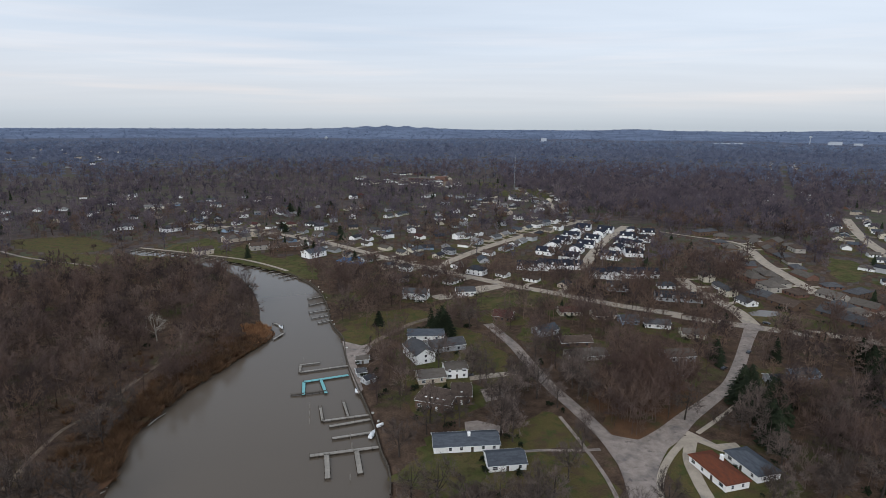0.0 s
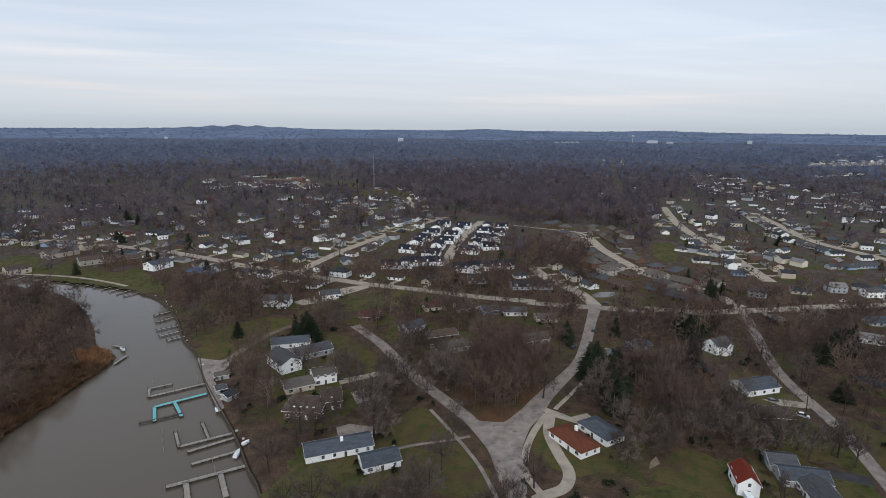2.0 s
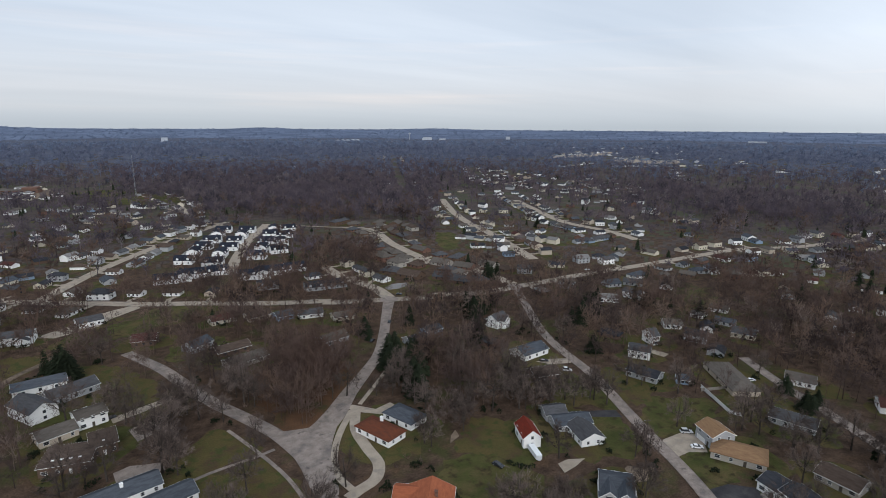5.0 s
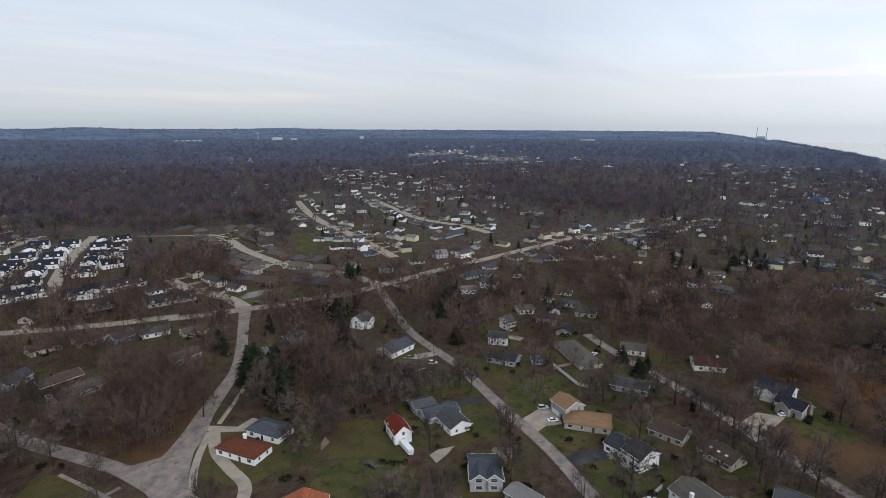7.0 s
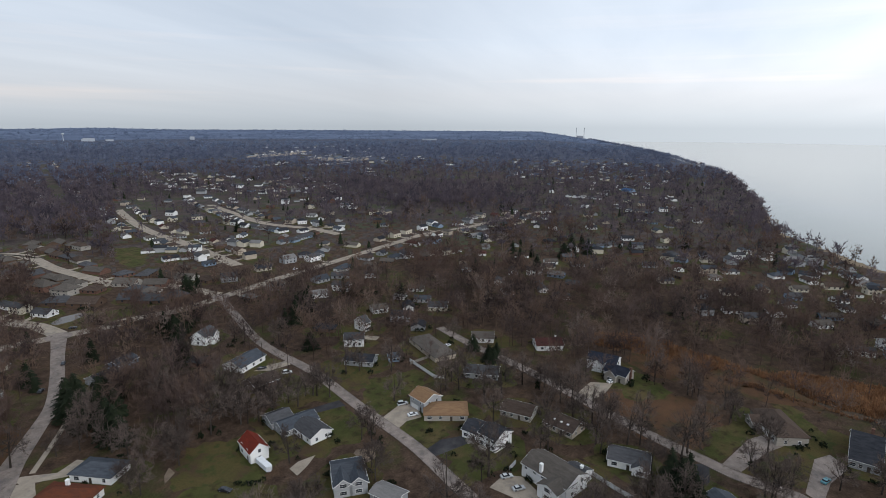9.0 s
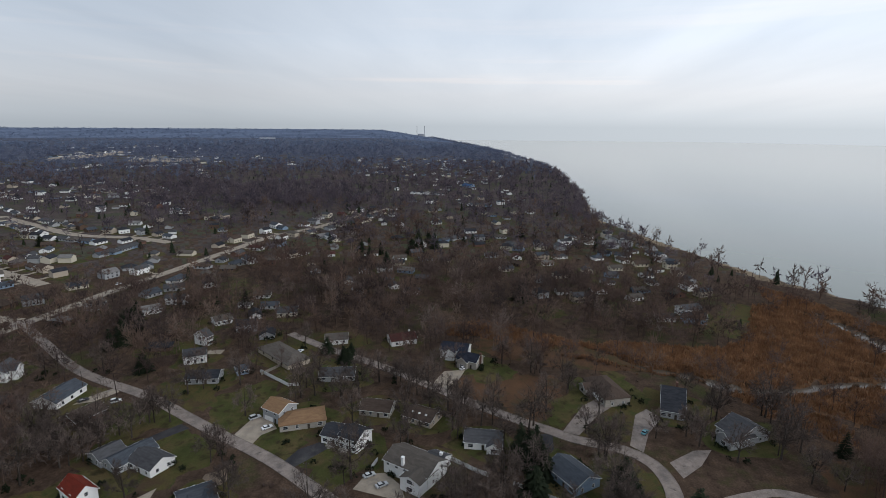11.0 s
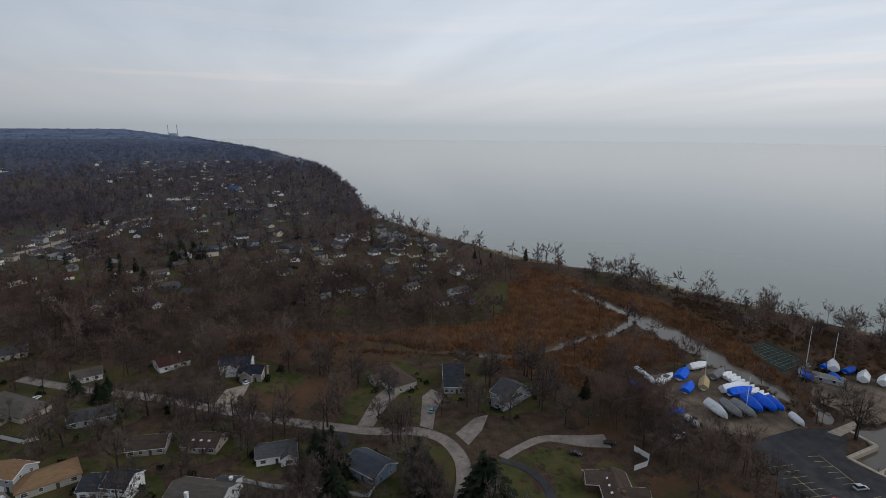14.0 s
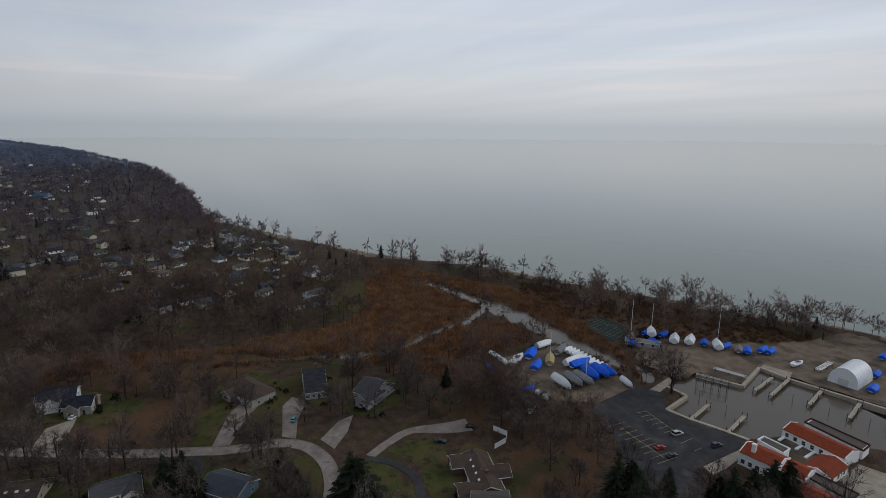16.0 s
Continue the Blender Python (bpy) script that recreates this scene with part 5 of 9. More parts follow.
house(96.3, 333.7, 111.3, 334.9, 8.5, 2.7, 0.45, "beige", "brown", win=3)
house(111.1, 324.4, 122.2, 325.0, 8.5, 3.0, 0.45, "blue", "slate", win=3)
house(125.2, 320.7, 139.7, 317.0, 8, 2.7, 0.45, "white", "grey", win=3)
house(140.8, 303.5, 154.0, 301.5, 8, 2.7, 0.45, "cream", "taupe", "cream ranch house with a pale roof", win=3, chimney=(0.2, 0))
house(117.4, 270.3, 132.7, 272.2, 9, 3.0, 0.45, "grey", "taupe", win=3)
house(110.7, 253.4, 123.1, 254.8, 9, 3.0, 0.45, "grey", "slate", win=3)
# the white house with rust roof at the junction
house(96.9, 175.4, 99.1, 167.4, 8.5, 3.0, 0.45, "white", "rust", "white stucco house with a rust-red roof and white chimney", win=4, hip=True, chimney=(-0.2, 0.55))
house(111.2, 177.9, 112.7, 172.3, 8.5, 3.0, 0.42, "white", "slate", "white house wing with a blue-slate roof", win=3, hip=True)
house(156.2, 241.5, 168.6, 240.7, 9, 2.9, 0.45, "grey", "dark", win=3)
house(169.5, 244.3, 180.9, 245.3, 7, 4.8, 0.4, "blue", "slate", "pale blue two-storey house with slate roof", win=2)
house(212.9, 234.3, 224.4, 237.1, 8, 5.0, 0.6, "white", "grey", "tall white gabled house among bare trees", win=2, wings=((0.0, -3, 6, 5.0, 0.7),))
house(194.0, 192.5, 211.9, 192.8, 10, 3.0, 0.45, "white", "slate", win=3)
house(182.8, 171.8, 195.6, 167.7, 9, 2.7, 0.42, "brick", "brown", "low brick house with a brown roof", win=4)
house(160.6, 143.2, 169.1, 139.1, 8, 2.7, 0.42, "grey", "grey", win=3)
house(157.6, 135.1, 171.7, 128.4, 8, 2.7, 0.45, "grey", "slate", "grey ranch house with slate roof and white trim", win=5)
house(164.8, 128.1, 160.0, 116.3, 8.5, 2.9, 0.48, "white", "grey", win=3)
house(145.2, 139.1, 140.1, 129.3, 6.0, 4.4, 0.8, "white", "red", "narrow white barn with a steep red roof", win=2)
house(139.7, 98.0, 146.4, 89.7, 9.5, 4.6, 0.42, "grey", "slate", "grey house with several steep gables and a slate roof", win=3, wings=((-0.45, -3.5, 6, 4.4, 0.75), (0.5, -3.5, 6, 4.4, 0.75)))
house(140.6, 81.2, 139.1, 70.9, 6, 2.5, 0.3, "grey", "pale", "grey outbuilding with a pale metal roof", win=2, name="outbuilding")
house(93.4, 129.7, 83.3, 118.6, 13, 3.4, 0.46, "cream", "orange", "house with an orange-red shingle roof beside a lawn", win=4, wings=((-0.5, -4.5, 8, 3.2, 0.5), (0.55, -3.5, 7, 3.2, 0.5)), chimney=(0.1, 0.3))
house(202.9, 94.5, 198.6, 85.6, 8.5, 5.2, 0.5, "grey", "tan", "grey two-storey house with a tan roof and garage", win=2, garage=(-0.3, -1))
house(196.4, 82.4, 199.0, 76.2, 10.0, 2.9, 0.4, "stone", "tan", "grey brick wing with a low tan hip roof", hip=True, win=4)
house(188.8, 65.8, 187.4, 58.9, 8.5, 3.4, 0.42, "white", "dark", "white two-storey house wing with a dark roof", win=2, porch=(0.3, -1))
house(186.1, 57.2, 182.8, 49.3, 8.5, 5.2, 0.45, "white", "dark", "white two-storey house with a dark charcoal roof and porch", win=3, porch=(-0.3, -1))
house(174.5, 36.1, 166.0, 19.2, 10.5, 5.0, 0.42, "white", "taupe", "large white two-storey house with a brown-grey roof and chimneys", win=5, chimney=(-0.15, -0.9), wings=((0.55, -4.5, 8, 4.6, 0.4),), garage=(-0.5, -1))
house(174.9, 23.2, 172.4, 17.3, 7.5, 3.8, 0.45, "white", "grey", "white rear wing with a grey roof", win=2, chimney=(0.5, 0))
house(178.7, -22.9, 166.7, -31.7, 10, 3.2, 0.46, "blue", "slate", "blue-sided house with a slate roof and timber deck", win=4)
house(191.6, 11.4, 191.4, -2.8, 8.5, 3.0, 0.46, "white", "grey", "white cottage with a grey roof under bare trees", win=3, wings=((0.6, -2.5, 5.5, 2.9, 0.6),))
house(274.5, 29.5, 272.1, 15.2, 9.0, 4.8, 0.5, "white", "navy", "white house with a navy roof, gables and a pale chimney", win=3, wings=((-0.2, -2.5, 5, 4.6, 0.7),))
house(265.1, 19.8, 260.7, 8.9, 8.0, 4.0, 0.55, "stone", "navy", "stone-fronted house wing with navy roof", win=2, chimney=(1.05, 0), wings=((-0.2, -2.0, 5.5, 3.8, 0.75),))
house(284.6, 60.9, 291.3, 47.7, 9.0, 3.0, 0.5, "white", "maroon", "white house with a dark red roof", win=3, chimney=(0.6, 0.1))
house(242.4, -48.4, 233.3, -51.5, 10.5, 4.0, 0.5, "stone", "brown", "large stone house with a steep grey-brown roof", win=4, hip=True, wings=((-0.4, -3.5, 6, 3.0, 0.6),), garage=(0.2, -1))
house(231.5, -72.6, 229.1, -81.8, 20, 3.4, 0.53, "grey", "dark", "large house under a broad dark grey roof", win=4, chimney=(0.3, 0.3))
house(213.4, -95.5, 203.7, -100.2, 14, 3.8, 0.5, "grey", "grey", "grey house with white gables and a grey roof", win=4, wings=((0.5, -4.5, 7, 3.8, 0.6),))
house(264.5, 119.6, 252.8, 104.9, 11, 2.8, 0.42, "beige", "taupe", "wide house with a taupe hip roof", hip=True, win=4)
house(247.3, 160.9, 252.4, 151.5, 9, 4.4, 0.42, "white", "grey", win=3)
house(268.8, 164.2, 273.3, 162.7, 8, 5.4, 0.7, "white", "grey", "tall white gabled house", win=2)
house(227.6, 147.0, 230.8, 132.3, 8.5, 2.8, 0.45, "grey", "dark", win=4)
house(237.3, 128.0, 240.7, 123.5, 5.5, 2.4, 0.5, "blue", "slate", "small blue garden shed", win=1, name="shed")
house(238.4, 85.3, 241.9, 69.0, 9, 2.8, 0.45, "grey", "grey", win=4)
house(211.1, 57.0, 210.0, 43.8, 9, 2.7, 0.42, "stone", "brown", win=4)
house(208.5, 36.5, 203.8, 24.3, 9, 2.7, 0.42, "beige", "brown", "low house with a brown roof and skylights", win=4, skylights=3)
house(282.2, 97.1, 286.2, 85.4, 9, 2.7, 0.42, "white", "taupe", win=4)
house(143.8, -106.5, 123.4, -98.6, 8.5, 3.0, 0.42, "brown", "brown", "sprawling brown-roofed house with skylights and a white fence", win=5, skylights=4, wings=((0.78, -5.5, 8, 2.9, 0.42), (0.1, 4.5, 7, 3.4, 0.5), (-0.7, -4.5, 7.5, 3.1, 0.5)), chimney=(0.3, 0.2))
house(123.0, -90.9, 115.9, -100.1, 11, 3.0, 0.42, "white", "taupe", "brown-roofed wing with a white gable", win=3)
house(321.9, 142.2, 326.0, 130.1, 9, 3, 0.45, "cream", "grey", win=3)
house(300.5, 174.1, 307.8, 166.9, 8, 2.9, 0.45, "white", "taupe", win=3)
house(310.7, 231.2, 320.4, 221.1, 8, 2.9, 0.45, "white", "pale", win=3)
# houses by the marsh edge
house(357.2, -118.3, 362.5, -131.0, 9, 4.8, 0.4, "white", "grey", "white house at the edge of the marsh", win=3)
house(345.3, -116.5, 344.3, -129.9, 9, 4.0, 0.45, "blue", "dark", "dark blue house at the edge of the marsh", win=3)
house(346.4, -100.5, 346.0, -111.4, 7, 2.8, 0.4, "white", "grey", win=2)
# river terrace houses
for x1_, y1_, x2_, y2_, w_, r_ in ((-227.2, 556.0, -207.5, 574.9, "beige", "taupe"), (-234.1, 501.5, -220.8, 511.7, "beige", "brown"), (-188.5, 523.4, -172.9, 531.8, "stone", "brown"), (-167.1, 518.7, -141.5, 530.0, "brown", "brown"), (-126.2, 490.5, -113.8, 505.3, "white", "slate"), (-380.9, 622.9, -362.5, 631.0, "white", "grey"), (-319.1, 610.4, -305.0, 625.3, "white", "grey"), (-341.1, 803.6, -329.4, 816.4, "white", "slate"), (-427.0, 776.8, -404.9, 789.2, "cream", "pale")):
    house(x1_, y1_, x2_, y2_, 11, 5.0 if y1_ < 500 else 4.2, 0.4, w_, r_, win=4, group="houses on the river terrace")

for x1_, y1_, x2_, y2_, r_ in ((-44.4, 263.6, -38.1, 265.1, "taupe"), (-41.5, 248.7, -38.1, 250.0, "grey"), (-37.2, 239.9, -33.1, 243.5, "dark")):
    house(x1_, y1_, x2_, y2_, 4.5, 2.3, 0.4, "grey", r_, "small grey boat shed on the river bank", win=1, name="shed")

# ---- river docks, sea wall and small boats ----
pier(-70.9, 253.4, -47.6, 261.6, 1.6)
pier(-70.9, 253.4, -72.9, 262.6, 1.2)
pier(-73.0, 262.0, -63.5, 264.8, 1.2)
pier(-66.3, 242.9, -46.1, 250.5, 1.9, M_TEAL, "turquoise-painted boat dock on piles")
pier(-66.3, 242.9, -63.3, 229.9, 1.5, M_TEAL, "turquoise-painted timber dock finger on piles")
pier(-58.5, 244.8, -53.3, 231.6, 1.5, M_TEAL, "turquoise-painted timber dock finger on piles")
pier(-69.1, 230.0, -63.4, 231.2, 1.2, M_WOODD, "dark low dock beside the turquoise one")
pier(-62.9, 231.2, -53.6, 234.0, 1.2, M_WOODD, "dark low dock beside the turquoise one")
pier(-49.5, 207.4, -30.7, 212.6, 1.5)
pier(-49.7, 207.4, -53.0, 218.2, 1.1, tall=0.8)
pier(-39.7, 211.1, -43.8, 223.3, 1.1, tall=0.8)
pier(-46.0, 203.0, -29.6, 209.0, 1.6)
pier(-43.1, 194.3, -27.6, 199.0, 1.5)
pier(-49.2, 182.5, -23.3, 188.7, 1.8)
pier(-43.1, 183.7, -39.7, 169.2, 1.9)
pier(-32.3, 186.3, -28.7, 172.1, 1.9)
for x1_, y1_, x2_, y2_ in ((-91.1, 357.0, -80.9, 365.8), (-87.5, 342.0, -75.1, 349.0), (-83.5, 331.2, -71.6, 338.9), (-77.7, 323.1, -68.3, 329.4), (-95.1, 370.6, -85.6, 378.7)):
    pier(x1_, y1_, x2_, y2_, 1.3, step=2.5, tall=0.8)
for x_, y_ in ((-58.0, 219.5), (-56.3, 212.3), (-54.9, 206.4), (-36.1, 195.1), (-34.3, 188.5), (-31.8, 169.2), (-73.7, 385.0), (-72.2, 266.6), (-52.4, 266.8)):
    mooring_post(x_, y_, 0.9)


def bank_line(a, b):
    """The part of the river's outline between two of its places."""
    i = min(range(len(RIVER)), key=lambda k: (RIVER[k] - Vector(a)).length)
    j = min(range(len(RIVER)), key=lambda k: (RIVER[k] - Vector(b)).length)
    return RIVER[i:j + 1]


QUAY = bank_line((-17.1, 159.8), (-303.6, 528.0))


def sea_wall(line, side, top, width, label, name="seawall", material=None):
    vs, fs = [], []
    for i, p in enumerate(line):
        a = line[min(i + 1, len(line) - 1)] - line[max(i - 1, 0)]
        a.normalize()
        u = Vector((a.y, -a.x)) * side
        for o, z in ((-0.1, -3.0), (-0.1, top), (width, top), (width, -3.0)):
            q = p + u * o
            vs.append((q.x, q.y, z))
    for i in range(len(line) - 1):
        for k in range(3):
            fs.append((4 * i + k, 4 * i + k + 1, 4 * i + k + 5, 4 * i + k + 4))
    return tagged(new(name, mesh(name, vs, fs, material or M_WOODD)), label, "sea wall", kind="structure")


sea_wall(QUAY, 1, 0.12, 0.5, "dark timber sea wall along the river bank")
n_ = len(QUAY)
for i_ in range(int(n_ * 0.56), n_ - 1, 2):
    a_ = (QUAY[i_ + 1] - QUAY[i_]).normalized()
    out_ = Vector((-a_.y, a_.x))
    p_, q_ = QUAY[i_], QUAY[i_] + out_ * 11.0
    pier(p_.x, p_.y, q_.x, q_.y, 1.4, step=3, tall=0.6)
ribbon("pavement", [tuple(p + Vector(((QUAY[min(k + 1, n_ - 1)] - QUAY[k - 1]).normalized().y, -(QUAY[min(k + 1, n_ - 1)] - QUAY[k - 1]).normalized().x)) * 2.4) for k, p in list(enumerate(QUAY))[int(n_ * 0.6):n_ - 1]], 2.2, 0.06, M_CONC, "pale walkway along the docks", "footpath", step=5, keep=False)
for i_ in range(int(n_ * 0.05), int(n_ * 0.55)):
    rnd_ = random.Random(i_)
    for k_ in range(2):
        a_ = (QUAY[i_ + 1] - QUAY[i_]).normalized()
        p_ = QUAY[i_] + a_ * rnd_.uniform(0, 4) + Vector((a_.y, -a_.x)) * rnd_.uniform(0.8, 2.6)
        if rnd_.random() < 0.16:
            bm_ = bmesh.new()
            bmesh.ops.create_icosphere(bm_, subdivisions=1, radius=rnd_.uniform(0.4, 0.9))
            for v_ in bm_.verts:
                v_.co *= rnd_.uniform(0.75, 1.15)
                v_.co.z *= 0.6
            me_ = bpy.data.meshes.new("boulder")
            bm_.to_mesh(me_); bm_.free(); me_.materials.append(M_STONE)
            ob_ = new("boulder", me_)
            ob_.location = (p_.x, p_.y, 0.15)
            tagged(ob_, "pale boulder on the river bank", "rock", "bank boulders")
stored_boat(-27.6, 196.8, 75, 4.6, "white", z=-1.6, label="small covered boat on a lift beside the sea wall")
stored_boat(-24.9, 201.5, 40, 2.8, "white", label="small white dinghy ashore on the bank")
stored_boat(-39.5, 233.6, 100, 4.5, "open", z=-1.5, label="small white boat moored at the turquoise dock")
pier(-105.1, 322.7, -98.1, 317.9, 1.4, label="small weathered timber dock at the marsh point")
pier(-97.0, 296.0, -93.9, 305.7, 1.4, label="small weathered timber dock at the marsh point")
stored_boat(-97.8, 314.4, 300, 6, "open", z=-1.8, label="white motor boat moored at the marsh point")
def drift_log(x1, y1, x2, y2, r):
    ob = new("driftwood", mesh("driftwood", *tube_data([(x1, y1, -0.9), ((x1 + x2) / 2, (y1 + y2) / 2 + 0.3, -0.7), (x2, y2, -1.1)], [r, r * 0.85, r * 0.5], 7), M_WOOD))
    return tagged(ob, "weathered fallen trunk lying at the river bank", "log", "driftwood")


drift_log(-125.4, 165.8, -115.3, 162.9, 0.3)
drift_log(-119.5, 161.1, -113.7, 164.1, 0.3)
drift_log(-114.3, 158.2, -113.4, 162.3, 0.3)
drift_log(-120.4, 203.1, -118.4, 213.2, 0.3)
fence([(-90.4, 464.1), (-85.9, 472.2), (-73.0, 480.9)], 1.2, M_WOOD, "low timber fence beside the pool terrace")
sheet("pool", [(-96.0, 480.3), (-89.5, 502.6), (-66.5, 489.6), (-70.7, 464.5)], 0.25, M_POOL, "covered blue swimming pool on a terrace", "pool", kind="", thick=0.3)

# ---- marina ----
M_SHINGLE["tile"] = M_TILE


def quay_cap(pts, w, label):
    line = [Vector(p) for p in pts]
    root = thing("quay", line[0].x, line[0].y, 0, 0, label, "quay")
    o = line[0]
    for a, b in zip(line, line[1:]):
        L = (b - a).length
        turn = math.degrees(math.atan2(b.y - a.y, b.x - a.x))
        n = max(1, round(L / 4))
        me = mesh("capstone", *box_data(0.02, L / n - 0.02, -w / 2, w / 2, -2.6, 0.22), M_WOODPALE)
        for i in range(n):
            p = a + (b - a) * (i / n) - o
            piece("capstone", me, root, m=pose(p.x, p.y, 0, 0, 0, turn))


M_WOODPALE = surface("pale_quay_concrete", (0.36, 0.31, 0.245), (0.46, 0.40, 0.32), 1.5, 0.9, 0.2, fine=(0.3, 0.25), vary=0.08)
quay_cap([(97.3, -206.9), (109.7, -204.2), (120.0, -201.2), (129.6, -200.1), (132.3, -218.8), (143.2, -219.2)], 1.5, "pale concrete quay around the boat basin")
quay_cap([(143.8, -243.5), (124.4, -250.6), (131.2, -278.7), (115.4, -277.5), (99.0, -279.6), (78.6, -282.7), (54.4, -285.5)], 1.5, "pale concrete quay along the boatyard")
patch("concrete", [(131.1, -278.9), (131.5, -283.5), (118.9, -286.1), (116.0, -277.7)], 0.06)
patch("concrete", [(145.3, -209.4), (148.6, -228.6), (144.4, -226.2), (141.3, -211.5)], 0.06)
for x1_, y1_, x2_, y2_ in ((119.2, -202.4, 122.5, -219.9), (105.1, -206.0, 108.5, -223.9), (121.5, -272.2, 118.6, -251.2), (116.0, -276.5, 112.0, -252.4), (101.8, -277.2, 98.5, -258.4), (86.9, -278.8, 83.6, -260.2), (73.5, -280.8, 70.7, -264.2)):
    pier(x1_, y1_, x2_, y2_, 1.7, M_WOODPALE, "pale finger pier in the boat basin", z=0.05, tall=1.2, step=9, group="marina piers")
for x_, y_ in ((105.1, -257.5), (91.4, -260.3), (77.4, -263.3), (116.0, -222.7), (129.6, -224.2)):
    mooring_post(x_, y_, 2.2)


def lift_frame(x1, y1, x2, y2, n=4):
    """The steel frame over the hauling slip."""
    p, q = Vector((x1, y1)), Vector((x2, y2))
    L = (q - p).length
    root = thing("boat_hoist", p.x, p.y, 0, math.degrees(math.atan2(q.y - p.y, q.x - p.x)), "dark steel boat hoist frame over the slip", "boat hoist")
    for i in range(n + 1):
        for y in (0, 5):
            piece("post", mesh("post", *tube_data([(i * L / n, y, -3), (i * L / n, y, 2.4)], [0.14, 0.14], 6), M_STEELD), root)
        piece("crossbeam", mesh("crossbeam", *box_data(i * L / n - 0.12, i * L / n + 0.12, -0.2, 5.2, 2.4, 2.7), M_STEELD), root)
    for y in (0, 5):
        piece("rail", mesh("rail", *box_data(-0.3, L + 0.3, y - 0.14, y + 0.14, 2.7, 3.0), M_METAL), root)
    return root


M_STEELD = surface("dark_steel", (0.05, 0.055, 0.062), (0.085, 0.09, 0.10), 0.8, 0.6, metal=0.4)
lift_frame(137.9, -234.4, 125.5, -239.1)


def mast_rack(x1, y1, x2, y2):
    p, q = Vector((x1, y1)), Vector((x2, y2))
    L = (q - p).length
    root = thing("mast_rack", p.x, p.y, 0, math.degrees(math.atan2(q.y - p.y, q.x - p.x)), "timber rack of pale stored sailboat masts", "mast rack")
    for i in range(3):
        x = L * (0.1 + 0.4 * i)
        piece("trestle", mesh("trestle", *join(box_data(x - 0.1, x + 0.1, -1.6, 1.6, 1.1, 1.3), box_data(x - 0.1, x + 0.1, -1.5, -1.3, 0, 1.1), box_data(x - 0.1, x + 0.1, 1.3, 1.5, 0, 1.1)), M_WOODD), root)
    for k in range(7):
        y = -1.4 + k * 0.46
        d = random.Random(k).uniform(0, 2)
        piece("mast", mesh("mast", *tube_data([(d, y, 1.42), (L - 1 + d, y * 0.9, 1.42)], [0.12, 0.08], 6), M_HULL), root)
    return root


mast_rack(141.9, -254.8, 127.4, -258.8)
mast_rack(112.5, -296.3, 113.3, -314.0)

# boats in the yard beside the creek
def boat_between(x1, y1, x2, y2, cover, mast=0.0, seed=0, wide=0.34, label="", most=8.6):
    d = Vector((x2 - x1, y2 - y1))
    L = min(d.length, most)
    d.normalize()
    c = Vector((x1, y1)) + d * L * 0.5
    stored_boat(c.x, c.y, math.degrees(math.atan2(d.y, d.x)), L, cover, mast, seed=seed, B=max(1.8, L * wide), label=label)


YARD = [(197.6, -169.2, 208.5, -192.1, "open", 0), (199.3, -182.0, 207.6, -193.7, "blue", 0), (187.6, -175.4, 193.6, -184.6, "blue", 0), (187.4, -185.6, 198.5, -196.9, "tan", 17), (195.7, -198.7, 201.0, -210.2, "grey", 0), (208.1, -195.8, 208.7, -206.9, "white", 0), (183.2, -192.4, 183.7, -207.2, "white", 0), (180.2, -193.4, 180.1, -207.6, "blue", 0), (175.2, -197.8, 157.6, -191.8, "blue", 0), (173.9, -203.7, 157.4, -198.6, "blue", 0), (171.8, -207.1, 161.1, -203.8, "blue", 0), (173.1, -189.2, 158.9, -187.5, "grey", 17)]
YARD += [(174.6, -184.6, 161.1, -181.9, "grey", 0), (175.5, -177.2, 161.5, -175.0, "white", 0), (157.8, -204.7, 149.8, -202.2, "white", 0), (217.0, -169.9, 207.1, -169.4, "open", 0), (190.4, -161.4, 182.1, -163.3, "grey", 0), (175.4, -155.8, 174.0, -163.2, "blue", 0), (181.7, -150.9, 174.0, -152.9, "grey", 0), (169.2, -160.6, 161.8, -160.6, "white", 0), (166.7, -149.9, 160.3, -150.9, "grey", 0), (202.9, -157.0, 195.5, -160.2, "blue", 0), (157.9, -145.6, 158.3, -151.3, "white", 0), (207.1, -169.4, 199.7, -168.3, "white", 0)]
for i_, (x1_, y1_, x2_, y2_, c_, m_) in enumerate(YARD):
    boat_between(x1_, y1_, x2_, y2_, c_, m_, i_, 0.42 if c_ == "blue" else 0.34, most=14.0 if i_ == 0 else 13.0)
for i_ in range(10):
    p_, q_ = Vector((196.9, -205.2)).lerp(Vector((170.1, -203.6)), i_ / 9), Vector((197.8, -213.9)).lerp(Vector((172.2, -212.6)), i_ / 9)
    boat_between(p_.x, p_.y, q_.x, q_.y, "white", 0, 40 + i_, label="small white-wrapped boat in a close row beside the creek", most=7.0)
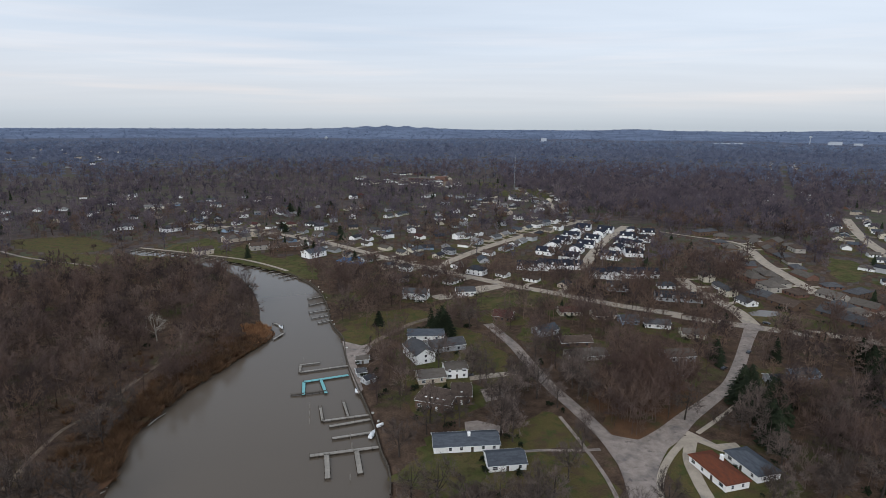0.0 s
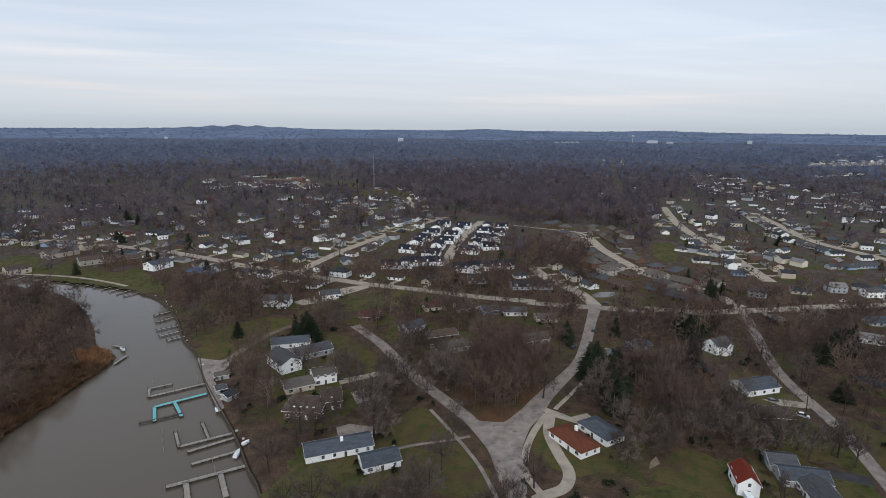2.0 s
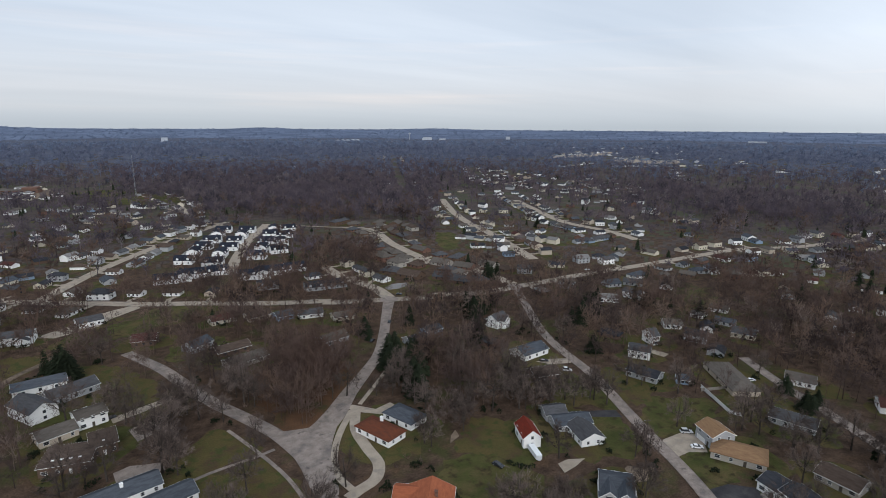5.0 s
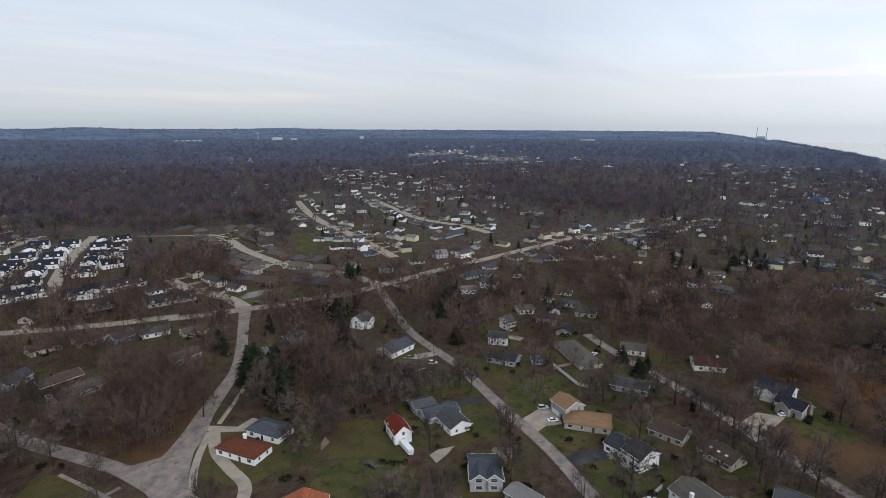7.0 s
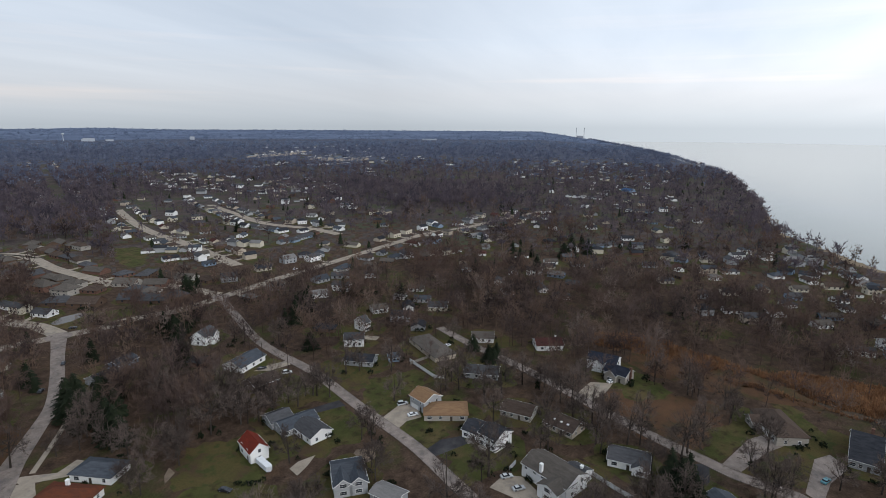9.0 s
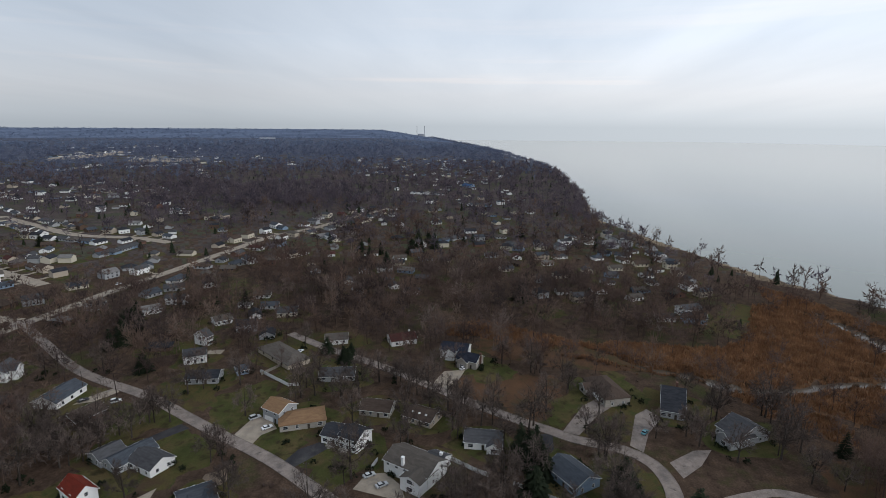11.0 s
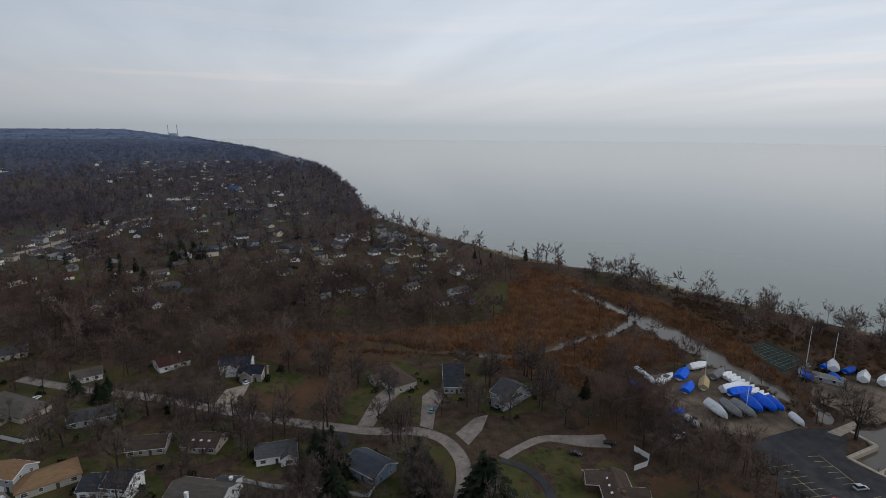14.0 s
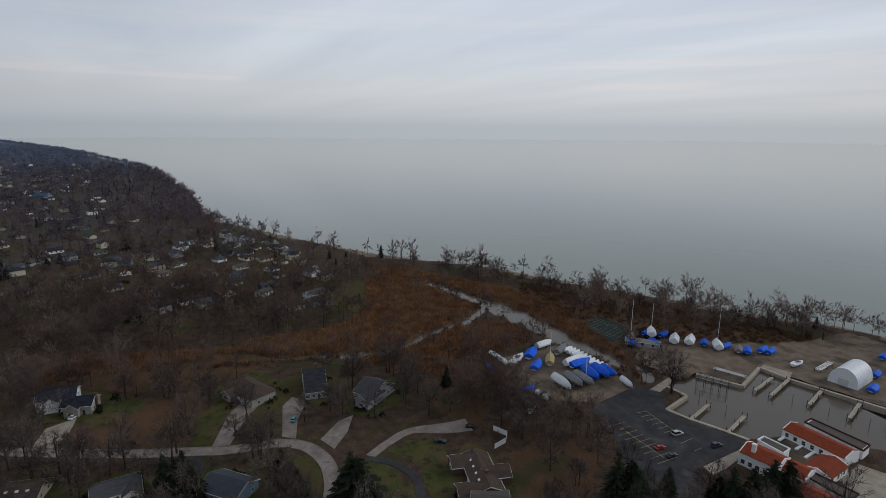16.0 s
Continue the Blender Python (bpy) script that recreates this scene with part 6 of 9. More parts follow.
ROW = [(185.2, -263.9, 199.0, -280.0, "white", 19), (172.2, -265.9, 184.4, -285.6, "white", 0), (166.8, -271.5, 176.5, -291.6, "white", 0), (161.2, -277.6, 171.1, -293.4, "blue", 0), (153.2, -278.7, 165.3, -293.0, "white", 24), (154.0, -283.3, 154.4, -291.7, "blue", 0), (145.9, -284.7, 150.8, -294.4, "grey", 0),
       (142.5, -287.4, 147.8, -297.7, "blue", 0), (139.6, -295.0, 141.0, -304.2, "blue", 0), (136.6, -296.8, 138.0, -309.1, "blue", 0), (182.6, -268.1, 184.6, -278.3, "blue", 0), (190.1, -262.6, 191.5, -270.6, "blue", 0), (189.3, -247.6, 176.8, -243.4, "blue", 0), (182.1, -259.2, 172.5, -253.3, "blue", 0), (121.6, -291.7, 120.9, -301.9, "open", 0), (93.9, -312.0, 95.9, -333.1, "blue", 0), (88.1, -292.8, 89.3, -305.9, "blue", 0),
       (190.1, -249.6, 195.6, -260.5, "grey", 23), (100.6, -341.2, 101.9, -355.8, "blue", 0)]
for i_, (x1_, y1_, x2_, y2_, c_, m_) in enumerate(ROW):
    boat_between(x1_, y1_, x2_, y2_, c_, m_, 100 + i_, 0.42, most=12.0 if c_ == "white" else 9.0)
house(189.4, -246.3, 174.9, -257.1, 5.0, 2.4, 0.2, "grey", "pale", "long low grey storage shed in the boatyard", win=3, name="storage_shed")


def quonset(x1, y1, x2, y2, depth, h):
    """A white fabric hall: an arched skin on hoops, closed ends with a door."""
    p, q = Vector((x1, y1)), Vector((x2, y2))
    w = (q - p).length
    root = thing("fabric_hall", (p.x + q.x) / 2, (p.y + q.y) / 2, 0, math.degrees(math.atan2(q.y - p.y, q.x - p.x)), "white fabric-covered arched boat hall", "hall")
    TAKEN.append(((p.x + q.x) / 2, (p.y + q.y) / 2, depth + 4))
    n = 18
    arc = [(-math.cos(math.pi * k / n) * w / 2, math.sin(math.pi * k / n) ** 0.85 * h) for k in range(n + 1)]
    vs, fs = [], []
    hoops = 8
    for j in range(hoops * 2 + 1):
        sag = 0.0 if j % 2 == 0 else 0.10
        for x, z in arc:
            s = 1 - sag / max(h, 1)
            vs.append((x * s, j * depth / (hoops * 2), z * s))
    for j in range(hoops * 2):
        for k in range(n):
            a = j * (n + 1) + k
            fs.append((a, a + 1, a + n + 2, a + n + 1))
    skin = mesh("skin", vs, fs, M_WRAP)
    skin.shade_smooth()
    piece("skin", skin, root)
    for y in (0.02, depth - 0.02):
        v = [(x, y, z) for x, z in arc]
        piece("end_wall", mesh("end_wall", v, [tuple(range(n + 1))], M_WRAP), root)
    piece("door", mesh("door", *box_data(-2.2, 2.2, -0.06, 0.0, 0.02, 3.4), M_CANVAS2), root, "zipped door flap")
    for j in range(hoops + 1):
        piece("hoop", mesh("hoop", *tube_data([(x * 1.004, j * depth / hoops, z * 1.004) for x, z in arc], [0.05] * (n + 1), 4), M_WRAP), root)
    return root


M_CANVAS2 = surface("greyish_wrap", (0.50, 0.51, 0.52), (0.58, 0.59, 0.60), 1.0, 0.6)
quonset(105.3, -291.3, 92.7, -291.8, 18, 8.8)


# the clubhouse by the basin: wings with tiled roofs round a paved court
def clubhouse():
    root = thing("clubhouse", 82.1, -216.1, 0, 0, "white stucco clubhouse with red clay tile roofs round a court", "clubhouse")
    base = root.location.copy()

    def wing(x1, y1, x2, y2, W, hw, pitch, n):
        p, q = Vector((x1, y1)), Vector((x2, y2))
        L, c = (q - p).length, (p + q) / 2
        turn = math.degrees(math.atan2(q.y - p.y, q.x - p.x))
        m = pose(c.x - base.x, c.y - base.y, 0, 0, 0, turn)
        TAKEN.append((c.x, c.y, L / 2 + 2))
        w = piece("wall", mesh("wall", *gable_walls(L, W, hw, pitch), M_WALL["white"]), root, m=m)
        piece("roof", mesh("roof", *gable_roof(L, W, hw, pitch, 0.5, 0.2, 0.1), M_TILE), root, m=m)
        piece("parapet", mesh("parapet", *join(*[(lambda d: ([(a, b * 1.04, cc + 0.35 if cc > 1 else cc) for a, b, cc in d[0]], d[1]))(([(v[0] * 0.35 / L + s * (L / 2 + 0.15), v[1], v[2]) for v in gable_walls(L, W, hw, pitch)[0]], gable_walls(L, W, hw, pitch)[1])) for s in (-1, 1)]), M_WALL["white"]), root, m=m)
        for s in (1, -1):
            for i in range(n):
                a, b = window_meshes(1.3, 1.6)
                x = ((i + 0.5) / n - 0.5) * L
                wm = m @ pose(x, s * (W / 2 + 0.02), 1.7)
                ob = piece("window", a, root, m=wm)
                piece("pane", b, ob)
    def flat_wing(pts, h, rim):
        p = [Vector(q) - Vector((base.x, base.y)) for q in pts]
        n = len(p)
        v = [(q.x, q.y, -0.1) for q in p] + [(q.x, q.y, h) for q in p]
        f = [tuple(range(n, 2 * n))] + [(i, (i + 1) % n, n + (i + 1) % n, n + i) for i in range(n)]
        piece("wall", mesh("wall", v, f, M_WALL["white"]), root)
        c = sum(p, Vector((0, 0))) / n
        TAKEN.append((c.x + base.x, c.y + base.y, 9))
        q = [c + (a - c) * 0.93 for a in p]
        piece("roof", mesh("roof", [(a.x, a.y, h + 0.02) for a in q] + [(a.x, a.y, h + 0.1) for a in q], [tuple(range(n, 2 * n))] + [(i, (i + 1) % n, n + (i + 1) % n, n + i) for i in range(n)], M_SHINGLE["taupe"]), root, "flat gravelled roof")
        for i in range(n):
            a, b = p[i], p[(i + 1) % n]
            d = (b - a).normalized()
            u = Vector((-d.y, d.x)) * 0.22
            w = [a - u, b - u, b + u, a + u]
            piece("parapet", mesh("parapet", [(e.x, e.y, h - 0.05) for e in w] + [(e.x, e.y, h + 0.55) for e in w], [(4, 5, 6, 7), (0, 1, 5, 4), (1, 2, 6, 5), (2, 3, 7, 6), (3, 0, 4, 7)], rim), root)

    wing(91.0, -224.8, 68.9, -222.7, 9.0, 3.6, 0.34, 7)
    wing(91.2, -192.6, 78.6, -193.6, 9.5, 5.2, 0.34, 5)
    wing(79.0, -195.8, 71.0, -196.3, 9.0, 4.0, 0.34, 3)
    wing(71.1, -200.8, 71.0, -214.1, 8.5, 3.4, 0.34, 3)
    wing(70.7, -186.8, 56.8, -188.1, 9.0, 3.2, 0.34, 6)
    flat_wing([(89.3, -232.6), (89.2, -237.9), (68.0, -235.8), (67.7, -229.2)], 3.6, M_SHINGLE["maroon"])
    flat_wing([(71.5, -195.0), (71.3, -199.4), (57.9, -199.5), (57.9, -193.3)], 3.4, M_SHINGLE["maroon"])
    flat_wing([(91.8, -201.7), (91.8, -206.1), (82.3, -205.8), (82.1, -200.6)], 4.4, M_WALL["white"])
    t = Vector((87.4, -190.3))
    piece("chimney", mesh("chimney", *flue(t.x - base.x, t.y - base.y, -0.1, 9.0, 1.3), M_WALL["white"]), root)
    for a, b in (((90.7, -216.0), (90.7, -221.2)), ((84.0, -215.1), (84.0, -220.1)), ((79.4, -212.2), (79.4, -219.7))):
        a, b = Vector(a) - Vector((base.x, base.y)), Vector(b) - Vector((base.x, base.y))
        d = (b - a).normalized()
        u = Vector((-d.y, d.x)) * 0.5
        piece("bench", mesh("bench", [((e.x), (e.y), z) for z in (0.1, 0.6) for e in (a - u, b - u, b + u, a + u)], [(4, 5, 6, 7), (0, 1, 5, 4), (1, 2, 6, 5), (2, 3, 7, 6), (3, 0, 4, 7)], M_WALL["white"]), root, "low white court bench")
    corners = [Vector(q) - Vector((base.x, base.y)) for q in ((88.1, -206.5), (90.2, -223.6), (72.7, -220.9), (73.9, -206.3))]
    piece("court", mesh("court", [(c.x, c.y, 0.12) for c in corners] + [(c.x, c.y, -0.1) for c in corners], [(0, 1, 2, 3), (0, 4, 5, 1), (1, 5, 6, 2), (2, 6, 7, 3), (3, 7, 4, 0)], M_SAND), root)
    return root


clubhouse()
TAKEN += [(84, 112, 24), (70, 112, 22), (92, 138, 12)]
for x_, y_ in ((142.0, -100.8), (146.0, -114.0), (130.4, -107.1), (89.0, -205.1), (84.0, -220.1), (76.3, -225.2), (71.5, -201.0), (64.5, -200.8), (76.9, -204.6)):
    TAKEN.append((x_, y_, 18))
patch("concrete", [(66.8, -208.6), (67.1, -225.2), (54.5, -228.0), (44.8, -216.2), (54.7, -200.6)], 0.05)
patch("concrete", [(96.7, -175.4), (95.6, -197.4), (92.8, -194.8), (91.6, -181.1), (91.8, -173.4)], 0.06)

# sports court
COURT = [Vector(q) for q in ((224.5, -242.4), (228.2, -267.8), (200.2, -267.2), (193.6, -240.7))]
sheet("sports_court", COURT, 0.10, M_COURT, "faded green tennis court with worn white lines", "tennis court", kind="")
PAVED.append(COURT)


def court_point(u, v):
    return COURT[0].lerp(COURT[3], u).lerp(COURT[1].lerp(COURT[2], u), v)


def stripe(name, a, b, w, z, material, label, group=""):
    d = (b - a).normalized()
    u = Vector((-d.y, d.x)) * w / 2
    v = [(q.x, q.y, z) for q in (a + u, a - u, b - u, b + u)] + [(q.x, q.y, z - 0.03) for q in (a + u, a - u, b - u, b + u)]
    ob = new(name, mesh(name, v, [(0, 1, 2, 3), (0, 4, 5, 1), (1, 5, 6, 2), (2, 6, 7, 3), (3, 7, 4, 0)], material))
    return tagged(ob, label, "marking", group, kind="structure")


for half_ in (0.04, 0.54):
    for v_ in (0.15, 0.27, 0.73, 0.85):
        stripe("trim", court_point(half_, v_), court_point(half_ + 0.42, v_), 0.16, 0.115, M_LINEW, "worn white court line", "court lines")
    for u_ in (0.0, 0.12, 0.21, 0.30, 0.42):
        stripe("trim", court_point(half_ + u_, 0.15), court_point(half_ + u_, 0.85), 0.16, 0.119, M_LINEW, "worn white court line", "court lines")
fence([tuple(COURT[k % 4]) for k in range(5)], 0.5, M_STEELD, "low dark fence round the tennis court", board=6, gap=5.8)
# car park
def stalls(a, b, half, n, both=True):
    a, b = Vector(a), Vector(b)
    d = (b - a).normalized()
    u = Vector((-d.y, d.x))
    stripe("trim", a, b, 0.16, 0.062, M_LINE, "faded yellow parking line", "parking lines")
    for i in range(n + 1):
        p = a.lerp(b, i / n)
        stripe("trim", p - u * half * both, p + u * half, 0.14, 0.066, M_LINE, "faded yellow parking line", "parking lines")


stalls((132.9, -171.2), (106.0, -167.8), 5.0, 8)
stalls((133.5, -191.1), (117.5, -187.7), -5.0, 5, False)
stripe("trim", Vector((110.2, -181.8)), Vector((110.0, -188.8)), 0.14, 0.06, M_LINE, "faded yellow parking line", "parking lines")
stripe("trim", Vector((104.3, -181.2)), Vector((104.1, -185.9)), 0.14, 0.06, M_LINE, "faded yellow parking line", "parking lines")


def car_between(x1, y1, x2, y2, colour, label, van=False):
    car((x1 + x2) / 2, (y1 + y2) / 2, math.degrees(math.atan2(y2 - y1, x2 - x1)), colour, label, van)


SILVER, WHITEC, DARK, REDC, NAVYC, TEALC = (0.42, 0.43, 0.44), (0.68, 0.69, 0.70), (0.022, 0.023, 0.026), (0.33, 0.028, 0.02), (0.02, 0.028, 0.05), (0.10, 0.26, 0.30)
car_between(115.2, -183.6, 114.3, -188.9, SILVER, "silver pickup parked in the marina car park", True)
car_between(112.8, -169.1, 111.8, -174.2, REDC, "red car parked in the marina car park")
car_between(106.9, -168.3, 106.1, -173.7, DARK, "dark car parked in the marina car park")
car_between(102.1, -188.3, 101.2, -194.8, NAVYC, "dark blue pickup parked beside the basin", True)
car_between(201.6, 168.8, 205.4, 164.6, WHITEC, "white van parked beside a lawn", True)
car_between(206.5, 147.1, 203.0, 140.0, DARK, "dark car on the residential street")
car_between(196.0, 101.7, 200.0, 98.2, SILVER, "silver pickup in a concrete driveway", True)
car_between(189.3, 93.6, 193.1, 89.8, WHITEC, "white car in a concrete driveway")
car_between(164.3, 45.3, 167.5, 41.3, SILVER, "silver car in a driveway")
car_between(159.6, 39.6, 162.7, 35.9, SILVER, "grey car in a driveway")
car_between(254.2, 19.1, 259.4, 14.9, WHITEC, "white car beside a navy-roofed house")
car_between(203.4, -57.9, 209.7, -62.1, TEALC, "teal car in a pale driveway")
car_between(200.3, 183.0, 204.8, 179.7, DARK, "dark car in a driveway")
car_between(264.0, 107.5, 269.6, 105.2, WHITEC, "white car beside a hip-roofed house")
car_between(11.2, 247.6, 15.7, 248.9, DARK, "dark car in a long driveway")
car_between(201.4, 324.9, 204.7, 322.1, DARK, "dark car at the street junction")
car_between(165.2, 276.0, 169.5, 280.7, DARK, "dark car parked at the kerb")
car_between(140.6, 255.5, 146.4, 260.2, DARK, "dark car parked in a side drive")
car_between(365.5, 288.7, 377.8, 289.2, WHITEC, "white car on the through street")
car_between(121.3, 131.2, 122.4, 125.7, DARK, "dark car near an orange roof")
car_between(162.0, -101.3, 159.0, -104.7, DARK, "dark car in a curved drive")
car_between(164.3, -116.9, 161.8, -121.6, DARK, "dark car in a curved drive")
# trailer beside the red barn
def trailer(x1, y1, x2, y2):
    p, q = Vector((x1, y1)), Vector((x2, y2))
    L = (q - p).length
    root = thing("trailer", p.x, p.y, 0, math.degrees(math.atan2(q.y - p.y, q.x - p.x)), "white box trailer parked on the lawn", "trailer")
    piece("body", mesh("body", *box_data(0, L, -1.15, 1.15, 0.55, 2.4), M_WRAP), root)
    nose = ([(L, -1.15, 0.55), (L, 1.15, 0.55), (L, 1.15, 2.4), (L, -1.15, 2.4), (L + 0.9, 0, 0.55), (L + 0.9, 0, 2.4)], [(0, 4, 5, 3), (4, 1, 2, 5), (0, 1, 4), (3, 5, 2)])
    piece("nose", mesh("nose", *nose, M_WRAP), root)
    for s in (-1, 1):
        piece("wheel", mesh("wheel", *tube_data([(L * 0.4, s * 0.95, 0.33), (L * 0.4, s * 1.2, 0.33)], [0.33, 0.33], 10), M_TIRE), root)


trailer(139.0, 128.9, 136.1, 121.8)
# fences
fence([(240.2, 116.8), (232.3, 104.7), (227.4, 97.2), (229.0, 92.7)], 1.8, M_WHITE, "white panel fence behind a yard")
fence([(236.8, 114.8), (256.7, 105.6)], 1.6, M_WOOD, "timber fence beside a hip-roofed house")
fence([(180.7, 18.8), (172.4, 6.0), (170.4, 1.4)], 1.8, M_WHITE, "long white panel fence")
fence([(167.2, -6.9), (161.0, -19.0), (158.7, -24.4), (162.1, -27.0)], 1.7, M_WHITE, "white panel fence round a timber deck")
fence([(156.4, -125.6), (150.2, -127.6), (146.8, -124.2), (145.8, -117.9)], 2.2, M_WHITE, "white fence beside the brown-roofed house")
fence([(170.1, 43.4), (174.9, 42.4)], 1.8, M_WHITE, "short white fence panel")
fence([(94.1, 524.4), (122.3, 580.1), (159.9, 645.3)], 2.2, M_WHITE, "long white wall beside the white houses", board=8)
for x_, y_ in ((178.0, 105.2), (198.0, 146.5), (173.1, 103.2), (176.1, 105.2), (156.3, 62.2), (201.2, 148.5), (172.7, 100.3), (210.1, 187.3), (95.5, 209.2), (147.8, 239.7), (175.2, -44.8)):
    street_pole(x_, y_, 10.5)

# ---- white townhouses with gambrel roofs ----
rng_row = random.Random(4)


def gambrel_data(L, W, hw, base, grow=0.0, lift=0.0):
    """A barn-shaped profile drawn out along its length."""
    a = W / 2 + grow
    prof = [(-a, base), (a, base), (a, hw), (a * 0.68, hw + 2.3 + lift), (0, hw + 3.5 + lift), (-a * 0.68, hw + 2.3 + lift), (-a, hw)]
    n, X = len(prof), L / 2 + grow
    v = [(-X, p, q) for p, q in prof] + [(X, p, q) for p, q in prof]
    return v, [tuple(range(n))[::-1], tuple(range(n, 2 * n))] + [(i, (i + 1) % n, n + (i + 1) % n, n + i) for i in range(n)]


def gambrel_roof(L, W, hw):
    """The roof as a shell: two steep and two shallow slopes with an overhang."""
    a, X, t = W / 2, L / 2 + 0.25, 0.22
    line = [(-a - 0.35, hw - 0.25), (-a * 0.68, hw + 2.3), (0, hw + 3.5), (a * 0.68, hw + 2.3), (a + 0.35, hw - 0.25)]
    top = [(p * 1.03, q + t) for p, q in line]
    v = [(x, p, q) for x in (-X, X) for p, q in line + top]
    f = []
    for i in range(4):
        f += [(i, 10 + i, 11 + i, i + 1), (5 + i, 6 + i, 16 + i, 15 + i), (i, i + 1, 6 + i, 5 + i), (10 + i, 15 + i, 16 + i, 11 + i)]
    return v, f + [(0, 5, 15, 10), (4, 14, 19, 9)]


def townhouse(x, y, turn, L, W, hw, wall, roof):
    root = thing("house", x, y, 0, turn, "white townhouse with a dark gambrel roof and dormers", "house", "white townhouses")
    TAKEN.append((x, y, L / 2 + 7))
    piece("wall", mesh("wall", *gambrel_data(L, W, hw, -0.1), M_WALL[wall]), root)
    piece("roof", mesh("roof", *gambrel_roof(L, W, hw), M_SHINGLE[roof]), root)
    far_windows(root, L, W, hw)
    for s in (-1, 1):
        for k in (-0.28, 0.28):
            m = pose(k * L, s * W * 0.42, hw + 0.9, 0, 0, 90)
            piece("dormer", mesh("dormer", *gable_walls(2.2, 1.9, 1.0, 0.5, -0.9), M_WALL[wall]), root, "white dormer", m=m)
            piece("dormer_roof", mesh("dormer_roof", *gable_roof(2.2, 1.9, 1.0, 0.5, 0.2, 0.1, 0.15), M_SHINGLE[roof]), root, m=m)
    piece("chimney", mesh("chimney", *flue(L * 0.3, 0, hw + 2.5, hw + 4.6, 0.9), M_WALL["brick"]), root)


def townhouse_row(x1, y1, x2, y2, n, turn):
    for k in range(n):
        f = k / (n - 1)
        townhouse(x1 + (x2 - x1) * f + rng_row.uniform(-1.5, 1.5), y1 + (y2 - y1) * f + rng_row.uniform(-1.5, 1.5), turn + 90 * (k % 3 == 1) + rng_row.uniform(-5, 5), rng_row.uniform(15, 18), 11.5, rng_row.uniform(3.8, 4.4), "white", "navy")


townhouse_row(99.7, 513.7, 169.7, 641.2, 6, -28)
townhouse_row(117.3, 492.4, 190.9, 625.8, 6, -28)
townhouse_row(157.1, 493.2, 218.1, 616.5, 5, -28)
townhouse_row(180.3, 506.3, 232.3, 611.6, 4, -10)
townhouse_row(74.7, 456.9, 113.8, 459.4, 4, -10)
townhouse_row(126.8, 430.1, 166.4, 431.9, 4, -10)
townhouse(131.8, 395.3, -12, 15, 9.5, 3.0, 'grey', 'dark')
townhouse(159.2, 371.9, -12, 15, 9.5, 3.0, 'grey', 'dark')
townhouse(175.2, 369.3, -12, 15, 9.5, 3.0, 'grey', 'dark')


# ---- houses along the streets ----
for x_, y_, r_ in ((217.1, 333.3, 16), (239.5, 337.4, 14), (220.1, 344.1, 12), (52.8, 379.1, 22), (73.1, 368.3, 18), (-154.3, 479.0, 20)):
    TAKEN.append((x_, y_, r_))
rng = random.Random(11)
WALLS = ["white"] * 9 + ["cream"] * 3 + ["grey"] * 4 + ["beige"] * 3 + ["blue"] + ["brick"] + ["brown"] * 2
ROOFS = ["grey"] * 6 + ["slate"] * 4 + ["dark"] * 3 + ["brown"] * 4 + ["taupe"] * 5 + ["pale"] * 2 + ["maroon"] * 1


def clear_ground(x, y, reach):
    """Which of the places lie clear of streets, paving, marsh and water."""
    ok = water_dist(x, y) > 12
    for line, half in STREETS:
        lo = min(p.x for p in line) - 20, min(p.y for p in line) - 20
        hi = max(p.x for p in line) + 20, max(p.y for p in line) + 20
        m = ok & (x > lo[0]) & (x < hi[0]) & (y > lo[1]) & (y < hi[1])
        if m.any():
            ok[m] &= line_dist(x[m], y[m], line, half) > reach * 0.75
    for loop in MARSH + PAVED:
        ok &= poly_dist(x, y, loop) > 3
    return ok


def untaken(x, y, reach):
    t = np.array(TAKEN)
    return bool((np.hypot(t[:, 0] - x, t[:, 1] - y) > t[:, 2] + reach).all())


BATCH = {"v": [], "f": [], "m": []}
BATCH_MATS = []


def batch_add(data, material, x, y, z, turn):
    if material not in BATCH_MATS:
        BATCH_MATS.append(material)
    k = BATCH_MATS.index(material)
    c, s = math.cos(radians(turn)), math.sin(radians(turn))
    n = len(BATCH["v"])
    BATCH["v"] += [(a * c - b * s + x, a * s + b * c + y, h + z) for a, b, h in data[0]]
    BATCH["f"] += [tuple(i + n for i in q) for q in data[1]]
    BATCH["m"] += [k] * len(data[1])


yard_rng = random.Random(77)
YARDS = []


def yard(x, y, turn):
    """Mown grass round a house."""
    n = 9
    w, d = yard_rng.uniform(11, 17), yard_rng.uniform(9, 13)
    c, s = math.cos(radians(turn)), math.sin(radians(turn))
    loop = []
    for k in range(n):
        a = 2 * math.pi * k / n
        px, py = math.cos(a) * w * yard_rng.uniform(0.8, 1.1), math.sin(a) * d * yard_rng.uniform(0.8, 1.1)
        loop.append(Vector((x + px * c - py * s, y + px * s + py * c)))
    green = yard_rng.random() < 0.6
    YARDS.append(loop)
    z = float(land_height(np.array([x]), np.array([y]))[0])
    sheet("lawn", loop, z + 0.015 + 0.004 * (len(YARDS) % 9), M_LAWN if green else M_DRYGRASS, "green winter lawn round a house" if green else "dull yellowish grass round a house", "lawn")


